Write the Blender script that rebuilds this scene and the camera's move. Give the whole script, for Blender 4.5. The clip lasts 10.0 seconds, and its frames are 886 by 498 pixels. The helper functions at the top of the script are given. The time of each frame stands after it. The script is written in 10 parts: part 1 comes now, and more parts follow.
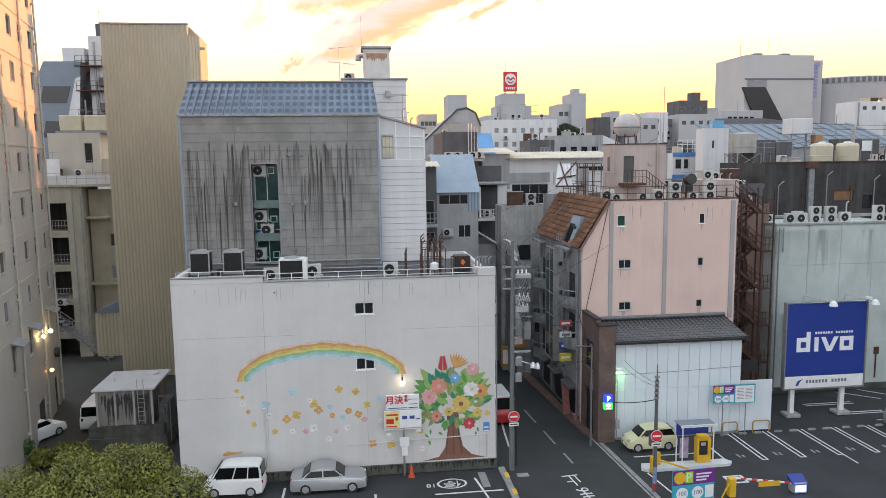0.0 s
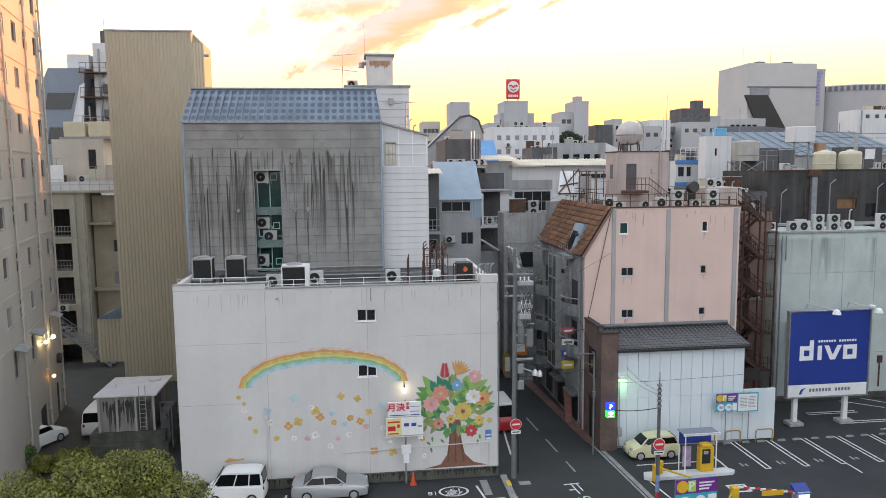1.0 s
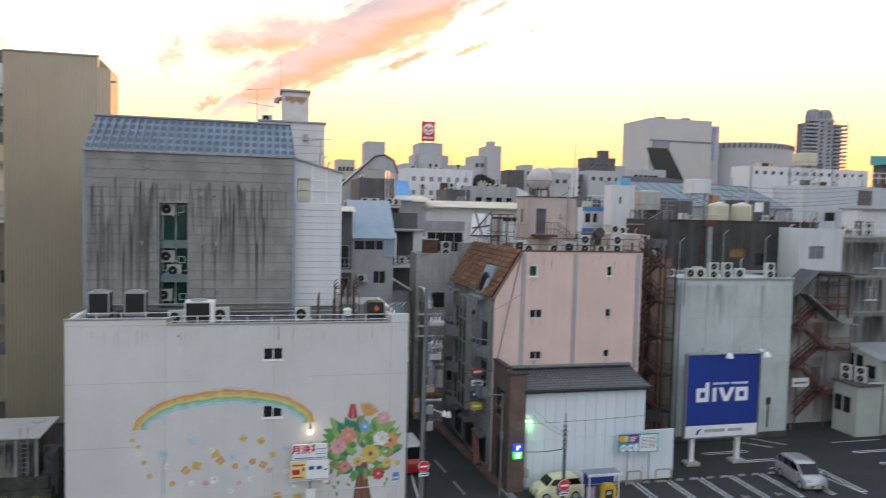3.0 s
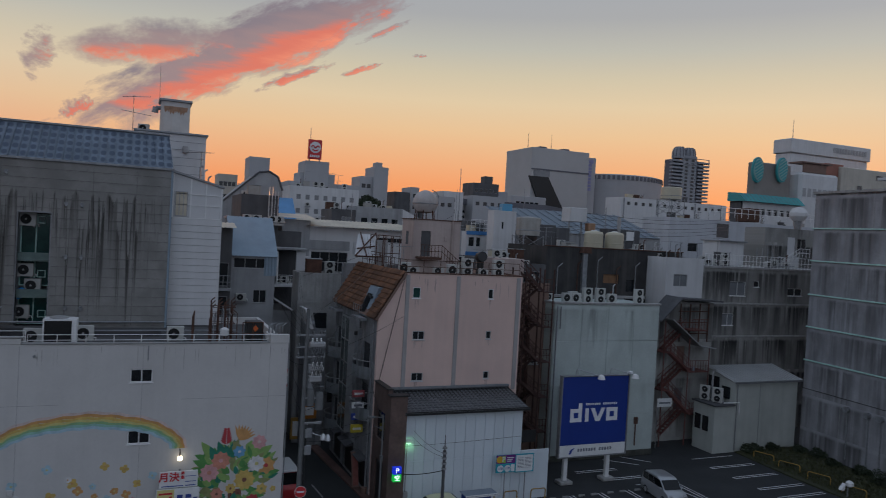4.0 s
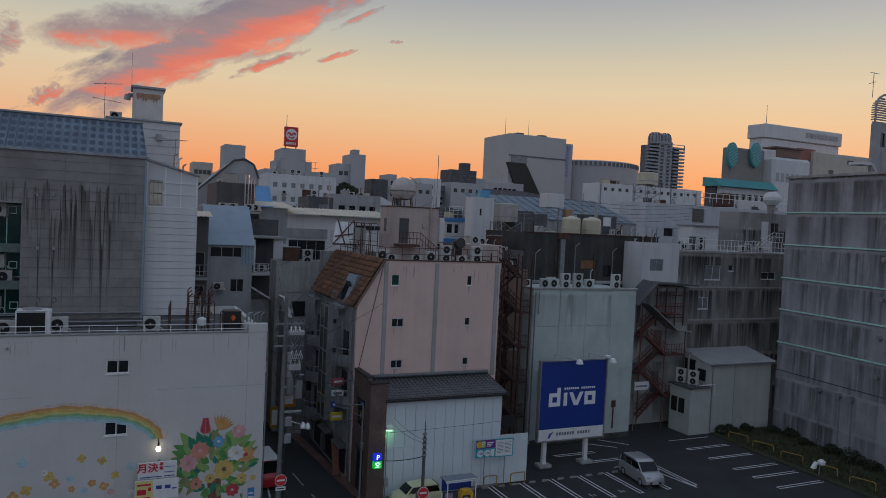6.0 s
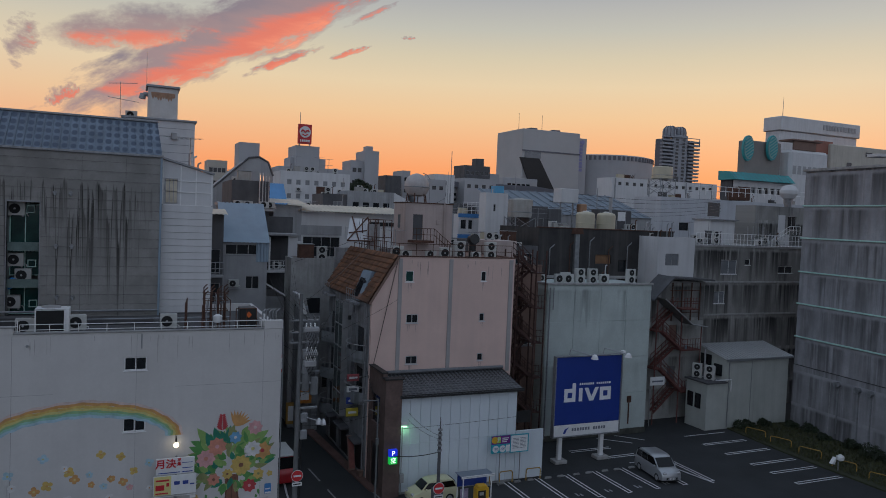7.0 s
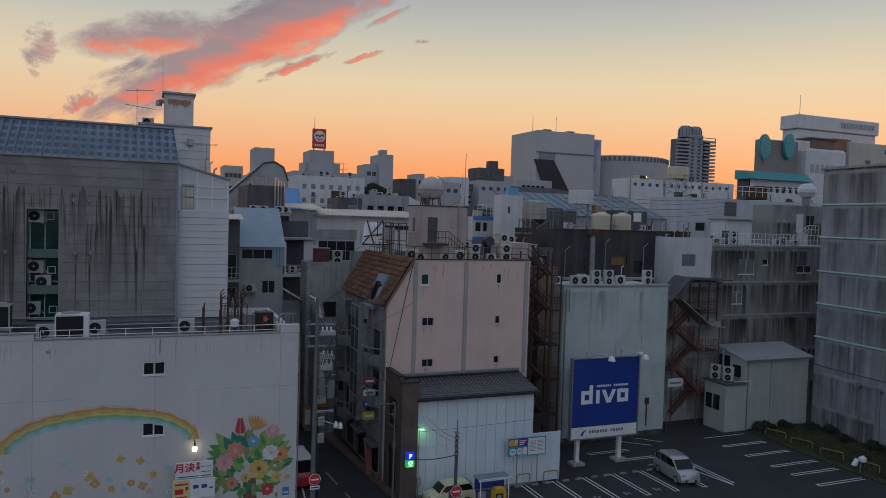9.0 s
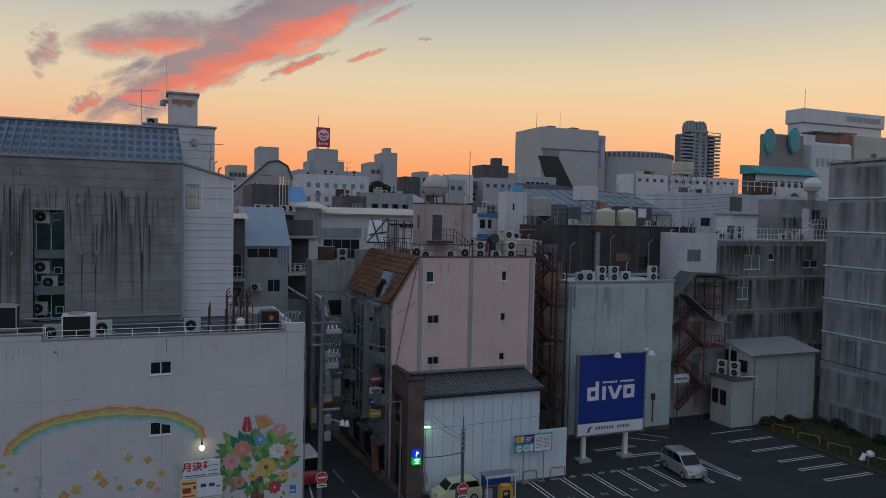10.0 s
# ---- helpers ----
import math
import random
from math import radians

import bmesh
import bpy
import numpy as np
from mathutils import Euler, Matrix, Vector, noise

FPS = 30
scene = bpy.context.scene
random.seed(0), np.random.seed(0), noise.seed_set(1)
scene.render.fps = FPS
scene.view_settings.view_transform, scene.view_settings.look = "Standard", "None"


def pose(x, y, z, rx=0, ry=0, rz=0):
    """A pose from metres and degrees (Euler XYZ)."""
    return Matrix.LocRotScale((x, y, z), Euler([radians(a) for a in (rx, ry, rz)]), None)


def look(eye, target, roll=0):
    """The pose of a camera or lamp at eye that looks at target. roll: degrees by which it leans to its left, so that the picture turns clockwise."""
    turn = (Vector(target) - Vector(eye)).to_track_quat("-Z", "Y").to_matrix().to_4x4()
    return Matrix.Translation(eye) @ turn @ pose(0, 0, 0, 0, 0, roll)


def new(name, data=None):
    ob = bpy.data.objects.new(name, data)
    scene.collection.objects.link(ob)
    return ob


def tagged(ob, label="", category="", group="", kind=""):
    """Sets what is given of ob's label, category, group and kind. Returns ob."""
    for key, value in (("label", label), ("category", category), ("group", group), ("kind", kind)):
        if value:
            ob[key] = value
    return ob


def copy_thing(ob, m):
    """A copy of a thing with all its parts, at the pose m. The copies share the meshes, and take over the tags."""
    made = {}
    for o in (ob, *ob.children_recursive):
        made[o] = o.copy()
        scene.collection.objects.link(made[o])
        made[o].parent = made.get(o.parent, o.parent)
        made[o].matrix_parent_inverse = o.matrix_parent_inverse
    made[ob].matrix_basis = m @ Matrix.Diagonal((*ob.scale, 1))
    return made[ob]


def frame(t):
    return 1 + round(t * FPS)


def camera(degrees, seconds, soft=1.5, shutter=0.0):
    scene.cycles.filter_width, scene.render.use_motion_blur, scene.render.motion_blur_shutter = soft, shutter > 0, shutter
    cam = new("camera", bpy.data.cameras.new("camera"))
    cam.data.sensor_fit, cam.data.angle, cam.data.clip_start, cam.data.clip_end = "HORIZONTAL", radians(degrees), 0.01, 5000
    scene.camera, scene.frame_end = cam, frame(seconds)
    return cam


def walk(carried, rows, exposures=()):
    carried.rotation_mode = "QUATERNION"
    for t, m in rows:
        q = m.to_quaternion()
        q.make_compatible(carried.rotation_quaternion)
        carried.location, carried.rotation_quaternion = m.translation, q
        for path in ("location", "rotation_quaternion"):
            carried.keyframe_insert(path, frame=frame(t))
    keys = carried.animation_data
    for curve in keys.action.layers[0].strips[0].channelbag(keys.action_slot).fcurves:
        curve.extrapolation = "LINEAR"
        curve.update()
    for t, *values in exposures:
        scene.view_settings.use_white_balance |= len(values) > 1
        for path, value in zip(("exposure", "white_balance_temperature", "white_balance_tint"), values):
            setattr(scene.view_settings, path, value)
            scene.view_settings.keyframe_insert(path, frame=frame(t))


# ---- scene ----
LENS = 63.18
EYE = (0.0, 0.0, 19.0)
cam = camera(LENS, 10.0, soft=0.9, shutter=0.4)
# seconds, yaw, pitch, roll: a hand-held turn from one window
ROWS = [
    (0.0, -7.00, -7.01, 0.73),
    (0.5, -6.86, -6.86, 0.65),
    (1.0, -6.79, -6.45, 0.58),
    (1.5, -6.92, -6.02, 0.45),
    (2.0, -7.18, -5.77, 0.36),
    (2.5, -8.41, -5.25, -0.04),
    (2.7, -10.12, -4.62, -0.25),
    (2.8, -11.22, -4.22, -0.50),
    (2.9, -12.42, -3.80, -0.90),
    (3.0, -13.60, -3.26, -1.42),
    (3.1, -15.12, -2.77, -1.80),
    (3.2, -16.29, -2.26, -2.15),
    (4.3, -24.03, -1.37, -3.28),
    (4.5, -24.60, -1.61, -3.35),
    (5.0, -25.30, -2.02, -3.25),
    (5.5, -24.99, -1.99, -3.04),
    (7.0, -23.34, -2.52, -2.34),
    (7.5, -23.01, -2.39, -2.19),
    (8.0, -22.77, -2.45, -2.11),
    (8.5, -22.50, -2.46, -1.94),
    (9.0, -22.17, -2.34, -1.73),
    (9.5, -21.93, -2.39, -1.46),
    (10.0, -21.81, -2.55, -1.24),
]
EXPOSURES = [(0.0, 1.72, 7650, 9), (2.4, 1.68, 7650, 9), (2.8, 1.58, 7500, 9), (3.1, 1.3, 7250, 9), (3.5, 0.4, 6700, 10), (4.0, -0.14, 6450, 10), (5.7, -0.14, 6450, 10), (7.5, -0.03, 6450, 10), (10.0, -0.03, 6450, 10)]
walk(cam, [(t, pose(*EYE, 90 + pitch, roll, yaw)) for t, yaw, pitch, roll in ROWS], EXPOSURES)

# ---------------------------------------------------------------- sky and sun
SUN_AZ, SUN_EL = radians(52.0), radians(3.5)
GLOW_AZ = radians(24.0)  # the middle of the afterglow along the skyline


def build_world():
    w = bpy.data.worlds.new("dusk_sky")
    scene.world = w
    w.use_nodes = True
    nt = w.node_tree
    nt.nodes.clear()
    N, K = nt.nodes.new, nt.links.new

    def math_node(op, a, b=None, c=None):
        n = N("ShaderNodeMath")
        n.operation = op
        for i, v in enumerate((a, b, c)):
            if v is None:
                continue
            if isinstance(v, (int, float)):
                n.inputs[i].default_value = v
            else:
                K(v, n.inputs[i])
        return n.outputs[0]

    def ramp(fac, stops, mode="EASE"):
        n = N("ShaderNodeValToRGB")
        n.color_ramp.interpolation = mode
        e = n.color_ramp.elements
        while len(e) < len(stops):
            e.new(0.5)
        for i, (p, col) in enumerate(stops):
            e[i].position, e[i].color = p, (*col, 1)
        K(fac, n.inputs[0])
        return n.outputs[0]

    def mix(fac, a, b, how="MIX"):
        n = N("ShaderNodeMix")
        n.data_type, n.blend_type = "RGBA", how
        for i, v in ((0, fac), (6, a), (7, b)):
            if isinstance(v, (int, float)):
                n.inputs[i].default_value = v
            elif isinstance(v, tuple):
                n.inputs[i].default_value = (*v, 1)
            else:
                K(v, n.inputs[i])
        return n.outputs[2]

    tc = N("ShaderNodeTexCoord")
    sep = N("ShaderNodeSeparateXYZ")
    K(tc.outputs["Generated"], sep.inputs[0])
    x, y, z = sep.outputs
    # clear dusk dome by elevation, warm towards the set sun
    west = ramp(z, [(0.0, (1.0, 0.28, 0.095)), (0.035, (1.0, 0.31, 0.11)), (0.065, (0.98, 0.37, 0.15)), (0.14, (0.89, 0.58, 0.32)), (0.18, (0.82, 0.64, 0.41)),
                    (0.216, (0.69, 0.60, 0.43)), (0.25, (0.55, 0.535, 0.46)), (0.29, (0.43, 0.435, 0.44)), (0.42, (0.36, 0.41, 0.49)), (1.0, (0.30, 0.38, 0.52))], "LINEAR")
    east = ramp(z, [(0.0, (0.41, 0.44, 0.53)), (0.15, (0.47, 0.51, 0.62)), (0.4, (0.43, 0.50, 0.63)), (1.0, (0.30, 0.38, 0.52))], "LINEAR")
    dot = math_node("ADD", math_node("MULTIPLY", x, math.sin(GLOW_AZ)), math_node("MULTIPLY", y, math.cos(GLOW_AZ)))
    toward = ramp(math_node("MULTIPLY_ADD", dot, 0.5, 0.5), [(0.0, (0, 0, 0)), (0.45, (0.05, 0.05, 0.05)), (0.85, (0.85, 0.85, 0.85)), (1.0, (1, 1, 1))])
    dome = mix(toward, east, west)
    # the far blue of the atmosphere under it
    sky = N("ShaderNodeTexSky")
    sky.sky_type, sky.sun_disc = "NISHITA", False
    sky.sun_elevation, sky.sun_rotation = SUN_EL, SUN_AZ
    thin = mix(1.0, sky.outputs[0], (0.004, 0.004, 0.004), "MULTIPLY")
    dome = mix(1.0, dome, thin, "ADD")

    # cloud bank: bearing u and height v on a sheet in front of the dusk
    yy = math_node("MAXIMUM", y, 0.05)
    u, v = math_node("DIVIDE", x, yy), math_node("DIVIDE", z, yy)
    front = math_node("GREATER_THAN", y, 0.06)

    def along(u0, v0, deg):
        c, s = math.cos(radians(deg)), math.sin(radians(deg))
        du, dv = math_node("SUBTRACT", u, u0), math_node("SUBTRACT", v, v0)
        p = math_node("ADD", math_node("MULTIPLY", du, c), math_node("MULTIPLY", dv, s))
        q = math_node("SUBTRACT", math_node("MULTIPLY", dv, c), math_node("MULTIPLY", du, s))
        return p, q

    def noise_at(p, q, sp, sq, detail=6.0, rough=0.6, seed=0.0):
        comb = N("ShaderNodeCombineXYZ")
        K(math_node("MULTIPLY", p, sp), comb.inputs[0])
        K(math_node("MULTIPLY", q, sq), comb.inputs[1])
        comb.inputs[2].default_value = seed
        n = N("ShaderNodeTexNoise")
        n.inputs["Scale"].default_value = 1.0
        n.inputs["Detail"].default_value = detail
        n.inputs["Roughness"].default_value = rough
        K(comb.outputs[0], n.inputs["Vector"])
        return n.outputs[0]

    cover = None
    lit = None
    for u0, v0, deg, length, width, soft, seed, gain in CLOUDS:
        p, q = along(u0, v0, deg)
        ragged = noise_at(p, q, max(9.0, 2.2 / length), max(26.0, 0.75 / width), 7.0, 0.66, seed)
        # an ellipse with a ragged rim
        e = math_node("ADD", math_node("POWER", math_node("ABSOLUTE", math_node("DIVIDE", p, length)), 2.0),
                      math_node("POWER", math_node("ABSOLUTE", math_node("DIVIDE", q, width)), 2.0))
        body = math_node("ADD", math_node("SUBTRACT", 1.0, e), math_node("MULTIPLY_ADD", ragged, 2.7 if width > 0.02 else 4.6, -1.32 if width > 0.02 else -2.35))
        c = math_node("MULTIPLY", math_node("SMOOTH_MIN", math_node("MAXIMUM", math_node("DIVIDE", body, soft), 0.0), 1.0, 0.3), gain)
        glow = math_node("MULTIPLY_ADD", math_node("DIVIDE", q, width), -0.55 if width > 0.02 else -0.25, 0.42 if width > 0.015 else 0.72)
        cover = c if cover is None else math_node("MAXIMUM", cover, c)
        g = math_node("MULTIPLY", c, glow)
        lit = g if lit is None else math_node("MAXIMUM", lit, g)
    cover = math_node("MULTIPLY", cover, front)
    wisps = noise_at(u, v, 6.0, 34.0, 6.0, 0.6, 7.7)
    shade = math_node("ADD", lit, math_node("MULTIPLY_ADD", wisps, 0.9, -0.45))
    cloud = ramp(shade, [(0.0, (0.27, 0.225, 0.26)), (0.38, (0.36, 0.255, 0.265)), (0.66, (0.80, 0.21, 0.145)), (1.0, (1.0, 0.32, 0.19))])
    dome = mix(cover, dome, cloud)
    bg = N("ShaderNodeBackground")
    bg.inputs["Strength"].default_value = 1.0
    K(dome, bg.inputs[0])
    out = N("ShaderNodeOutputWorld")
    K(bg.outputs[0], out.inputs[0])


# bearing, height, tilt in degrees, half length, half width, softness, seed, density
CLOUDS = [
    (0.135, 0.242, 29.0, 0.25, 0.045, 0.5, 1.0, 0.97),
    (0.02, 0.226, 10.0, 0.13, 0.030, 0.8, 4.0, 0.92),
    (0.015, 0.155, 48.0, 0.075, 0.026, 0.9, 14.0, 0.95),
    (0.06, 0.195, 22.0, 0.11, 0.026, 0.8, 17.0, 0.95),
    (0.185, 0.205, 26.0, 0.060, 0.0075, 0.8, 2.0, 0.97),
    (0.278, 0.227, 24.0, 0.034, 0.0045, 0.8, 6.0, 0.9),
    (0.31, 0.285, 30.0, 0.045, 0.005, 0.9, 11.0, 0.8),
    (0.366, 0.259, 6.0, 0.012, 0.003, 0.9, 12.0, 0.8),
    (-0.078, 0.132, 22.0, 0.026, 0.012, 0.9, 3.0, 0.95),
    (-0.126, 0.192, 70.0, 0.034, 0.019, 1.0, 5.0, 0.85),
    (-0.375, 0.215, -28.0, 0.09, 0.018, 1.2, 8.0, 0.6),
    (-0.44, 0.12, -8.0, 0.16, 0.045, 2.0, 9.0, 0.5),
]
build_world()
sun = new("sun", bpy.data.lights.new("sun", "SUN"))
sun.data.energy, sun.data.angle, sun.data.color = 2.2, radians(1.5), (1.0, 0.38, 0.11)
sun.matrix_world = look((math.sin(SUN_AZ) * 100, math.cos(SUN_AZ) * 100, math.tan(SUN_EL) * 100), (0, 0, 0))

# ---------------------------------------------------------------- building kit
OFF = {}


class Shape:
    """A mesh under construction: boxes, rods and sheets joined into one part."""

    def __init__(self):
        self.v, self.f = [], []

    def add(self, verts, faces):
        n = len(self.v)
        self.v += [tuple(p) for p in verts]
        self.f += [tuple(i + n for i in q) for q in faces]
        return self

    def box(self, x0, y0, z0, x1, y1, z1, c=0.0):
        if c <= 0:
            return self.add([(x, y, z) for z in (z0, z1) for y in (y0, y1) for x in (x0, x1)],
                            [(0, 2, 3, 1), (4, 5, 7, 6), (0, 1, 5, 4), (2, 6, 7, 3), (0, 4, 6, 2), (1, 3, 7, 5)])
        lo, hi = (x0, y0, z0), (x1, y1, z1)
        c = min(c, 0.45 * min(abs(hi[i] - lo[i]) for i in range(3)))
        verts, key = [], {}
        for s in np.ndindex(2, 2, 2):
            for a in range(3):
                p = [(hi[i] if s[i] else lo[i]) + (0 if i == a else (-c if s[i] else c)) for i in range(3)]
                key[s, a] = len(verts)
                verts.append(p)
        faces = []
        for a in range(3):
            b, d = (a + 1) % 3, (a + 2) % 3
            for e in (0, 1):
                ring = []
                for q, r in ((0, 0), (1, 0), (1, 1), (0, 1)):
                    s = [0, 0, 0]
                    s[a], s[b], s[d] = e, q, r
                    ring.append(key[tuple(s), a])
                faces.append(ring)
            for q, r in ((0, 0), (1, 0), (1, 1), (0, 1)):
                s0, s1 = [0, 0, 0], [0, 0, 0]
                s0[b], s0[d], s1[b], s1[d] = q, r, q, r
                s1[a] = 1
                faces.append([key[tuple(s0), b], key[tuple(s1), b], key[tuple(s1), d], key[tuple(s0), d]])
        for s in np.ndindex(2, 2, 2):
            faces.append([key[s, 0], key[s, 1], key[s, 2]])
        return self.add(verts, faces)

    def rod(self, a, b, r, r2=None, n=8):
        a, b = Vector(a), Vector(b)
        d = (b - a).normalized()
        side = d.orthogonal().normalized()
        up = d.cross(side)
        r2 = r if r2 is None else r2
        ring = [(math.cos(2 * math.pi * i / n), math.sin(2 * math.pi * i / n)) for i in range(n)]
        verts = [a + (side * c + up * s) * r for c, s in ring] + [b + (side * c + up * s) * r2 for c, s in ring]
        faces = [(i, (i + 1) % n, n + (i + 1) % n, n + i) for i in range(n)] + [tuple(range(n)), tuple(range(n, 2 * n))]
        return self.add(verts, faces)

    def tube(self, pts, r, n=6):
        for a, b in zip(pts, pts[1:]):
            self.rod(a, b, r, n=n)
        return self

    def lathe(self, cx, cy, prof, n=20):
        """prof: (radius, z) from bottom to top."""
        verts = [(cx + r * math.cos(2 * math.pi * i / n), cy + r * math.sin(2 * math.pi * i / n), z) for r, z in prof for i in range(n)]
        faces = [(k * n + i, k * n + (i + 1) % n, (k + 1) * n + (i + 1) % n, (k + 1) * n + i) for k in range(len(prof) - 1) for i in range(n)]
        faces += [tuple(range(n)), tuple(range((len(prof) - 1) * n, len(prof) * n))]
        return self.add(verts, faces)

    def prism(self, poly, a, b, axis="y"):
        """poly in the plane across axis (y: x,z  x: y,z  z: x,y), pulled from a to b."""
        put = {"y": lambda p, q, h: (p, h, q), "x": lambda p, q, h: (h, p, q), "z": lambda p, q, h: (p, q, h)}[axis]
        n = len(poly)
        verts = [put(p, q, a) for p, q in poly] + [put(p, q, b) for p, q in poly]
        return self.add(verts, [tuple(range(n)), tuple(range(n, 2 * n))] + [(i, (i + 1) % n, n + (i + 1) % n, n + i) for i in range(n)])

    def wall(self, x0, x1, z0, z1, y, th, holes=()):
        """An upright wall facing -y, its outer face at y, with openings (x0, z0, x1, z1) through it."""
        xs = sorted({x0, x1, *[h[i] for h in holes for i in (0, 2)]})
        zs = sorted({z0, z1, *[h[i] for h in holes for i in (1, 3)]})
        idx = {}
        verts, faces = [], []

        def vert(i, k, b):
            if (i, k, b) not in idx:
                idx[i, k, b] = len(verts)
                verts.append((xs[i], y + (th if b else 0), zs[k]))
            return idx[i, k, b]

        def solid(i, k):
            if not (0 <= i < len(xs) - 1 and 0 <= k < len(zs) - 1):
                return False
            cx, cz = (xs[i] + xs[i + 1]) / 2, (zs[k] + zs[k + 1]) / 2
            return not any(h[0] < cx < h[2] and h[1] < cz < h[3] for h in holes)

        for i in range(len(xs) - 1):
            for k in range(len(zs) - 1):
                if not solid(i, k):
                    continue
                faces.append([vert(i, k, 0), vert(i + 1, k, 0), vert(i + 1, k + 1, 0), vert(i, k + 1, 0)])
                faces.append([vert(i, k, 1), vert(i, k + 1, 1), vert(i + 1, k + 1, 1), vert(i + 1, k, 1)])
                for di, dk, a, b in ((-1, 0, (i, k), (i, k + 1)), (1, 0, (i + 1, k), (i + 1, k + 1)), (0, -1, (i, k), (i + 1, k)), (0, 1, (i, k + 1), (i + 1, k + 1))):
                    if not solid(i + di, k + dk):
                        faces.append([vert(*a, 0), vert(*b, 0), vert(*b, 1), vert(*a, 1)])
        return self.add(verts, faces)

    def ring(self, x0, x1, z0, z1, y0, y1, w, c=0.0):
        """A rectangular frame in the plane of y."""
        self.box(x0, y0, z0, x0 + w, y1, z1, c)
        self.box(x1 - w, y0, z0, x1, y1, z1, c)
        self.box(x0 + w, y0, z0, x1 - w, y1, z0 + w, c)
        self.box(x0 + w, y0, z1 - w, x1 - w, y1, z1, c)
        return self

    def turned(self, m):
        self.v = [tuple(m @ Vector(p)) for p in self.v]
        return self

    def mesh(self, name, material, fix=True):
        me = bpy.data.meshes.new(name)
        me.from_pydata(self.v, [], self.f)
        if fix:
            bm = bmesh.new()
            bm.from_mesh(me)
            bmesh.ops.recalc_face_normals(bm, faces=bm.faces)
            bm.to_mesh(me)
            bm.free()
        me.materials.append(material)
        me.shade_smooth()
        me.set_sharp_from_angle(angle=radians(32))
        return me


def thing(name, at, label, category, group="", kind="", rz=0.0, world=True):
    """An Empty at the base of a thing; world: its parts are given in the place's own metres."""
    ob = new(name)
    ob.empty_display_size = 0.2
    ob.matrix_basis = pose(*at, 0, 0, rz)
    OFF[ob.name] = Vector(at) if world else Vector((0, 0, 0))
    return tagged(ob, label, category, group, kind)


def part(name, shape, material, parent=None, label="", kind=""):
    root = parent
    while root is not None and root.parent is not None:
        root = root.parent
    off = OFF.get(root.name, Vector((0, 0, 0))) if root is not None else Vector((0, 0, 0))
    if off.length:
        shape.v = [(p[0] - off.x, p[1] - off.y, p[2] - off.z) for p in shape.v]
    ob = new(name, shape.mesh(name, material))
    ob.parent = parent
    return tagged(ob, label, "", "", kind)


def solo(name, shape, material, label, category, group="", kind=""):
    return tagged(part(name, shape, material), label, category, group, kind)


def piece(name, me, parent, m):
    """One of many alike pieces on shared mesh data."""
    ob = new(name, me)
    ob.parent = parent
    ob.matrix_basis = m
    return ob


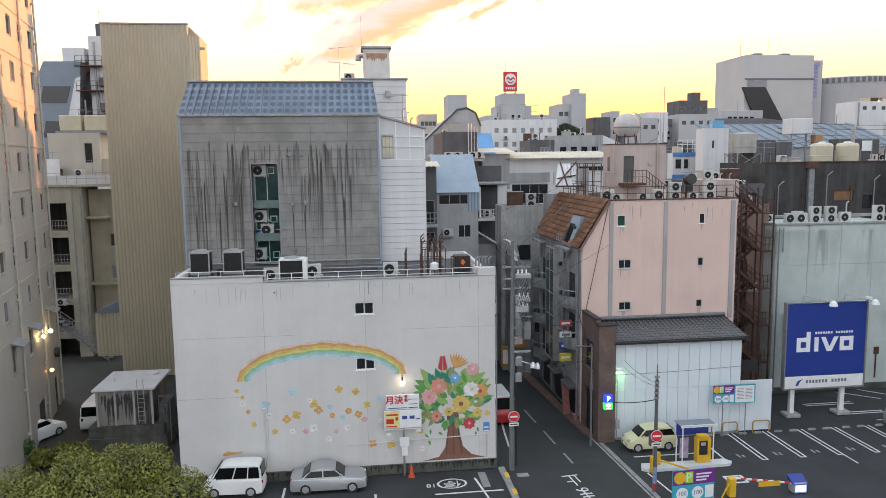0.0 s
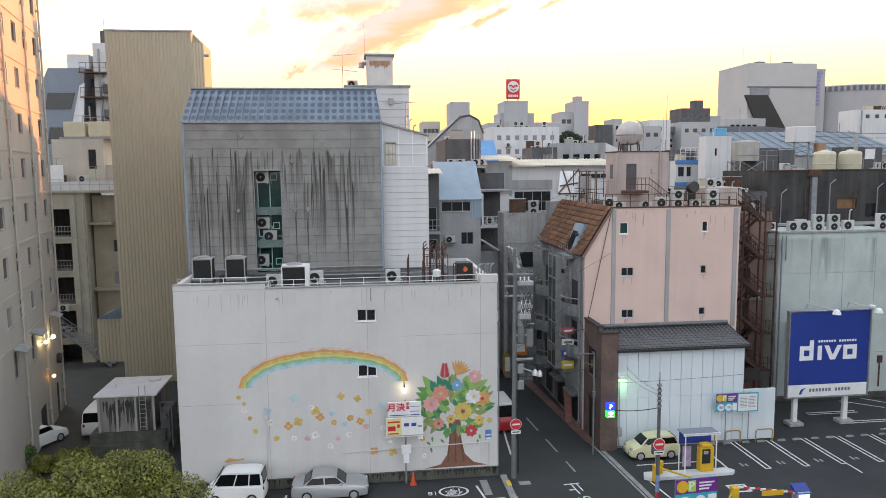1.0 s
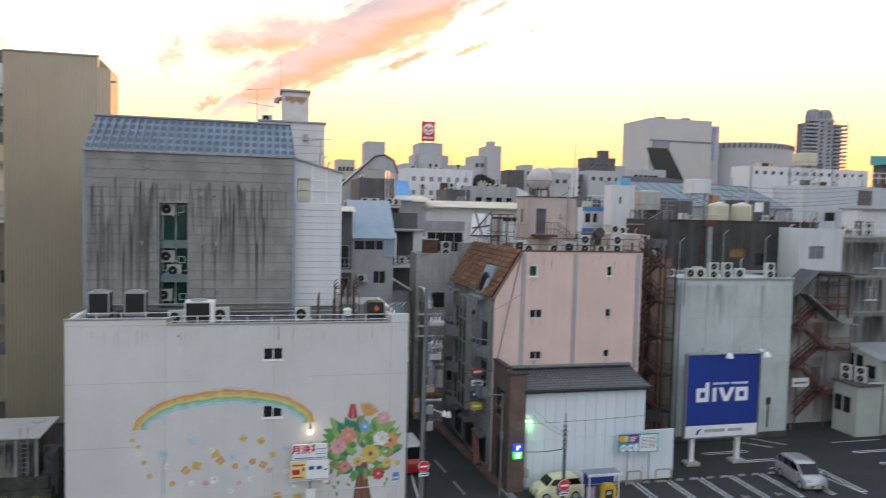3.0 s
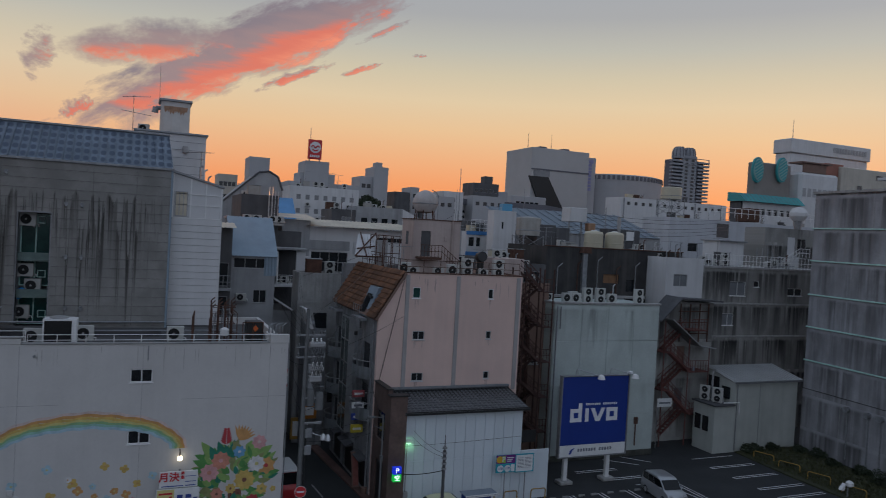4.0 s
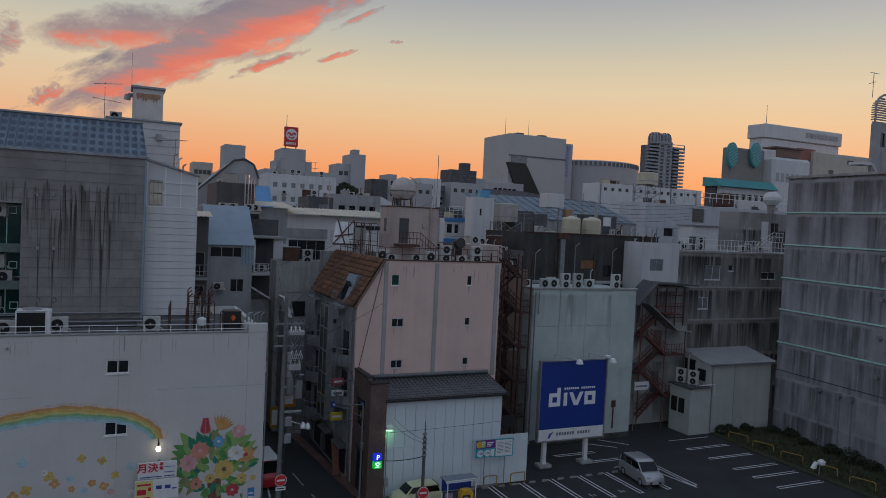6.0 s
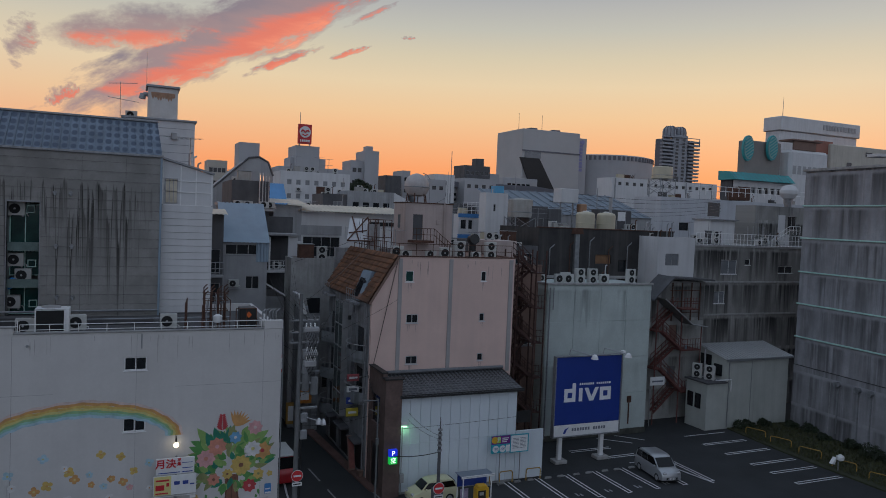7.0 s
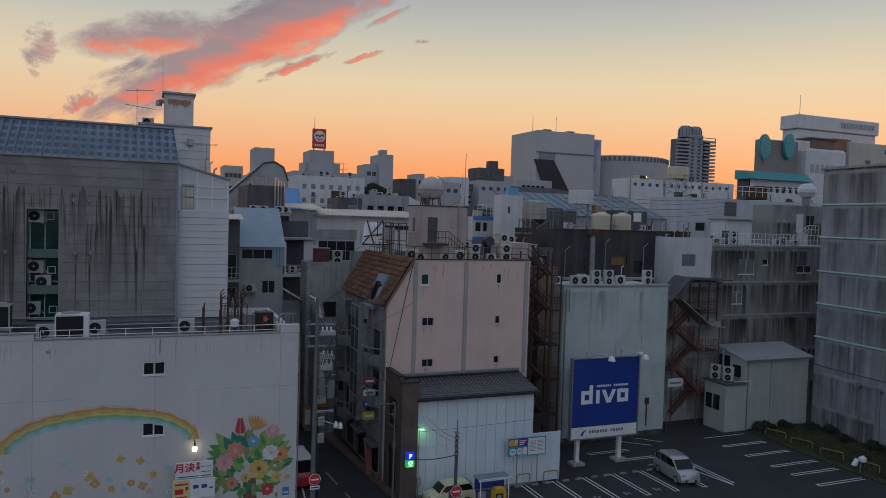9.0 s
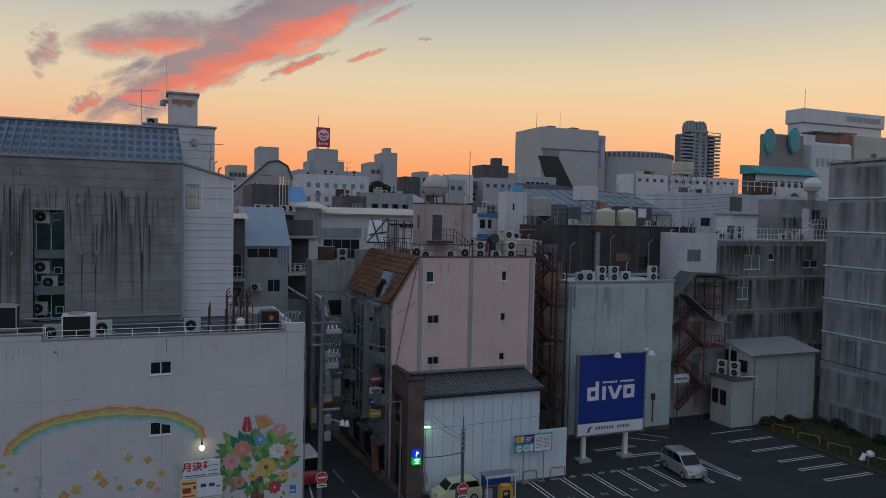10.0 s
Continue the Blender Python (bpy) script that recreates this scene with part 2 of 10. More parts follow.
# ---------------------------------------------------------------- materials
def mat(name, col, rough=0.8, metal=0.0, var=0.15, scale=0.6, streak=0.0, streak_col=(0.05, 0.048, 0.045), streak_size=1.6, bump=0.15, fine=14.0,
        joints=None, rand=0.0, emit=0.0, spec=0.5, low=0.44, high=0.7):
    m = bpy.data.materials.new(name)
    m.use_nodes = True
    nt = m.node_tree
    N, K = nt.nodes.new, nt.links.new
    b = nt.nodes["Principled BSDF"]
    b.inputs["Roughness"].default_value = rough
    b.inputs["Metallic"].default_value = metal
    b.inputs["Specular IOR Level"].default_value = spec
    tc = N("ShaderNodeTexCoord")

    def noise(scale_, stretch=(1, 1, 1), detail=5.0):
        mp = N("ShaderNodeMapping")
        mp.inputs["Scale"].default_value = stretch
        K(tc.outputs["Object"], mp.inputs[0])
        n = N("ShaderNodeTexNoise")
        n.inputs["Scale"].default_value = scale_
        n.inputs["Detail"].default_value = detail
        n.inputs["Roughness"].default_value = 0.62
        K(mp.outputs[0], n.inputs["Vector"])
        return n.outputs[0]

    def ramp(fac, p0, p1, c0, c1):
        n = N("ShaderNodeValToRGB")
        e = n.color_ramp.elements
        e[0].position, e[1].position = p0, p1
        e[0].color, e[1].color = (*c0, 1), (*c1, 1)
        K(fac, n.inputs[0])
        return n.outputs[0]

    def mix(fac, a, c, how="MIX"):
        n = N("ShaderNodeMix")
        n.data_type, n.blend_type = "RGBA", how
        for i, q in ((0, fac), (6, a), (7, c)):
            if isinstance(q, (int, float)):
                n.inputs[i].default_value = q
            elif isinstance(q, tuple):
                n.inputs[i].default_value = (*q, 1)
            else:
                K(q, n.inputs[i])
        return n.outputs[2]

    big = noise(scale)
    base = ramp(big, 0.3, 0.72, tuple(c * (1 - var) for c in col), tuple(min(1, c * (1 + var * 0.6)) for c in col))
    grain = noise(fine, detail=3.0)
    base = mix(1.0, base, ramp(grain, 0.25, 0.75, (1 - var * 0.7,) * 3, (1.0,) * 3), "MULTIPLY")
    if rand:
        info = N("ShaderNodeObjectInfo")
        base = mix(1.0, base, ramp(info.outputs["Random"], 0.0, 1.0, (1 - rand,) * 3, (1.0,) * 3), "MULTIPLY")
    if streak:
        runs = noise(streak_size, (1.0, 1.0, 0.045), 4.0)
        where = noise(0.16, (1, 1, 0.8), 3.0)
        both = N("ShaderNodeMath")
        both.operation = "MULTIPLY"
        K(ramp(runs, low, high, (0, 0, 0), (1, 1, 1)), both.inputs[0])
        K(ramp(where, 0.3, 0.6, (0.15,) * 3, (1, 1, 1)), both.inputs[1])
        amount = N("ShaderNodeMath")
        amount.operation = "MULTIPLY"
        K(both.outputs[0], amount.inputs[0])
        amount.inputs[1].default_value = streak
        base = mix(amount.outputs[0], base, streak_col)
    K(base, b.inputs["Base Color"])
    if bump:
        bp = N("ShaderNodeBump")
        bp.inputs["Strength"].default_value = bump
        bp.inputs["Distance"].default_value = 0.02
        K(grain, bp.inputs["Height"])
        K(bp.outputs[0], b.inputs["Normal"])
    if rough > 0.3:
        rr = ramp(grain, 0.2, 0.8, (rough * 0.85,) * 3, (min(1, rough * 1.1),) * 3)
        K(rr, b.inputs["Roughness"])
    if emit:
        K(base, b.inputs["Emission Color"])
        b.inputs["Emission Strength"].default_value = emit
    return m


def leak_mat(name, col, stain, top, period=100.0, jag=0.9, long=(1.0, 7.0), freq=5.0, gain=0.95, drop=0.0, edges=(0.5, 0.62), where=None, reach=None, rough=0.88, var=0.22, haze=0.45, wash=0.0, panel=0.0, span=(0.0, 1.0)):
    """A wall that leaks at its seams: thin dark runs of uneven length under each seam, and a dirty haze round them.
    top, period: height of the first seam and the step to the next; where, reach: how dense and how long along the wall (span)."""
    m = bpy.data.materials.new(name)
    m.use_nodes = True
    nt = m.node_tree
    N, K = nt.nodes.new, nt.links.new
    b = nt.nodes["Principled BSDF"]
    tc, sep = N("ShaderNodeTexCoord"), N("ShaderNodeSeparateXYZ")
    K(tc.outputs["Object"], sep.inputs[0])
    x, z = sep.outputs[0], sep.outputs[2]

    def op(how, a, c=None, clamp=False):
        n = N("ShaderNodeMath")
        n.operation, n.use_clamp = how, clamp
        for i, v in enumerate((a, c)):
            if isinstance(v, (int, float)):
                n.inputs[i].default_value = v
            elif v is not None:
                K(v, n.inputs[i])
        return n.outputs[0]

    def noise(sx, sz, seed, detail=3.0, band=None):
        c = N("ShaderNodeCombineXYZ")
        K(op("MULTIPLY", x, sx), c.inputs[0])
        K(op("MULTIPLY", z, sz), c.inputs[1])
        if band is None:
            c.inputs[2].default_value = seed
        else:
            K(op("MULTIPLY_ADD", band, 3.7), c.inputs[2])
            c.inputs[2].links[0].from_node.inputs[2].default_value = seed
        n = N("ShaderNodeTexNoise")
        n.inputs["Scale"].default_value = 1.0
        n.inputs["Detail"].default_value = detail
        n.inputs["Roughness"].default_value = 0.6
        K(c.outputs[0], n.inputs["Vector"])
        return n.outputs[0]

    def step(v, a, c):
        n = N("ShaderNodeMapRange")
        n.interpolation_type = "SMOOTHSTEP"
        n.inputs["From Min"].default_value, n.inputs["From Max"].default_value = a, c
        K(v, n.inputs["Value"])
        return n.outputs[0]

    def curve(values):
        n = N("ShaderNodeValToRGB")
        e = n.color_ramp.elements
        while len(e) < len(values):
            e.new(0.5)
        for i, (p, v) in enumerate(values):
            e[i].position, e[i].color = p, (v, v, v, 1)
        K(step_lin(x), n.inputs[0])
        return n.outputs[0]

    def step_lin(v):
        return op("DIVIDE", op("SUBTRACT", v, span[0]), span[1] - span[0], True)

    def mix(f, a, c):
        n = N("ShaderNodeMix")
        n.data_type = "RGBA"
        for i, v in ((0, f), (6, a), (7, c)):
            if isinstance(v, tuple):
                n.inputs[i].default_value = (*v, 1)
            elif isinstance(v, (int, float)):
                n.inputs[i].default_value = v
            else:
                K(v, n.inputs[i])
        return n.outputs[2]

    fall = op("SUBTRACT", top, z)
    band = op("FLOOR", op("DIVIDE", fall, period))
    fall = op("SUBTRACT", fall, op("MULTIPLY", band, period))
    d = op("SUBTRACT", fall, op("MULTIPLY", noise(2.6, 0.0, 1.3, 4.0, band), jag))
    if drop:
        late = op("SUBTRACT", noise(freq * 0.6, 0.0, 8.8, 2.0, band), 0.47)
        d = op("SUBTRACT", d, op("MULTIPLY", op("MAXIMUM", late, 0.0), drop))
    length = op("POWER", noise(freq * 0.55, 0.0, 5.1, 2.0, band), 2.2)
    length = op("ADD", op("MULTIPLY", length, (long[1] - long[0]) * 2.6), long[0])
    if reach:
        length = op("MULTIPLY", length, curve(reach))
    fade = op("SUBTRACT", 1.0, op("DIVIDE", d, length), True)
    fade = op("MULTIPLY", op("POWER", fade, 0.55), step(d, 0.0, 0.35))
    runs = step(noise(freq, 0.05, 9.2, 4.0, band), *edges)
    soft = step(noise(freq * 0.4, 0.12, 3.3, 5.0, band), 0.36, 0.66)
    dense = curve(where) if where else step(noise(0.28, 0.0, 7.7, 2.0, band), 0.36, 0.56)
    grain = noise(7.0, 7.0, 2.2, 4.0)
    broad = noise(0.5, 0.35, 6.1, 5.0)
    dirt = op("MULTIPLY", op("MULTIPLY", runs, fade), dense)
    dirt = op("MULTIPLY", dirt, gain)
    dusk = op("MULTIPLY", op("MULTIPLY", soft, op("POWER", fade, 1.6)), haze)
    dusk = op("MULTIPLY", dusk, op("ADD", op("MULTIPLY", dense, 0.75), 0.25))
    lo, hi = tuple(c * (1 - var) for c in col), tuple(min(1.0, c * (1 + var * 0.7)) for c in col)
    base = mix(step(broad, 0.3, 0.7), lo, hi)
    base = mix(op("MULTIPLY", step(grain, 0.3, 0.75), 0.3), base, tuple(c * 0.72 for c in col))
    if panel:
        rows = op("FRACT", op("DIVIDE", z, panel))
        tone = noise(0.35, 0.0, 0.4, 1.0, op("FLOOR", op("DIVIDE", z, panel)))
        base = mix(op("MULTIPLY", step(tone, 0.35, 0.7), 0.35), base, tuple(c * 0.66 for c in col))
        base = mix(op("MULTIPLY", step(rows, 0.75, 1.0), op("MULTIPLY", soft, 0.3)), base, stain)
    if wash:
        pale = op("MULTIPLY", step(noise(freq * 0.7, 0.05, 4.4, 3.0, band), 0.5, 0.68), step(fall, period * 0.7, period * 0.08))
        base = mix(op("MULTIPLY", pale, wash), base, tuple(min(1, c * 1.9) for c in col))
    base = mix(dusk, base, stain)
    base = mix(dirt, base, tuple(c * 0.5 for c in stain))
    K(base, b.inputs["Base Color"])
    b.inputs["Roughness"].default_value = rough
    bp = N("ShaderNodeBump")
    bp.inputs["Strength"].default_value, bp.inputs["Distance"].default_value = 0.15, 0.02
    K(grain, bp.inputs["Height"])
    K(bp.outputs[0], b.inputs["Normal"])
    return m


def lamp_mat(name, col, power):
    m = bpy.data.materials.new(name)
    m.use_nodes = True
    b = m.node_tree.nodes["Principled BSDF"]
    b.inputs["Base Color"].default_value = (*col, 1)
    b.inputs["Emission Color"].default_value = (*col, 1)
    b.inputs["Emission Strength"].default_value = power
    return m


ASPHALT = mat("asphalt", (0.034, 0.036, 0.038), 0.85, var=0.3, scale=0.35, fine=9, bump=0.3)
ASPHALT_ROAD = mat("road_asphalt", (0.036, 0.039, 0.039), 0.8, var=0.28, scale=0.25, fine=11, bump=0.3)
ALLEY = mat("alley_concrete", (0.042, 0.041, 0.035), 0.85, var=0.35, scale=0.3, fine=6)
LINE = mat("line_paint", (0.72, 0.72, 0.72), 0.7, var=0.25, scale=2.5, fine=20)
LINE_OLD = mat("worn_line_paint", (0.35, 0.35, 0.35), 0.8, var=0.45, scale=3.0, fine=16)
KERB = mat("kerb_concrete", (0.30, 0.30, 0.29), 0.9, var=0.3, scale=1.5)
PAVING = mat("red_brown_paving", (0.17, 0.095, 0.08), 0.85, var=0.3, scale=0.8, fine=8)
GRASS_EARTH = mat("grass_earth", (0.055, 0.06, 0.03), 0.95, var=0.45, scale=0.5, fine=5, bump=0.5)
MURAL_WALL = mat("mural_plaster", (0.57, 0.555, 0.535), 0.85, var=0.08, scale=0.35, streak=0.25, streak_col=(0.36, 0.34, 0.32), streak_size=1.1, bump=0.08, fine=7)
BASE_CONC = mat("mossy_base_concrete", (0.10, 0.103, 0.085), 0.9, var=0.5, scale=1.2, streak=0.7, streak_col=(0.04, 0.04, 0.035), bump=0.3)
ROOF_DARK = mat("dark_roof_membrane", (0.09, 0.09, 0.092), 0.9, var=0.35, scale=0.5, fine=5)
GRAY_CONC = leak_mat("streaked_grey_concrete", (0.268, 0.262, 0.248), (0.05, 0.045, 0.04), 21.6, jag=2.6, drop=22.0, long=(0.9, 5.0), freq=6.5, edges=(0.5, 0.58), gain=1.0, panel=0.62, span=(-7.0, 6.9),
                     where=[(0.0, 0.75), (0.08, 1.0), (0.28, 0.95), (0.36, 0.8), (0.50, 0.85), (0.56, 0.95), (0.72, 1.0), (0.86, 0.9), (0.9, 0.3), (1.0, 0.15)],
                     reach=[(0.0, 1.2), (0.1, 2.4), (0.28, 2.2), (0.4, 0.7), (0.52, 0.8), (0.66, 1.5), (0.84, 1.2), (0.92, 0.5), (1.0, 0.5)], haze=0.85)
BLUE_ROOF = mat("blue_grey_metal_roof", (0.16, 0.21, 0.28), 0.5, 0.2, var=0.25, scale=0.7, fine=5)
BLUE_PALE = mat("pale_blue_metal_roof", (0.27, 0.35, 0.42), 0.5, 0.1, var=0.15, scale=0.6)
SIDING = mat("white_siding", (0.60, 0.60, 0.60), 0.6, var=0.08, scale=0.5, streak=0.15, streak_col=(0.3, 0.29, 0.27))
TAN = mat("tan_ribbed_steel", (0.42, 0.385, 0.29), 0.65, 0.0, var=0.08, scale=0.25, streak=0.15, streak_col=(0.25, 0.22, 0.16), bump=0.05)
OFFICE = mat("cream_office_cladding", (0.45, 0.42, 0.375), 0.6, var=0.1, scale=0.3, streak=0.15, streak_col=(0.25, 0.23, 0.2))
BEIGE = mat("beige_render", (0.40, 0.375, 0.30), 0.85, var=0.18, scale=0.5, streak=0.4, streak_col=(0.14, 0.13, 0.11))
BEIGE2 = mat("olive_beige_render", (0.34, 0.315, 0.25), 0.85, var=0.18, scale=0.5, streak=0.4, streak_col=(0.12, 0.11, 0.09))
PINK = mat("pink_render", (0.68, 0.50, 0.435), 0.85, var=0.08, scale=0.4, streak=0.25, streak_col=(0.35, 0.28, 0.26), streak_size=1.0, bump=0.08)
PINK_DIRTY = mat("weathered_pink_render", (0.50, 0.41, 0.375), 0.85, var=0.16, scale=0.5, streak=0.5, streak_col=(0.2, 0.16, 0.15), bump=0.1)
PILASTER = mat("grey_pilaster_paint", (0.38, 0.36, 0.35), 0.85, var=0.15, scale=0.6, streak=0.3)
SIDE_GREY = mat("dirty_grey_render", (0.34, 0.35, 0.36), 0.9, var=0.4, scale=0.6, streak=0.9, streak_col=(0.07, 0.07, 0.07), streak_size=2.2)
TILE_BROWN = mat("terracotta_roof_tile", (0.31, 0.145, 0.075), 0.8, var=0.5, scale=2.2, fine=8, rand=0.6)
TILE_DARK = mat("dark_glazed_roof_tile", (0.16, 0.17, 0.18), 0.45, var=0.25, scale=2.0, fine=9, rand=0.3)
SHOP_WHITE = mat("white_steel_cladding", (0.66, 0.72, 0.75), 0.5, var=0.07, scale=0.5, streak=0.12, streak_col=(0.35, 0.36, 0.35), rand=0.06, bump=0.03)
TEAL = leak_mat("pale_green_cladding", (0.50, 0.56, 0.53), (0.22, 0.235, 0.215), 13.6, 6.6, jag=0.5, long=(0.8, 5.0), freq=1.6, edges=(0.5, 0.7), haze=0.55, gain=0.7, rough=0.6, var=0.1)
# blackened render; also used where shade behind openings is painted in
BLACK_WALL = mat("blackened_and_shade_wall", (0.045, 0.043, 0.043), 0.8, var=0.4, scale=0.6, streak=0.5, streak_col=(0.12, 0.11, 0.1))
STAIN = leak_mat("mould_streaked_wall", (0.27, 0.265, 0.25), (0.034, 0.033, 0.032), 17.1, 3.55, jag=0.4, long=(1.2, 5.0), freq=2.6, edges=(0.4, 0.56), haze=1.0, gain=1.0, wash=0.5)
BIG_CONC = leak_mat("big_grey_ribbed_wall", (0.33, 0.33, 0.345), (0.075, 0.073, 0.073), 21.5, 3.22, jag=0.2, long=(2.5, 8.0), freq=2.1, edges=(0.4, 0.66), haze=0.85, gain=0.75)
WHITE_WALL = mat("white_paint_wall", (0.62, 0.62, 0.62), 0.8, var=0.1, scale=0.3, streak=0.3, streak_col=(0.3, 0.29, 0.28))
GREY_WALL = mat("mid_grey_wall", (0.36, 0.365, 0.37), 0.85, var=0.2, scale=0.4, streak=0.5, streak_col=(0.13, 0.13, 0.13))
BLUE_GREY = mat("blue_grey_panel", (0.20, 0.235, 0.28), 0.5, 0.1, var=0.18, scale=0.3)
CREAM_WALL = mat("cream_wall", (0.52, 0.48, 0.41), 0.8, var=0.12, scale=0.3, streak=0.3, streak_col=(0.25, 0.22, 0.18))
DARK_GREY = mat("charcoal_wall", (0.10, 0.10, 0.105), 0.8, var=0.3, scale=0.5, streak=0.3, streak_col=(0.2, 0.2, 0.2))
BROWN_WALL = mat("brown_wall", (0.22, 0.14, 0.11), 0.85, var=0.2, scale=0.4)
FAR_WALL = mat("far_pale_wall", (0.42, 0.42, 0.43), 0.9, var=0.12, scale=0.08, streak=0.25, streak_col=(0.25, 0.25, 0.25), streak_size=0.3)
FAR_DARK = mat("far_dark_wall", (0.16, 0.16, 0.18), 0.9, var=0.15, scale=0.1)
BRICK = mat("brown_brick", (0.15, 0.10, 0.085), 0.85, var=0.35, scale=1.0, fine=6)
GLASS = mat("dark_window_glass", (0.02, 0.023, 0.026), 0.06, var=0.3, scale=0.5, bump=0.0, spec=0.6)
GLASS_PALE = mat("curtained_window_glass", (0.22, 0.23, 0.24), 0.1, var=0.25, scale=0.7, bump=0.0, spec=0.6)
GLASS_GREEN = mat("teal_tinted_glass", (0.02, 0.075, 0.065), 0.08, var=0.4, scale=0.6, bump=0.0, spec=0.6)
ALU = mat("aluminium", (0.55, 0.56, 0.57), 0.4, 0.6, var=0.1, scale=2, bump=0.0)
ALU_DULL = mat("dull_window_frame", (0.36, 0.36, 0.36), 0.5, 0.2, var=0.15, scale=2, bump=0.0)
STEEL = mat("galvanised_steel", (0.32, 0.33, 0.34), 0.5, 0.5, var=0.25, scale=3, bump=0.05)
RUST = mat("rusty_steel", (0.13, 0.065, 0.045), 0.85, 0.2, var=0.4, scale=2, fine=12)
RED_RUST = mat("red_brown_stair_paint", (0.17, 0.06, 0.05), 0.75, 0.0, var=0.35, scale=1.5)
AC_WHITE = mat("ac_casing", (0.55, 0.55, 0.52), 0.5, var=0.15, scale=1.5, rand=0.25, bump=0.0)
AC_BLACK = mat("ac_fan_black", (0.015, 0.015, 0.015), 0.9, var=0.2, scale=3, bump=0.0)
CREAM_TANK = mat("cream_tank_plastic", (0.55, 0.50, 0.37), 0.5, var=0.12, scale=0.8, streak=0.2, streak_col=(0.3, 0.25, 0.18))
TANK_STEEL = mat("weathered_tank_panel", (0.40, 0.39, 0.36), 0.6, 0.1, var=0.2, scale=0.8, streak=0.6, streak_col=(0.12, 0.1, 0.08))
CONC = mat("bare_concrete", (0.40, 0.395, 0.38), 0.9, var=0.25, scale=0.7, streak=0.6, streak_col=(0.09, 0.085, 0.08))
CONC_POLE = mat("concrete_pole", (0.15, 0.155, 0.155), 0.85, var=0.2, scale=1.5, streak=0.3)
CABLE = mat("black_cable", (0.015, 0.015, 0.016), 0.6, var=0.2, scale=3, bump=0)
BLACK = mat("black_paint", (0.02, 0.02, 0.02), 0.5, var=0.2, scale=2, bump=0)
WHITE = mat("white_paint", (0.75, 0.75, 0.74), 0.5, var=0.08, scale=2, bump=0)
RED = mat("red_paint", (0.60, 0.03, 0.035), 0.45, var=0.1, scale=2, bump=0)
YELLOW = mat("yellow_paint", (0.72, 0.42, 0.03), 0.45, var=0.15, scale=2, bump=0)
BLUE_SIGN = mat("navy_sign_sheet", (0.012, 0.04, 0.25), 0.45, var=0.1, scale=0.6, bump=0)
MINT = mat("mint_edge_trim", (0.46, 0.70, 0.63), 0.6, var=0.15, scale=0.5)
# ---------------------------------------------------------------- ground, road, car parks
def flat(x0, y0, x1, y1, z0, z1):
    return Shape().box(x0, y0, z0, x1, y1, z1)


def strip(pts, w, z0, z1):
    """A painted band along pts on the ground."""
    s = Shape()
    for (xa, ya), (xb, yb) in zip(pts, pts[1:]):
        d = Vector((xb - xa, yb - ya)).normalized()
        n = Vector((-d.y, d.x)) * w / 2
        s.prism([(xa + n.x, ya + n.y), (xa - n.x, ya - n.y), (xb - n.x, yb - n.y), (xb + n.x, yb + n.y)], z0, z1, "z")
    return s


solo("ground", Shape().add([(-2500, -2500, -0.3), (2500, -2500, -0.3), (2500, 3000, -0.3), (-2500, 3000, -0.3), (-2500, -2500, -0.02), (2500, -2500, -0.02), (2500, 3000, -0.02), (-2500, 3000, -0.02)],
                           [(0, 1, 2, 3), (4, 5, 6, 7), (0, 1, 5, 4), (1, 2, 6, 5), (2, 3, 7, 6), (3, 0, 4, 7)]), ASPHALT, "dark grey worn asphalt ground of the whole block", "ground", kind="structure")
solo("road", Shape().prism([(7.8, 10), (17.6, 10), (15.6, 45), (14.2, 62), (12.2, 90), (8.6, 90), (9.4, 62), (8.6, 45)], -0.018, -0.006, "z"), ASPHALT_ROAD,
     "narrow dark asphalt street with worn white lines", "road", kind="structure")
solo("pavement", Shape().prism([(15.95, 45.5), (15.75, 48.5), (15.0, 60), (13.4, 84), (12.6, 84), (14.05, 62), (15.35, 46.5)], -0.02, 0.12, "z"), PAVING,
     "narrow red-brown paved footway along the shop fronts", "pavement", kind="structure")
solo("alley_pavement", Shape().prism([(-30, 76), (-19.5, 76), (-18.2, 45), (-14, 30), (-28, 30), (-23, 50)], -0.02, -0.005, "z"), ALLEY,
     "stained grey concrete alley beside the office building", "alley", kind="structure")
# kerb and gutter lines of the street
solo("kerb_line", strip([(16.25, 36), (15.75, 44), (15.15, 52), (14.1, 64), (12.7, 82)], 0.14, -0.006, 0.004), LINE_OLD, "worn white edge line along the street gutter", "road marking", kind="structure")
solo("gutter", strip([(16.55, 36), (16.05, 44), (15.45, 51), (14.4, 63)], 0.28, -0.006, 0.006), KERB, "grey concrete gutter strip beside the street", "gutter", kind="structure")
solo("edge_line", strip([(9.75, 45.2), (9.95, 47.6), (10.4, 52), (9.6, 66)], 0.13, -0.006, 0.004), LINE, "white edge line along the street", "road marking", kind="structure")
for k, (ya, yb) in enumerate([(42.0, 43.6), (45.2, 47.6), (49.3, 52.0), (54.4, 57.6), (61, 65)]):
    solo("centre_dash", strip([(13.15 - (ya - 42) * 0.075, ya), (13.15 - (yb - 42) * 0.075, yb)], 0.12, -0.006, 0.003), LINE_OLD, "faded white dash on the street", "road marking", "street dashes", "structure")
solo("lot_kerb", Shape().box(8.35, 30, -0.02, 8.75, 42.0, 0.1, 0.02), KERB, "low concrete kerb between car park and street", "kerb", kind="structure")
for y in (38.2, 40.4):
    solo("kerb_mark", Shape().box(8.52, y, 0.1, 8.78, y + 0.7, 0.112), YELLOW, "worn yellow paint mark on the kerb", "road marking", "kerb marks", "structure")
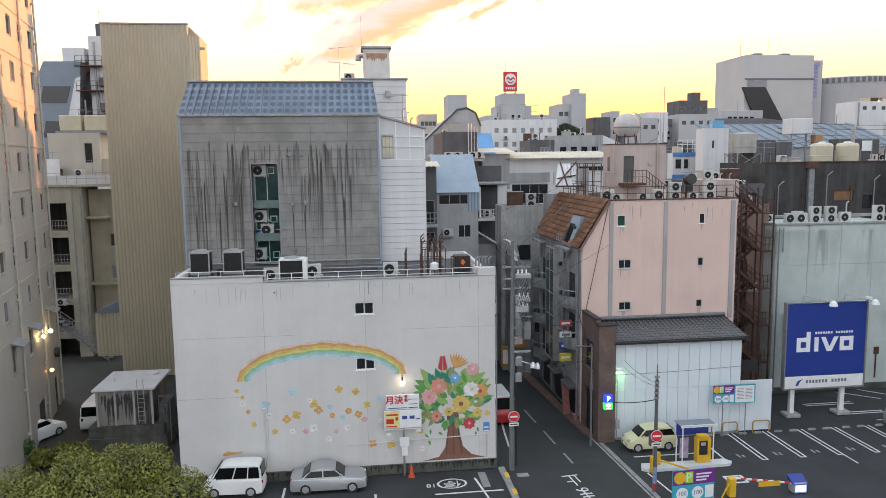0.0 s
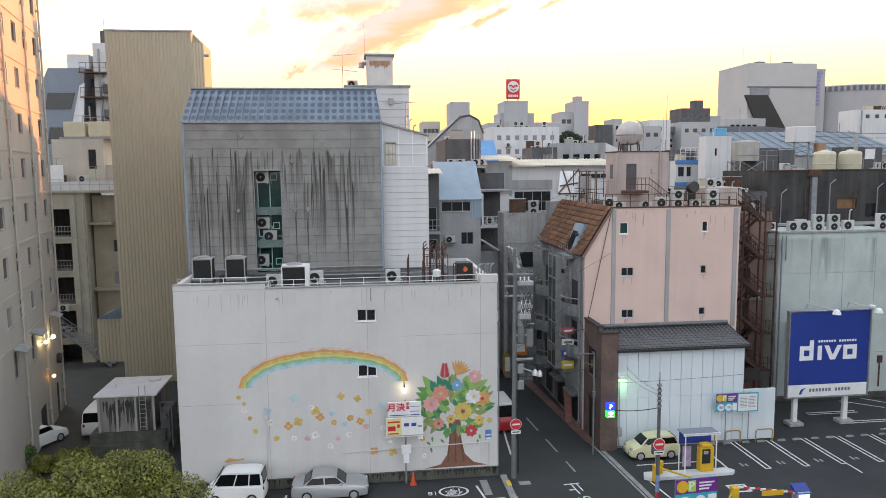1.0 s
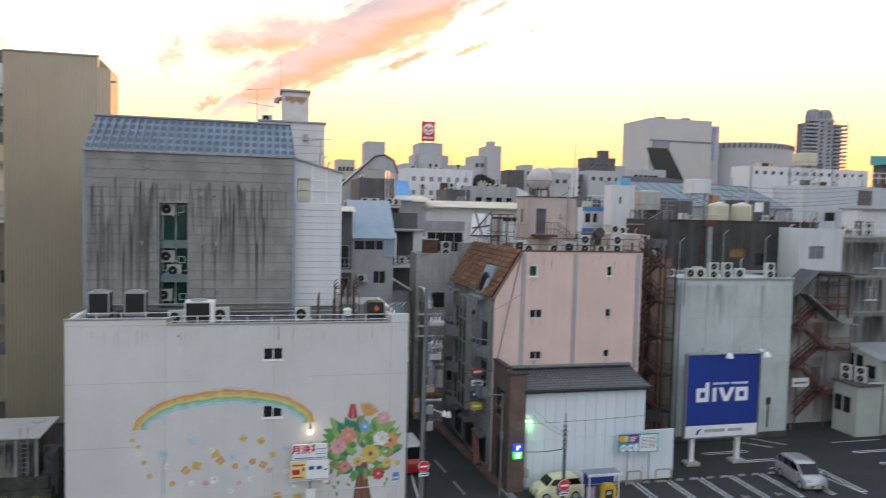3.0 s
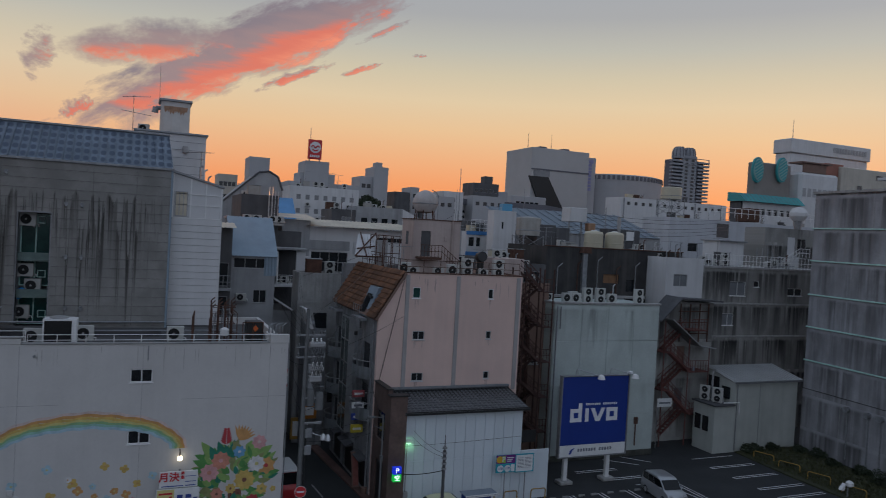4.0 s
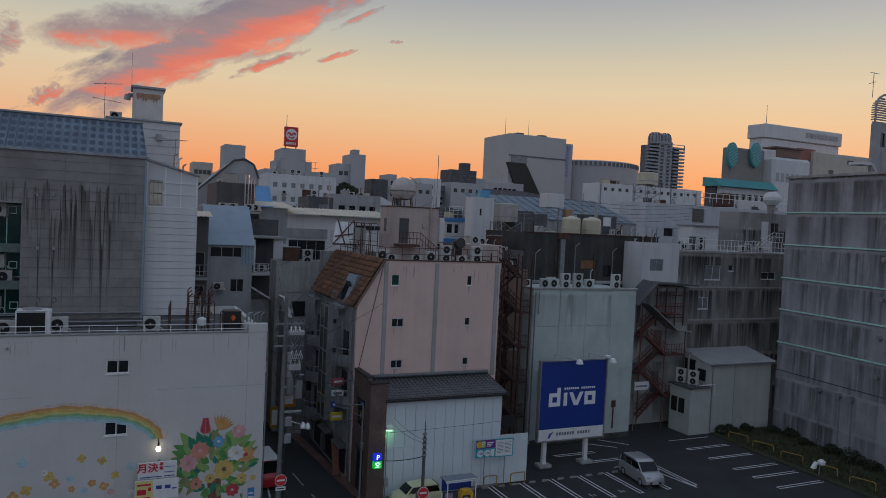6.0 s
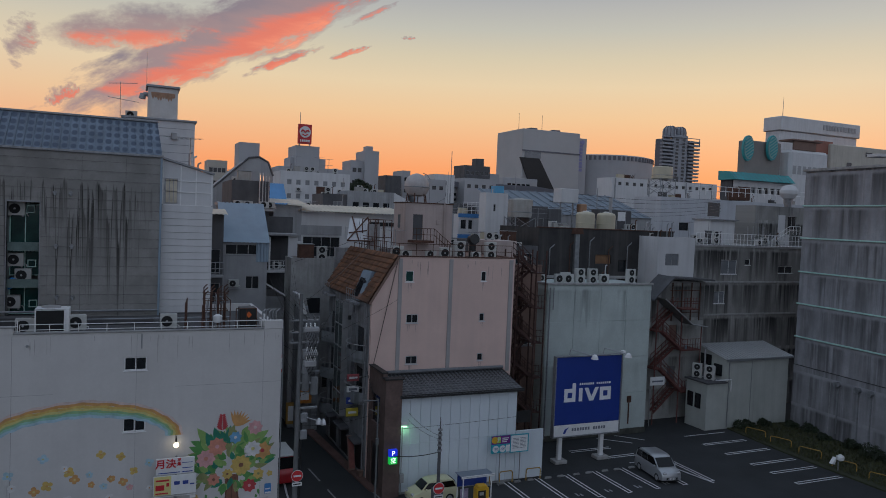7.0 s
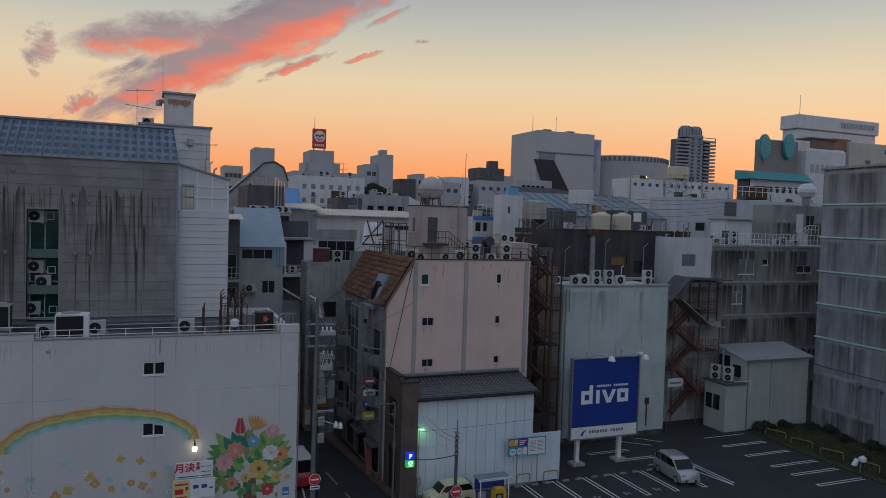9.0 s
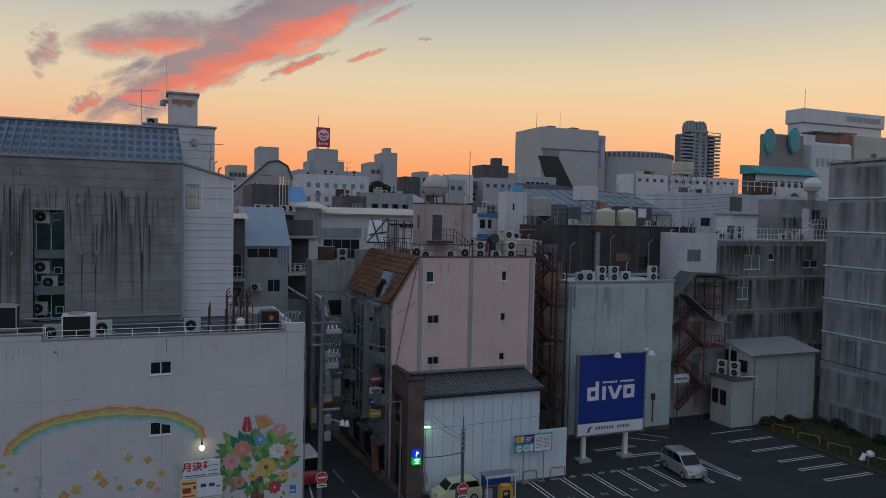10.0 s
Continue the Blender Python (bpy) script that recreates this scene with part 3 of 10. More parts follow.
# bay lines: double lines of the big car park (near row and far row)
BAYS = [22.8, 25.3, 27.9, 30.45, 33.0, 35.5, 38.05, 40.6]
for i, x in enumerate(BAYS):
    y1 = 45.2 if i else 43.3
    if i in (0,):
        solo("bay_line", strip([(x, 40.5), (x, y1)], 0.12, -0.019, -0.010), LINE, "white painted parking bay line", "road marking", "bay lines", "structure")
        continue
    s = strip([(x - 0.17, 40.8), (x - 0.17, y1)], 0.1, -0.019, -0.010)
    t = strip([(x + 0.17, 40.8 if i != 3 else 39.4), (x + 0.17, y1)], 0.1, -0.019, -0.010)
    u = strip([(x - 0.22, 40.8), (x + 0.22, 40.8)], 0.1, -0.019, -0.010)
    s.add(t.v, t.f).add(u.v, u.f)
    solo("bay_line", s, LINE, "white painted double parking bay line", "road marking", "bay lines", "structure")
for i, x in enumerate([24.1, 26.6, 29.2, 31.7, 34.3, 36.8]):
    for dx in (-0.75, 0.35):
        solo("wheel_stop", Shape().prism([(x + dx, 0), (x + dx + 0.55, 0), (x + dx + 0.5, 0.12), (x + dx + 0.05, 0.12)], 44.85, 45.0, "y"), KERB, "low grey concrete wheel stop on asphalt", "wheel stop", "wheel stops")
    s = Shape()
    for a, b in ((0, 0.5), (0.3, 0.35)):
        s.box(x - 0.25 + a, 41.3, -0.019, x - 0.1 + a, 41.3 + b, -0.010)
    solo("bay_number_mark", s, LINE_OLD, "small worn white bay number bars", "road marking", "bay numbers", "structure")
for i, y in enumerate([50.3, 48.0, 45.4, 42.7, 40.7, 38.4]):
    x0, x1 = (46.6, 51.4)
    s = strip([(x0, y + 0.16), (x1, y + 0.16)], 0.1, -0.019, -0.010)
    if i:
        t = strip([(x0, y - 0.16), (x1, y - 0.16)], 0.1, -0.019, -0.010)
        u = strip([(x0, y - 0.2), (x0, y + 0.2)], 0.1, -0.019, -0.010)
        s.add(t.v, t.f).add(u.v, u.f)
    solo("bay_line", s, LINE, "white painted double parking bay line", "road marking", "far bay lines", "structure")
for xa, ya, xb, yb in [(38.2, 52.2, 40.6, 50.2), (39.9, 53.0, 42.2, 50.6), (33.8, 49.9, 37.8, 49.9), (33.8, 49.55, 37.8, 49.55), (35.2, 47.8, 38.8, 47.8), (35.2, 47.45, 38.8, 47.45), (37.0, 46.0, 39.6, 46.0), (40.4, 40.4, 39.4, 45.8), (17.6, 36.8, 17.2, 40.0), (17.3, 42.4, 22.2, 42.4)]:
    solo("bay_line", strip([(xa, ya), (xb, yb)], 0.11, -0.019, -0.010), LINE, "white painted parking bay line", "road marking", "bay lines", "structure")
solo("square_marking", Shape().box(21.4, 37.9, -0.019, 22.6, 38.05, -0.01).box(21.4, 38.75, -0.019, 22.6, 38.9, -0.01).box(21.4, 38.05, -0.019, 21.55, 38.75, -0.01).box(22.45, 38.05, -0.019, 22.6, 38.75, -0.01),
     LINE, "white painted square on the car park asphalt", "road marking", kind="structure")
solo("grass_verge", Shape().prism([(52.4, 51.2), (60.2, 51.2), (57.0, 26), (51.6, 26), (51.8, 44)], -0.02, 0.1, "z"), GRASS_EARTH, "patchy dull green grass verge along the wall", "verge", kind="structure")
# near car park in front of the painted wall
for xa, ya, xb, yb in [(-4.6, 37.0, -4.55, 41.2), (0.75, 37.0, 0.7, 39.6), (4.1, 39.1, 8.1, 39.1), (7.1, 38.0, 6.7, 40.9)]:
    solo("bay_line", strip([(xa, ya), (xb, yb)], 0.13, -0.019, -0.010), LINE, "white painted bay line before the painted wall", "road marking", "bay lines", "structure")
solo("drain_cover", Shape().box(7.0, 39.6, -0.019, 7.45, 41.6, 0.004).box(9.3, 40.6, -0.005, 10.0, 41.1, 0.004), KERB, "grey concrete drain cover in the car park", "drain cover", kind="structure")


def ring_flat(cx, cy, r, w, z0, z1, n=36, sy=1.0):
    s = Shape()
    for k in range(n):
        a, b = 2 * math.pi * k / n, 2 * math.pi * (k + 1) / n
        q = [(cx + rr * math.cos(t), cy + sy * rr * math.sin(t)) for rr, t in ((r, a), (r, b), (r - w, b), (r - w, a))]
        s.prism(q, z0, z1, "z")
    return s


def text(name, words, size, material, parent, m, label="", depth=0.004, align="CENTER", bold=0.0):
    c = bpy.data.curves.new(name, "FONT")
    c.body, c.size, c.align_x, c.align_y, c.extrude = words, size, align, "CENTER", depth
    c.resolution_u = 2
    c.offset = size * bold
    tmp = bpy.data.objects.new(name, c)
    me = bpy.data.meshes.new_from_object(tmp)
    bpy.data.objects.remove(tmp)
    me.materials.clear()
    me.materials.append(material)
    ob = new(name, me)
    ob.parent = parent
    ob.matrix_basis = m
    return tagged(ob, label)


ringm = tagged(thing("round_marking", (5.25, 40.35, -0.012), "white ringed character and bay number on asphalt", "road marking", kind="structure"), "")
part("ring", ring_flat(5.25, 40.35, 0.9, 0.13, -0.019, -0.010, sy=0.72), LINE, ringm)
text("lettering", "停", 1.1, LINE, ringm, pose(0, 0, 0.0, 0, 0, 180) @ Matrix.Diagonal((1, 0.8, 1, 1)))
text("bay_number", "18", 0.62, LINE, ringm, pose(-1.25, -0.1, 0.0, 0, 0, 180))
stop_mark = thing("stop_lettering", (12.6, 39.4, -0.004), "white painted stop lettering on the street", "road marking", kind="structure")
for k, ch in enumerate("止まれ"):
    text("lettering", ch, 1.3, LINE, stop_mark, pose(0.2 * k - 0.15, 0.45 - 1.75 * k, 0.0, 0, 0, 186) @ Matrix.Diagonal((0.85, 1.25, 1, 1)))


# ---------------------------------------------------------------- parts that buildings share
def window(parent, x0, x1, z0, z1, y, glass=None, frame_m=None, cols=2, rows=1, deep=0.09, sill=True, name="window"):
    """A framed window in an opening of a wall facing -y."""
    glass, frame_m = glass or GLASS, frame_m or ALU_DULL
    fr = Shape().ring(x0, x1, z0, z1, y + deep - 0.03, y + deep + 0.05, 0.05)
    for k in range(1, cols):
        xm = x0 + (x1 - x0) * k / cols
        fr.box(xm - 0.025, y + deep - 0.025, z0 + 0.05, xm + 0.025, y + deep + 0.045, z1 - 0.05)
    for k in range(1, rows):
        zm = z0 + (z1 - z0) * k / rows
        fr.box(x0 + 0.05, y + deep - 0.022, zm - 0.025, x1 - 0.05, y + deep + 0.042, zm + 0.025)
    w = part(name, fr, frame_m, parent)
    for k in range(cols):
        xa, xb = x0 + (x1 - x0) * k / cols, x0 + (x1 - x0) * (k + 1) / cols
        part("pane", Shape().box(xa + 0.03, y + deep, z0 + 0.03, xb - 0.03, y + deep + 0.014, z1 - 0.03), glass, w)
    if sill:
        part("sill", Shape().box(x0 - 0.06, y - 0.05, z0 - 0.06, x1 + 0.06, y + 0.02, z0 - 0.002, 0.01), frame_m, w)
    return w


def shell(parent, x0, x1, y0, y1, z0, z1, material, holes=(), th=0.25, roof_m=None, parapet=0.4, coping=None, left=(), right=()):
    """Four walls with a parapet and a roof deck inside it. holes: openings of the wall that faces -y;
    left, right: openings (ya, za, yb, zb) of the side walls."""
    top = z1 - parapet
    part("wall", Shape().wall(x0, x1, z0, z1, y0, th, holes), material, parent)
    part("wall", Shape().box(x0, y1 - th, z0, x1, y1, z1), material, parent)

    def side(x, inward, openings):
        s = Shape().wall(y0 + th, y1 - th, z0, z1, 0, th, openings)
        s.v = [(x + inward * b, a, c) for a, b, c in s.v]
        part("wall", s, material, parent)

    side(x0, 1, left)
    side(x1, -1, right)
    part("roof", Shape().box(x0 + th, y0 + th, top - 0.25, x1 - th, y1 - th, top), roof_m or ROOF_DARK, parent)
    if coping:
        e = 0.05
        c = Shape().box(x0 - e, y0 - e, z1, x1 + e, y0 + th + e, z1 + 0.07, 0.01).box(x0 - e, y1 - th - e, z1, x1 + e, y1 + e, z1 + 0.07, 0.01)
        c.box(x0 - e, y0 + th + e, z1, x0 + th + e, y1 - th - e, z1 + 0.07, 0.01).box(x1 - th - e, y0 + th + e, z1, x1 + e, y1 - th - e, z1 + 0.07, 0.01)
        part("coping", c, coping, parent)


def block(name, label, x0, x1, y0, y1, z1, material, wins=(), z0=0.0, glass=None, frame_m=None, roof_m=None, parapet=0.4, coping=None, category="building", group="", cols=1, left_wins=()):
    b = thing(name, ((x0 + x1) / 2, (y0 + y1) / 2, z0), label, category, group)
    shell(b, x0, x1, y0, y1, z0, z1, material, wins, roof_m=roof_m, parapet=parapet, coping=coping)
    for xa, za, xb, zb in wins:
        window(b, xa, xb, za, zb, y0, glass, frame_m, cols, sill=False)
    return b


def grid_wins(x0, x1, nx, z0, z1, nz, w, h):
    out = []
    for i in range(nx):
        for k in range(nz):
            cx = x0 + (x1 - x0) * (i + 0.5) / nx
            cz = z0 + (z1 - z0) * (k + 0.5) / nz
            out.append((round(cx - w / 2, 3), round(cz - h / 2, 3), round(cx + w / 2, 3), round(cz + h / 2, 3)))
    return out


def rail(parent, pts, h, r=0.02, step=1.2, bars=2, material=None, name="railing"):
    """A pipe railing along pts."""
    s = Shape()
    for a, b in zip(pts, pts[1:]):
        a, b = Vector(a), Vector(b)
        n = max(1, round((b - a).length / step))
        for k in range(n + 1):
            p = a.lerp(b, k / n)
            s.rod(p, p + Vector((0, 0, h)), r, n=5)
        for k in range(1, bars + 1):
            up = Vector((0, 0, h * k / bars))
            s.rod(a + up, b + up, r, n=5)
    return part(name, s, material or STEEL, parent)
# ---------------------------------------------------------------- the painted-wall building
MX0, MX1, MY, MZ = -10.62, 8.25, 42.2, 12.1
mural_b = thing("painted_building", (-1.2, 47, 0), "off-white three-storey building with a rainbow mural", "building")
wins = [(-0.2, 10.0, 0.92, 10.72), (-0.2, 6.62, 0.92, 7.36)]
shell(mural_b, MX0, MX1, MY, 54.0, 0.0, MZ, MURAL_WALL, wins, roof_m=ROOF_DARK, parapet=0.5)
for w in wins:
    window(mural_b, w[0], w[2], w[1], w[3], MY, GLASS, WHITE, 2)
part("base", Shape().box(MX0 - 0.06, MY - 0.12, 0.0, MX1 + 0.05, MY - 0.004, 0.62, 0.02), BASE_CONC, mural_b, "stained mossy concrete base")
part("parapet_end", Shape().box(7.2, MY - 0.03, MZ, MX1 + 0.03, MY + 0.3, 12.6, 0.02).box(7.2, MY + 0.3, MZ, 7.5, MY + 2.0, 12.5, 0.02), MURAL_WALL, mural_b)
part("parapet_step", Shape().box(MX0, MY - 0.02, MZ, -5.45, MY + 0.28, 12.42, 0.02).box(MX0, MY + 0.28, MZ, MX0 + 0.28, 52, 12.42, 0.02), MURAL_WALL, mural_b)
part("coping", Shape().box(-5.45, MY - 0.05, MZ, 7.2, MY + 0.3, MZ + 0.07, 0.015).box(MX0 - 0.05, MY - 0.05, 12.42, -5.4, MY + 0.32, 12.49, 0.015), KERB, mural_b)
rail(mural_b, [(-5.2, MY + 0.4, 11.7), (7.1, MY + 0.4, 11.7)], 0.85, 0.022, 1.3, 3, WHITE)
rail(mural_b, [(-10.4, MY + 0.45, 11.9), (-5.3, MY + 0.45, 11.9)], 0.85, 0.022, 1.2, 3, WHITE)
joints = Shape()
for z, xa, xb in ((8.9, -10.6, -3.6), (9.0, 2.4, 8.2), (5.3, -10.6, -7.0)):
    joints.box(xa, MY - 0.006, z, xb, MY - 0.0035, z + 0.018)
for x in (-5.5, 0.4, 7.2):
    joints.box(x, MY - 0.006, 0.7, x + 0.02, MY - 0.0035, 12.0)
part("joint", joints, CONC, mural_b)
part("conduit", Shape().rod((-5.65, MY - 0.05, 0.6), (-5.65, MY - 0.05, 4.4), 0.035).box(-5.78, MY - 0.1, 4.3, -5.52, MY - 0.003, 4.6, 0.02).rod((-1.2, MY - 0.05, 2.0), (7.7, MY - 0.05, 2.2), 0.03).rod((7.7, MY - 0.05, 0.6), (7.7, MY - 0.05, 2.2), 0.03), MURAL_WALL, mural_b)
part("vent_cap", Shape().rod((0.65, MY, 12.0), (0.65, MY - 0.05, 11.2), 0.03).rod((-4.8, MY, 11.5), (-4.8, MY - 0.12, 11.5), 0.07), STEEL, mural_b)
part("downpipe", Shape().tube([(8.32, MY + 0.1, 12.3), (8.36, MY + 0.1, 9.5), (8.32, MY + 0.1, 0.3)], 0.04), STEEL, mural_b)

# ---------------------------------------------------------------- the streaked grey building behind it
GX0, GX1, GY = -11.9, 1.80, 52.0
grey_b = thing("streaked_building", (-5, 58, 0), "tall grey concrete building with long black water streaks", "building")
slot = (-7.15, 11.65, -5.35, 18.9)
part("wall", Shape().wall(GX0, GX1, 11.6, 22.2, GY, 0.35, [slot]), GRAY_CONC, grey_b)
for box in ((GX0, GY + 0.35, 0, GX0 + 0.3, 66, 22.2), (GX1 - 0.3, GY + 0.35, 0, GX1, 66, 22.2), (GX0 + 0.3, 65.7, 0, GX1 - 0.3, 66, 22.2)):
    part("wall", Shape().box(*box), GRAY_CONC, grey_b)
part("wall", Shape().box(GX0 + 0.3, GY + 2.05, 0, GX1 - 0.3, GY + 2.3, 19.2), GRAY_CONC, grey_b)
SEAM = mat("dirty_panel_seam", (0.15, 0.147, 0.14), 0.9, var=0.5, scale=1.2, bump=0)
for k in range(16):
    z = 12.4 + k * 0.62
    for xa, xb in ((GX0 + 0.15, slot[0] - 0.1), (slot[2] + 0.1, GX1 - 0.15)) if z < 18.9 else ((GX0 + 0.15, GX1 - 0.15),):
        part("panel_joint", Shape().box(xa, GY - 0.006, z, xb, GY - 0.0035, z + 0.018), SEAM, grey_b)
for x in (-8.2, -3.0, -0.4):
    part("panel_joint", Shape().box(x, GY - 0.007, 11.8, x + 0.02, GY - 0.0036, 22.0), SEAM, grey_b)
for x in (GX0 - 0.02, GX1 - 0.1):
    part("corner_trim", Shape().box(x, GY - 0.06, 11.6, x + 0.14, GY + 0.1, 22.2, 0.02), BLUE_PALE, grey_b)
part("eave_trim", Shape().box(GX0 - 0.1, GY - 0.12, 22.2, GX1 + 0.1, GY + 0.15, 22.36, 0.02), STEEL, grey_b)
# sloped ribbed roof; its rows of dark spots stand for structure behind translucent sheets
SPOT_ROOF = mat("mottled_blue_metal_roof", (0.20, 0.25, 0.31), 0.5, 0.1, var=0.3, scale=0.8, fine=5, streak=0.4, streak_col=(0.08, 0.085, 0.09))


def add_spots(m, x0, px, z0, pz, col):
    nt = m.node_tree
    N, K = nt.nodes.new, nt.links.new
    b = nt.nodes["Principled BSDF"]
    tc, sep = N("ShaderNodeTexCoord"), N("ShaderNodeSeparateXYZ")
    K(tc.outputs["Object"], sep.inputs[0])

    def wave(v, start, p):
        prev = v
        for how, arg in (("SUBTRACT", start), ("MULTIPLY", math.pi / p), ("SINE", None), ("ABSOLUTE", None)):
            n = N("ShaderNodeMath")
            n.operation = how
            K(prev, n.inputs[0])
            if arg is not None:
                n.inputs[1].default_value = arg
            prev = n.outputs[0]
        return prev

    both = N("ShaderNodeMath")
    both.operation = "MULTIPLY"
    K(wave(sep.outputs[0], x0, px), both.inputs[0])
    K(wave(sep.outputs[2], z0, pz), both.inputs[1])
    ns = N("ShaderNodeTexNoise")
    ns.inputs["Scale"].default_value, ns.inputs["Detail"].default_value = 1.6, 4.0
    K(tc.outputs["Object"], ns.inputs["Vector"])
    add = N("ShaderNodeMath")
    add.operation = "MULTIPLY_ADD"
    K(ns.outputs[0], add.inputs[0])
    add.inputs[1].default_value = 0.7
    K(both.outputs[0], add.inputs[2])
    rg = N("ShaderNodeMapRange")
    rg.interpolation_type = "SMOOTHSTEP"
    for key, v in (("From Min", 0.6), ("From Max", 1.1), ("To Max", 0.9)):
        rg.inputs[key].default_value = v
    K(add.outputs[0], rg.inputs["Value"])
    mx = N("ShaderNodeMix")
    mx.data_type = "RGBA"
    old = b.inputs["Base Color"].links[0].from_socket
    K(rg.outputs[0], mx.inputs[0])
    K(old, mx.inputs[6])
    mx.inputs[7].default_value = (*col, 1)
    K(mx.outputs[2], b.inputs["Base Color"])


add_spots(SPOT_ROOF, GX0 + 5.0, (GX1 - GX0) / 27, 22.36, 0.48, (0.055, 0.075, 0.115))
nr = 27
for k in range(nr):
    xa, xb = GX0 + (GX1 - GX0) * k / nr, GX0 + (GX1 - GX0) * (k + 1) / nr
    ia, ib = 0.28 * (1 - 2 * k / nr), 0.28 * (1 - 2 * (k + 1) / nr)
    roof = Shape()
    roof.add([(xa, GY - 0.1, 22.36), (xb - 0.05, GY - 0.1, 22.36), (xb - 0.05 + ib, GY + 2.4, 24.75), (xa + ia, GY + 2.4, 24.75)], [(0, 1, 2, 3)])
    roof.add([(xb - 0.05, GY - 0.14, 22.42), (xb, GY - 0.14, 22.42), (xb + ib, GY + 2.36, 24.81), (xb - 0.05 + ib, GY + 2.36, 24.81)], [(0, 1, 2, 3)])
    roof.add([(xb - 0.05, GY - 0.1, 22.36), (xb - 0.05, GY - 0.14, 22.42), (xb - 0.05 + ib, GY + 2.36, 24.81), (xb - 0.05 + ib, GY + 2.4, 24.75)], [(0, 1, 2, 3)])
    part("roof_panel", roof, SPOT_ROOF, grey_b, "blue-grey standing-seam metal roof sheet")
part("ridge_cap", Shape().box(GX0 + 0.2, GY + 2.3, 24.75, GX1 - 0.2, GY + 2.7, 24.9, 0.03), STEEL, grey_b)
part("roof_back", Shape().prism([(GY + 2.5, 24.75), (66, 22.3), (66, 22.0), (GY + 0.4, 22.1)], GX0 + 0.3, GX1 - 0.3, "x"), BLUE_ROOF, grey_b)
# the recessed slot: floors, green glass
SLOT_GREEN = mat("dirty_green_panel", (0.13, 0.19, 0.175), 0.5, var=0.3, scale=1.5)
for z0, z1 in ((11.7, 13.4), (14.2, 15.75), (16.1, 18.75)):
    part("glazing", Shape().box(slot[0] + 0.05, GY + 1.2, z0, slot[2] - 0.05, GY + 1.23, z1), GLASS_GREEN, grey_b)
    fr = Shape().ring(slot[0] + 0.02, slot[2] - 0.02, z0 - 0.04, z1 + 0.04, GY + 1.14, GY + 1.28, 0.06)
    fr.box((slot[0] + slot[2]) / 2 - 0.03, GY + 1.15, z0, (slot[0] + slot[2]) / 2 + 0.03, GY + 1.27, z1)
    part("glazing_frame", fr, MINT, grey_b)
for z in (13.5, 15.85):
    part("ledge", Shape().box(slot[0], GY + 0.3, z, slot[2], GY + 1.6, z + 0.2, 0.02), CONC, grey_b)
    part("ledge_front", Shape().box(slot[0] + 0.02, GY + 0.28, z - 0.05, slot[2] - 0.02, GY + 0.36, z + 0.5), SLOT_GREEN, grey_b)
part("slot_side", Shape().box(slot[0] - 0.06, GY - 0.05, 11.65, slot[0], GY + 1.6, 18.95).box(slot[2], GY - 0.05, 11.65, slot[2] + 0.06, GY + 1.6, 18.95).box(slot[0], GY - 0.05, 18.9, slot[2], GY + 1.6, 19.0), STEEL, grey_b)
for x, z in ((-4.5, 19.6), (-3.6, 19.6), (-4.4, 16.2), (-3.5, 16.2), (-8.3, 16.2), (-7.9, 21.4), (-4.3, 12.9), (-3.4, 12.9)):
    part("vent_cap", Shape().rod((x, GY, z), (x, GY - 0.18, z - 0.03), 0.1, 0.12, 10).rod((x, GY - 0.1, z - 0.05), (x, GY - 0.14, z - 0.2), 0.09, 0.07, 8), STEEL, grey_b)
for x, z in ((-5.95, 18.45), (-5.85, 14.95), (-5.75, 12.35)):
    part("vent_window", Shape().ring(x - 0.24, x + 0.24, z - 0.24, z + 0.24, GY + 1.02, GY + 1.1, 0.05), MINT, grey_b)
part("roof_edge_pipe", Shape().tube([(-11.8, GY - 0.2, 11.95), (1.7, GY - 0.2, 12.0)], 0.07), STEEL, grey_b)

DRIP = mat("black_water_stain", (0.065, 0.062, 0.058), 0.95, var=0.4, scale=1.5, fine=8, bump=0)


def drips(parent, x0, x1, z_top, spread, lmin, lmax, y, count, seed, w=0.09, avoid=(), material=None, clusters=7):
    """Tapering water stains that run down a wall from where the seams leak."""
    r = random.Random(seed)
    hubs = [r.uniform(x0, x1) for _ in range(clusters)]
    s = Shape()
    for k in range(count):
        x = min(x1 - 0.2, max(x0 + 0.2, r.gauss(r.choice(hubs), (x1 - x0) * 0.06))) if r.random() < 0.75 else r.uniform(x0 + 0.2, x1 - 0.2)
        z = z_top - abs(r.gauss(0, spread))
        ln = r.uniform(lmin, lmax) * (0.4 + r.random())
        if any(a - 0.1 < x < b + 0.1 and c < z and z - ln < d for a, c, b, d in avoid):
            continue
        ww = w * r.uniform(0.4, 1.3)
        yy = y - 0.0003 * (k % 9)
        n = 5
        wid = [ww * 0.5 * math.sin(math.pi * (0.04 + 0.93 * i / n) ** 0.6) for i in range(n + 1)]
        pts = [(x + wid[i] * r.uniform(0.6, 1.2), z - ln * i / n) for i in range(n + 1)]
        back = [(x - wid[i] * r.uniform(0.6, 1.2), z - ln * i / n) for i in range(n, -1, -1)]
        q = pts + back
        s.add([(a, yy, b) for a, b in q], [tuple(range(len(q)))])
    return part("water_stains", s, material or DRIP, parent, kind="stuff")


drips(mural_b, MX0, MX1, 0.61, 0.02, 0.12, 0.42, MY - 0.1225, 150, 15, 0.16, [], mat("damp_moss_run", (0.028, 0.032, 0.022), 0.95, var=0.3, scale=3, bump=0), 12)
drips(mural_b, MX0, MX1, 11.95, 0.1, 0.3, 1.6, MY - 0.0036, 34, 14, 0.05, wins, mat("pale_grey_run", (0.46, 0.445, 0.42), 0.95, var=0.2, scale=2, bump=0), 6)

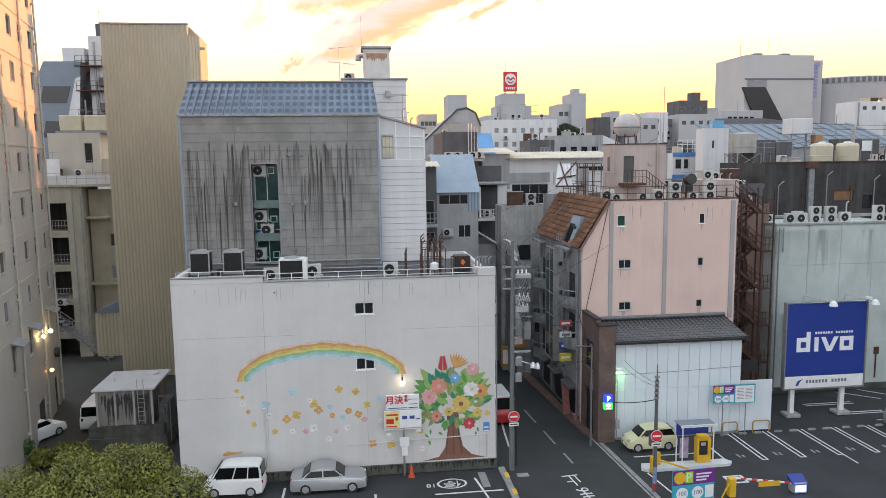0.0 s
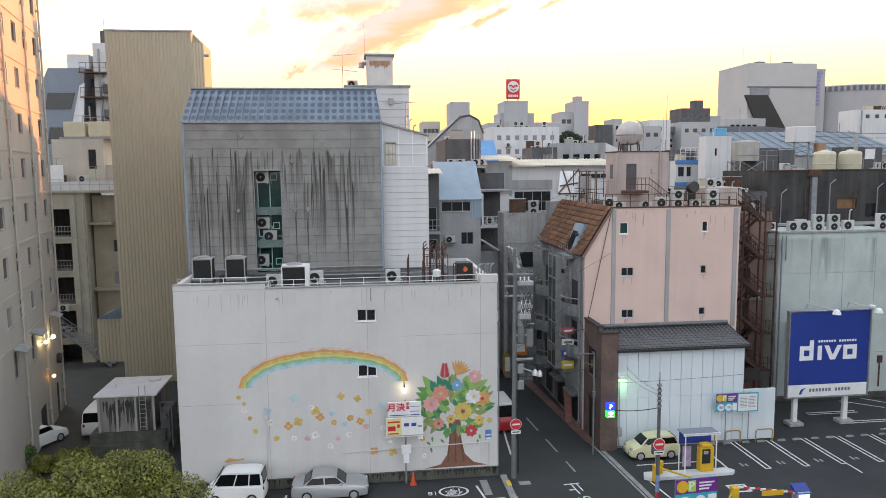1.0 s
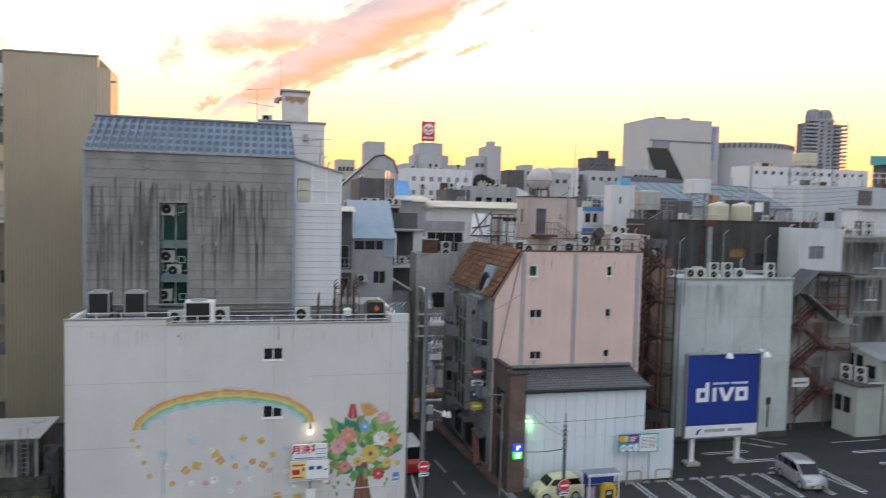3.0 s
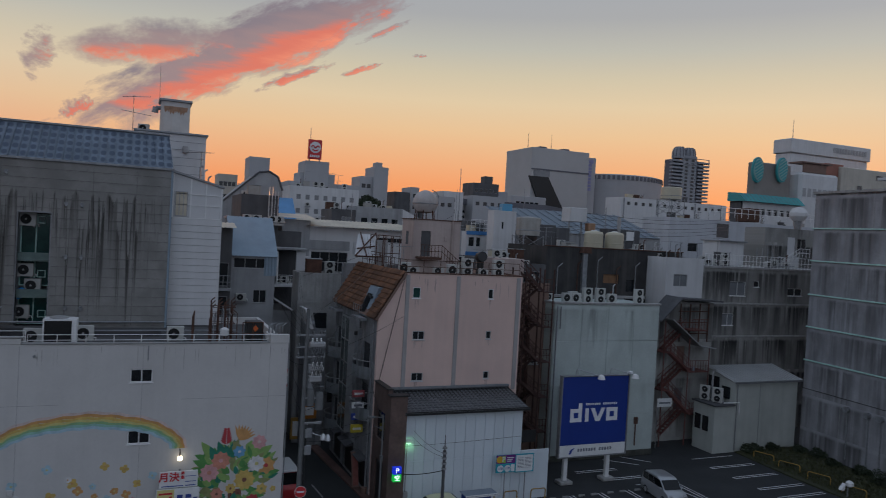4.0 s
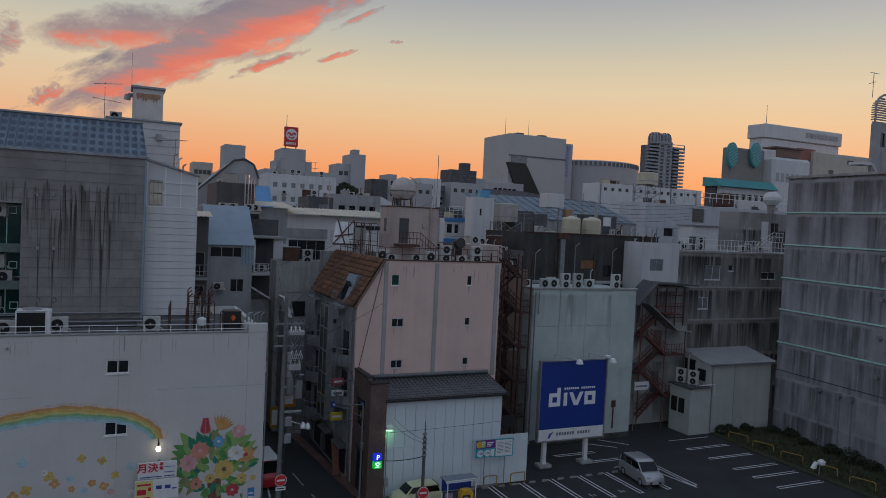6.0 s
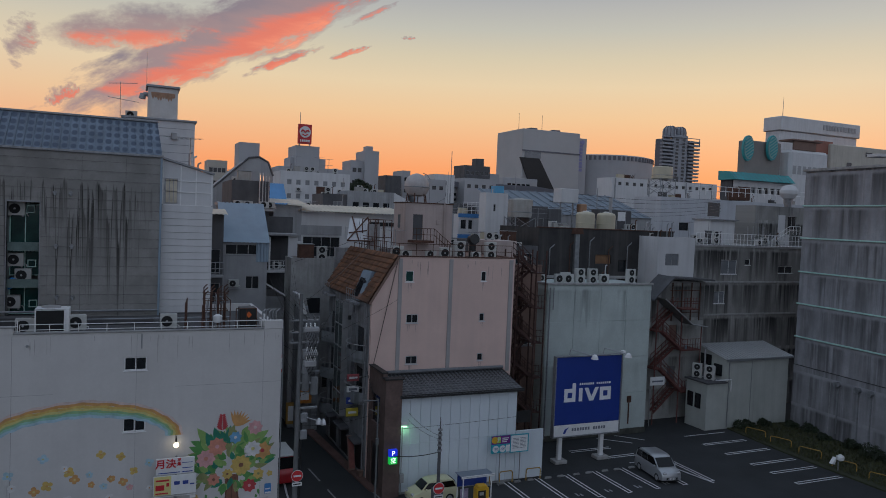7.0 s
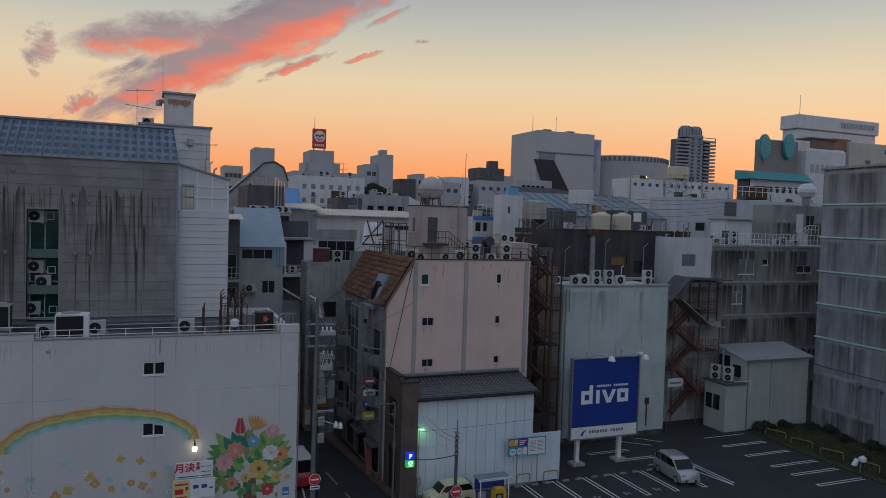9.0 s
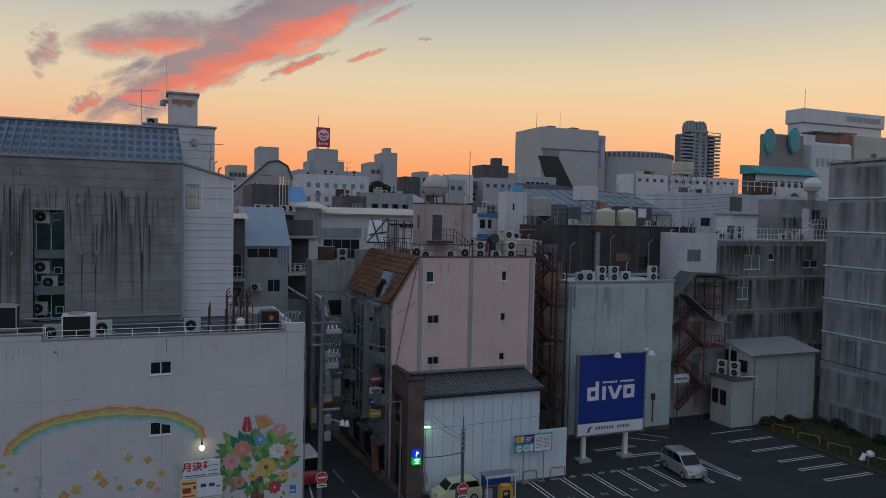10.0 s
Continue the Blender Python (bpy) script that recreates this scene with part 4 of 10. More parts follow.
# ---------------------------------------------------------------- the white-sided block and tower
side_b = thing("white_sided_building", (3.5, 56, 0), "white lap-sided building with a stained rooftop tower", "building")
part("wall", Shape().box(1.85, 52.6, 0, 5.17, 53.0, 19.1), DARK_GREY, side_b)
plank = Shape().prism([(0, 0), (-0.06, 0.0), (-0.06, 0.43), (0, 0.45)], 0, 3.3, "x").mesh("plank", SIDING)
for k in range(16):
    piece("plank", plank, side_b, pose(1.87 - 3.5, 52.6 - 56, 11.7 + 0.462 * k))
part("wall", Shape().prism([(1.85, 19.1), (5.17, 19.1), (5.17, 21.25), (1.85, 22.15)], 52.6, 53.0), SIDING, side_b)
for x in (1.9, 3.05, 4.05, 5.08):
    part("batten", Shape().box(x - 0.04, 52.54, 19.1, x + 0.04, 52.6, 22.15 - (x - 1.85) * 0.27), WHITE, side_b)
for z in (19.1, 20.0, 20.75):
    part("batten", Shape().box(1.94, 52.55, z - 0.03, 5.04, 52.6, z + 0.03), WHITE, side_b)
part("verge_trim", Shape().add([(1.8, 52.45, 22.2), (5.25, 52.45, 21.27), (5.25, 52.45, 21.4), (1.8, 52.45, 22.33), (1.8, 53.1, 22.2), (5.25, 53.1, 21.27), (5.25, 53.1, 21.4), (1.8, 53.1, 22.33)],
                               [(0, 1, 2, 3), (4, 5, 6, 7), (0, 1, 5, 4), (3, 2, 6, 7), (1, 2, 6, 5), (0, 3, 7, 4)]), STEEL, side_b)
# window light is only a bright cream pane colour, nothing glows
window(side_b, 2.05, 2.85, 19.2, 20.9, 52.46, mat("painted_lit_curtain_glass", (0.62, 0.55, 0.42), 0.15, var=0.2, scale=1.0, bump=0), ALU_DULL, 3, sill=False)
part("wall", Shape().box(1.85, 53.0, 0, 5.17, 62, 21.2), SIDING, side_b)
part("wall", Shape().box(-0.72, 58, 18, 4.26, 64, 25.35), SIDING, side_b)
for k in range(5):
    part("lap_joint", Shape().box(-0.7, 57.975, 22.4 + 0.6 * k, 4.24, 58.0, 22.43 + 0.6 * k), STEEL, side_b)
part("coping", Shape().box(-0.85, 57.85, 25.35, 4.4, 64.1, 25.5, 0.02), STEEL, side_b)
part("tower", Shape().box(0.95, 58.4, 25.5, 3.03, 60.6, 27.8), mat("rust_stained_white", (0.60, 0.58, 0.55), 0.7, var=0.15, scale=0.9, streak=0.35, streak_col=(0.40, 0.16, 0.05), streak_size=1.2), side_b, "white tower with orange rust runs")
RUN = mat("orange_rust_stain", (0.46, 0.27, 0.17), 0.85, var=0.4, scale=1.5)
for k in range(9):
    xa = 1.15 + 0.18 * k
    drop = 0.25 + 0.3 * abs(math.sin(2.3 * k + 0.6))
    part("rust_run", Shape().prism([(xa, 27.40), (xa + 0.05, 27.46), (xa + 0.26, 27.42), (xa + 0.24, 27.36 - 0.6 * drop), (xa + 0.14, 27.34 - drop), (xa + 0.03, 27.32 - 0.4 * drop)], 58.39 - 0.003 * (k % 2), 58.397), RUN, side_b)
part("tower_cap", Shape().box(0.8, 58.25, 27.8, 3.18, 60.75, 27.98, 0.03), STEEL, side_b)
part("vent", Shape().rod((0.95, 59, 27.3), (0.6, 59, 27.3), 0.16).rod((0.6, 59, 27.35), (0.55, 59, 26.95), 0.2, 0.24), STEEL, side_b)
part("duct_box", Shape().box(2.6, 57.7, 24.0, 3.0, 57.98, 24.5, 0.03), ALU_DULL, side_b)
part("mast", Shape().rod((0.85, 58.6, 27.9), (0.82, 58.6, 30.4), 0.025, 0.012), STEEL, side_b)
ant = thing("tv_antenna", (-0.95, 60, 25.5), "thin grey rooftop television antenna with two arrays", "antenna")
part("mast", Shape().rod((-0.95, 60, 25.4), (-0.95, 60, 28.2), 0.025), STEEL, ant)
for z, ln, tilt in ((28.1, 1.9, 0.2), (26.9, 2.1, -0.25)):
    s = Shape().rod((-0.95 - ln * 0.4, 60, z - tilt * 0.4), (-0.95 + ln * 0.6, 60, z + tilt * 0.5), 0.018)
    for k in range(9):
        f = k / 8
        x = -0.95 - ln * 0.4 + ln * f
        s.rod((x, 59.65, z + tilt * (f - 0.45) - 0.0), (x, 60.35, z + tilt * (f - 0.45)), 0.009, n=4)
    part("array", s, STEEL, ant)

# ---------------------------------------------------------------- the tan ribbed tower
tan_b = thing("tan_tower", (-17, 70, 0), "tall windowless tan ribbed-steel tower", "building")
TX0, TX1, TY = -21.1, -13.95, 66.0


def ribbed(x0, x1, z0, z1, y, pitch=0.3, depth=0.05):
    s = Shape()
    n = round((x1 - x0) / pitch)
    prof = []
    for k in range(n):
        a = x0 + (x1 - x0) * k / n
        p = (x1 - x0) / n
        prof += [(a, y), (a + p * 0.3, y), (a + p * 0.42, y - depth), (a + p * 0.88, y - depth)]
    prof.append((x1, y))
    verts = [(x, yy, z0) for x, yy in prof] + [(x, yy, z1) for x, yy in prof]
    m = len(prof)
    s.add(verts, [(i, i + 1, m + i + 1, m + i) for i in range(m - 1)])
    return s


part("wall", Shape().prism([(TX0, 0), (TX1, 0), (TX1, 30.85), (TX0, 30.85)], TY + 0.06, TY + 4).prism([(TX1, 0), (TX1 + 0.85, 0), (TX1 + 0.85, 29.9), (TX1, 30.85)], TY + 0.8, TY + 4), TAN, tan_b)
part("cladding", ribbed(TX0, TX1, 0, 30.85, TY + 0.05), TAN, tan_b)
chamf = ribbed(0, 1.15, 0, 30.0, 0.0).turned(pose(TX1, TY + 0.03, 0, 0, 0, 42))
part("cladding", chamf, TAN, tan_b)
part("wing", Shape().box(-23.3, TY + 0.4, 1.9, TX0 - 0.01, TY + 3, 5.9, 0.03), TAN, tan_b)
part("wing_cladding", ribbed(-23.3, TX0 - 0.01, 2.0, 5.9, TY + 0.35), TAN, tan_b)
part("wing_roof", Shape().prism([(-23.3, 5.9), (TX0, 5.9), (TX0, 7.0)], TY + 0.2, TY + 3), BLUE_ROOF, tan_b)
part("coping", Shape().box(TX0 - 0.05, TY - 0.06, 30.85, TX1 + 0.1, TY + 0.3, 31.0, 0.02), STEEL, tan_b)
part("bracket", Shape().box(TX1 + 0.8, TY + 0.8, 28.9, TX1 + 1.25, TY + 1.0, 29.1, 0.02), STEEL, tan_b)

# ---------------------------------------------------------------- the cream office slab at the alley
office = thing("office_building", (-24.05, 60, 0), "tall cream office building with small square windows", "building", rz=102, world=False)
holes = []
for i in range(5):
    xx = -15.45 + 3.3 * i
    for k in range(8):
        zz = 9.6 + 3.0 * k
        holes.append((round(xx, 2), zz, round(xx + 1.25, 2), zz + 1.3))
low = [(-14.6, 6.2, -13.4, 8.0), (-9.8, 6.2, -8.6, 8.0), (-3.4, 6.4, -2.4, 8.0), (-2.4, 0.0, -1.0, 2.6), (-8.4, 0.0, -6.0, 2.4)]
part("wall", Shape().wall(-20, 0.15, 0, 34, 0, 0.3, holes + low), OFFICE, office)
part("wall", Shape().box(-20, 0.3, 0, -19.7, 14, 34).box(-0.15, 0.3, 0, 0.15, 14, 34).box(-19.7, 13.7, 0, -0.15, 14, 34), OFFICE, office)
part("roof", Shape().box(-19.7, 0.3, 33.4, -0.15, 13.7, 33.7), ROOF_DARK, office)
for h in holes:
    window(office, h[0], h[2], h[1], h[3], 0, GLASS if (h[1] * 7 + h[0] * 3) % 5 > 1.2 else GLASS_PALE, ALU_DULL, 1, deep=0.12)
for h in low[:3]:
    window(office, h[0], h[2], h[1], h[3], 0, GLASS, ALU_DULL, 2, deep=0.12)
    part("awning", Shape().prism([(-0.75, h[3] + 0.05), (0, h[3] + 0.35), (0, h[3] + 0.25), (-0.75, h[3] - 0.03)], h[0] - 0.25, h[2] + 0.25, "x"), STEEL, office)
for h in low[3:]:
    part("door", Shape().box(h[0], 0.12, 0, h[2], 0.18, h[3]), BLACK_WALL, office)
for k in range(9):
    part("string_course", Shape().box(-20, -0.05, 8.3 + 3.0 * k, 0.15, -0.003, 8.5 + 3.0 * k, 0.01), OFFICE, office)
for x in (-12.2, -5.6, -0.1):
    s = Shape().rod((x, -0.14, 0.2), (x, -0.14, 33.8), 0.075, n=8)
    for k in range(12):
        s.box(x - 0.16, -0.22, 1.6 + 2.95 * k, x + 0.16, -0.002, 1.75 + 2.95 * k, 0.01)
    part("downpipe", s, OFFICE, office)
part("vent_hood", Shape().rod((-1.4, 0, 4.4), (-1.4, -0.3, 4.4), 0.4, n=16), BLACK, office)
WARM = lamp_mat("warm_lamp_glow", (1.0, 0.78, 0.42), 22.0)
AMBER = lamp_mat("amber_lamp_glow", (1.0, 0.42, 0.06), 9.0)
for x, z, m_, r in ((-4.2, 6.7, WARM, 0.15), (-6.9, 6.9, WARM, 0.11), (-4.9, 3.9, AMBER, 0.13)):
    wl = thing("wall_lamp", (x, -0.3, z), "glowing bulkhead lamp on the alley wall", "lamp", "alley lamps", world=False)
    wl.parent = None
    wl.matrix_basis = pose(-24.05, 60, 0, 0, 0, 102) @ pose(x, -0.06, z)
    part("bracket", Shape().box(-0.04, -0.2, -0.03, 0.04, 0.06, 0.03), STEEL, wl)
    part("bulb", Shape().lathe(0, -0.26, [(0.02, -r), (r * 0.8, -r * 0.6), (r, 0), (r * 0.8, r * 0.6), (0.02, r)], 12), m_, wl, "glowing glass globe")

# ---------------------------------------------------------------- the balcony block at the end of the alley
alley_b = thing("balcony_building", (-27, 78, 0), "old beige building with dark recessed balconies", "building")
bal = [(-30.2, 2.6 + 3.35 * k, -27.9, 5.3 + 3.35 * k) for k in range(4)]
part("wall", Shape().wall(-31.5, -26.4, 0, 17.0, 74, 0.3, bal + [(-29.6, 0, -27.6, 1.9)]), BEIGE, alley_b)
part("wall", Shape().box(-31.5, 78, 0, -26.4, 78.3, 17).box(-26.7, 74.3, 0, -26.4, 78, 17).box(-31.5, 74.3, 0, -31.2, 78, 17), BEIGE, alley_b)
# black back wall: shade of the balcony recesses given as colour
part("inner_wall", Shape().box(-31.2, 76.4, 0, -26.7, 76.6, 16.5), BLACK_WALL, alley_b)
part("roof", Shape().box(-31.7, 73.8, 16.9, -23.2, 84, 17.15, 0.03), BEIGE, alley_b)
for h in bal:
    part("balcony_floor", Shape().box(h[0] - 0.1, 73.85, h[1] - 0.22, h[2] + 0.15, 76.4, h[1]), BEIGE, alley_b)
    rail(alley_b, [(h[0], 74.08, h[1]), (h[2], 74.08, h[1])], 1.0, 0.025, 0.3, 2, STEEL)
part("wing_wall", Shape().wall(-26.2, -22.6, 0, 16.6, 75.2, 0.3, [(-24.4, 10.9, -23.6, 12.2), (-24.5, 7.6, -23.2, 9.0)]), BEIGE2, alley_b)
part("wing_wall", Shape().box(-26.2, 75.5, 0, -22.6, 83, 16.3), BEIGE2, alley_b)
window(alley_b, -24.4, -23.6, 10.9, 12.2, 75.2, GLASS, ALU_DULL, 1)
window(alley_b, -24.5, -23.2, 7.6, 9.0, 75.2, GLASS_PALE, ALU_DULL, 2)
part("ledge", Shape().box(-26.3, 74.5, 7.1, -22.5, 75.2, 7.4, 0.03).box(-26.3, 74.4, 13.7, -24.2, 75.2, 13.95, 0.03), BEIGE2, alley_b)
part("downpipe", Shape().rod((-26.5, 73.8, 0.5), (-26.5, 73.8, 16.8), 0.08).rod((-27.3, 73.85, 1.0), (-27.3, 73.85, 16.8), 0.06), STEEL, alley_b)
st = thing("outside_stair", (-27, 72.6, 0), "grey steel outside stair with pipe rails", "stair")
stairs = Shape()
for k in range(14):
    f = k / 13
    stairs.box(-29.6 + 5.2 * f, 72.0, 4.6 - 4.3 * f, -29.2 + 5.2 * f, 73.0, 4.66 - 4.3 * f)
part("treads", stairs, STEEL, st)
for y in (71.95, 73.05):
    part("stringer", Shape().tube([(-29.7, y, 4.5), (-24.2, y, 0.05)], 0.1, 4), STEEL, st)
    s = Shape().tube([(-29.6, y, 5.5), (-24.2, y, 1.15)], 0.03).tube([(-29.6, y, 5.1), (-24.2, y, 0.75)], 0.02)
    for k in range(8):
        f = k / 7
        s.rod((-29.6 + 5.4 * f, y, 4.5 - 4.4 * f), (-29.6 + 5.4 * f, y, 5.5 - 4.35 * f), 0.025)
    part("handrail", s, STEEL, st)
part("landing", Shape().box(-31.2, 71.9, 4.5, -29.5, 73.9, 4.62), STEEL, st)

# rooftop annexe above the alley block and the slanted blue building behind
annex = block("rooftop_annex", "cream rooftop annexe with a door and pipes", -30.3, -25.4, 77, 83, 22.2, CREAM_WALL, [(-26.9, 19.2, -26.1, 21.2)], z0=17.1)
part("wall", Shape().box(-25.4, 77.5, 17.1, -23.0, 82, 19.6), CREAM_WALL, annex)
part("wall", Shape().box(-31.5, 74.4, 17.15, -23.0, 74.6, 18.0), WHITE_WALL, annex)
rail(annex, [(-31.4, 74.2, 17.15), (-23.2, 74.2, 17.15)], 1.1, 0.02, 0.9, 2, STEEL)
part("white_sheet", Shape().box(-30.4, 75.2, 17.3, -28.7, 75.3, 19.6, 0.02), WHITE, annex)
slant = thing("slanted_building", (-36, 98, 0), "dark blue-grey building with a steep slanted glazed front", "building")
part("wall", Shape().prism([(-39.3, 0), (-33.8, 0), (-33.8, 24.0), (-32.9, 31.6), (-37.2, 31.6), (-39.3, 27)], 95, 104), BLUE_GREY, slant)
part("white_gusset", Shape().prism([(-35.8, 20.5), (-33.7, 20.5), (-33.0, 29.8), (-33.6, 29.5)], 94.9, 95.0), WHITE_WALL, slant)
for xa, xb, za, zb in ((-37.8, -34.8, 26.6, 28.6), (-37.8, -35.6, 22.4, 24.4)):
    part("window", Shape().prism([(xa, za), (xb, za), (xb + 0.6, zb), (xa + 0.4, zb)], 94.94, 95.0), GLASS, slant)
part("plant_box", Shape().box(-35.3, 96, 31.6, -32.7, 100, 33.4, 0.03), WHITE_WALL, slant)
stack = thing("service_tower", (-31, 97, 0), "pale service tower with walkways and ducts", "building")
part("wall", Shape().box(-32.2, 96, 0, -29.6, 102, 34.8), WHITE_WALL, stack)
part("core", Shape().box(-33.7, 97.5, 0, -32.2, 101, 30.6), DARK_GREY, stack)
for z in (22.0, 24.5, 28.0, 31.0):
    part("walkway", Shape().box(-33.6, 94.8, z, -29.5, 96, z + 0.15), RUST, stack)
    rail(stack, [(-33.5, 94.9, z + 0.15), (-29.6, 94.9, z + 0.15)], 1.1, 0.03, 0.8, 2, RUST)
part("pipes", Shape().rod((-31.4, 95.6, 18), (-31.4, 95.6, 34), 0.15).rod((-30.9, 95.5, 18), (-30.9, 95.5, 30), 0.1).rod((-32.8, 95.4, 18), (-32.8, 95.4, 27), 0.12), STEEL, stack)
part("top_plant", Shape().box(-31.4, 96.5, 34.8, -29.9, 99, 36.4, 0.1).rod((-31.0, 97, 36.3), (-31.0, 97, 38), 0.03), DARK_GREY, stack)
for i, z in enumerate((19.0, 20.6, 23.0, 25.5, 28.6)):
    part("fan_unit", Shape().box(-31.0, 95.2, z, -29.9, 95.9, z + 1.1, 0.05).rod((-30.45, 95.2, z + 0.55), (-30.45, 95.12, z + 0.55), 0.45, n=14), DARK_GREY, stack)
tankp = thing("panel_tank", (-28, 78.5, 22.2), "pair of cream panel water tanks on a roof", "water tank")
for x in (-29.4, -27.0):
    part("tank", Shape().box(x, 77.8, 22.45, x + 2.1, 80, 24.0, 0.06), CREAM_TANK, tankp)
part("plinth", Shape().box(-29.7, 77.5, 22.2, -24.7, 80.2, 22.45), STEEL, tankp)
# ---------------------------------------------------------------- the white shop with the tiled roof
shop = thing("shop_building", (21.5, 47, 0), "low white steel-clad building under a dark tiled roof", "building")
SX0, SX1, SY = 16.95, 26.0, 45.3
part("wall", Shape().box(SX0, SY + 0.04, 0, SX1, 48.45, 6.75), SHOP_WHITE, shop)
panel = Shape().box(0.008, -0.03, 0, 0.744, 0.04, 3.3, 0.012).mesh("panel", SHOP_WHITE)
for i in range(12):
    for k in range(2):
        piece("panel", panel, shop, pose(SX0 + 0.754 * i - 21.5, SY - 47, 0.15 + 3.31 * k))
part("base", Shape().box(SX0, SY - 0.06, 0, SX1, SY + 0.02, 0.14), KERB, shop)
part("eave_board", Shape().box(SX0 - 0.15, SY - 0.42, 6.72, SX1 + 0.35, SY - 0.34, 6.92), BLACK, shop)
part("roof_deck", Shape().prism([(SY - 0.4, 6.78), (48.45, 7.62), (48.45, 7.5), (SY - 0.4, 6.68)], SX0 - 0.15, SX1 + 0.35, "x"), BLACK, shop)
tile = Shape()
prof = [(0.0, 0.0), (0.07, 0.028), (0.14, 0.04), (0.21, 0.028), (0.27, 0.0), (0.315, 0.008)]
for (xa, za), (xb, zb) in zip(prof, prof[1:]):
    tile.add([(xa, 0, za + 0.03), (xb, 0, zb + 0.03), (xb, 0.36, zb), (xa, 0.36, za), (xa, 0, za), (xb, 0, zb)], [(0, 1, 2, 3), (0, 1, 5, 4)])
tile_me = tile.mesh("roof_tile", TILE_DARK, False)
for i in range(30):
    for k in range(10):
        piece("roof_tile", tile_me, shop, pose(SX0 - 0.12 + 0.315 * i - 21.5, SY - 0.42 + 0.375 * k - 47, 6.8 + 0.081 * k, 12.2))
part("ridge", Shape().rod((SX0 - 0.1, 48.3, 7.75), (SX1 + 0.3, 48.3, 7.75), 0.13, n=10), TILE_DARK, shop)
brick_side = Shape().wall(45.5, 48.5, 0, 8.3, 0, 0.3, [(46.0, 4.6, 47.9, 6.6), (45.9, 0.1, 47.7, 3.2)])
brick_side.v = [(15.75 + q, p, r) for p, q, r in brick_side.v]
part("brick_wall", brick_side.box(15.75, 44.9, 0, 16.93, 45.5, 8.0), BRICK, shop, "dark brown brick side wall")
part("brick_coping", Shape().box(15.68, 44.83, 8.0, 17.0, 45.55, 8.1, 0.01).box(15.68, 45.55, 8.3, 16.12, 48.5, 8.4, 0.01), BLACK, shop)
part("window", Shape().box(15.9, 46.0, 4.6, 15.93, 47.9, 6.6), GLASS, shop)
part("door", Shape().box(15.88, 45.9, 0.1, 15.94, 47.7, 3.2).box(15.84, 46.76, 0.1, 15.88, 46.84, 3.2), BLACK, shop, "black glazed side door")
part("cladding_end", Shape().box(SX1 + 0.02, SY - 0.02, 0.1, 28.35, SY + 0.12, 3.66, 0.01), SHOP_WHITE, shop, "lower white fence-like wall")
part("fence", Shape().box(26.1, 47.0, 3.7, 28.2, 47.05, 4.6), BLACK, shop)

# ---------------------------------------------------------------- the pink building
pink = thing("pink_building", (21.5, 54, 0), "pink rendered building with grey strips and tiled mansard", "building")
PX0, PX1, PY, PZ = 15.75, 27.1, 48.5, 16.05
pw = [(18.35, 11.25, 19.27, 11.88), (18.42, 8.24, 19.32, 8.84), (24.24, 11.28, 24.66, 11.88), (24.2, 8.28, 24.66, 8.84), (18.2, 14.25, 18.82, 15.05), (24.26, 14.3, 24.7, 15.05)]
part("wall", Shape().wall(17.55, PX1, 0, PZ, PY, 0.3, pw), PINK, pink)
part("wall", Shape().prism([(PX0, 0), (17.55, 0), (17.55, PZ), (15.72, 12.75)], PY, PY + 0.3), PINK, pink)
part("wall", Shape().box(PX1 - 0.3, PY + 0.3, 0, PX1, 60.5, PZ), PINK, pink)
part("wall", Shape().box(PX0 + 0.3, 60.2, 0, PX1 - 0.3, 60.5, PZ), SIDE_GREY, pink)
for i, w in enumerate(pw):
    window(pink, w[0], w[2], w[1], w[3], PY, GLASS if i != 4 else GLASS_GREEN, WHITE if i > 3 else ALU, 2 if i < 2 else 1, deep=0.06)
for x, wd in ((17.78, 0.3), (21.75, 0.3), (26.78, 0.32)):
    part("pilaster", Shape().box(x - wd / 2, PY - 0.07, 7.4, x + wd / 2, PY - 0.003, PZ - 0.12, 0.01), PILASTER, pink, "grey vertical strip")
part("coping", Shape().box(17.5, PY - 0.06, PZ, PX1 + 0.06, PY + 0.3, PZ + 0.08, 0.01).box(PX1 - 0.3, PY + 0.3, PZ, PX1 + 0.06, 60.5, PZ + 0.08, 0.01), RUST, pink)
part("roof", Shape().box(17.55, PY + 0.3, PZ - 0.55, PX1 - 0.3, 60.2, PZ - 0.3), RUST, pink, "dark rusty flat roof")
# street side wall with openings and curved balconies
groups = [(49.1, 52.9, (5.5, 8.5)), (57.2, 60.1, (2.6, 5.6, 8.6))]
ops = [(round((a + b) / 2 - 0.95, 2), z + 0.1, round((a + b) / 2 + 0.95, 2), z + 2.2) for a, b, zs in groups for z in zs]
sd = Shape().wall(PY + 0.3, 60.2, 0, 12.75, 0, 0.3, ops + [(49.3, 0.1, 51.6, 2.3), (53.0, 0.1, 55.5, 2.3), (56.6, 0.1, 59, 2.3)])
sd.v = [(PX0 - 0.05 + b, a, c) for a, b, c in sd.v]
part("wall", sd, SIDE_GREY, pink)
BALC = mat("stained_balcony_sheet", (0.30, 0.32, 0.33), 0.6, 0.2, var=0.3, scale=0.8, streak=0.8, streak_col=(0.06, 0.06, 0.06), streak_size=2.5)
for y, z, y2, z2 in ops:
    part("window", Shape().box(PX0 + 0.1, y, z, PX0 + 0.13, y2, z2), GLASS, pink)
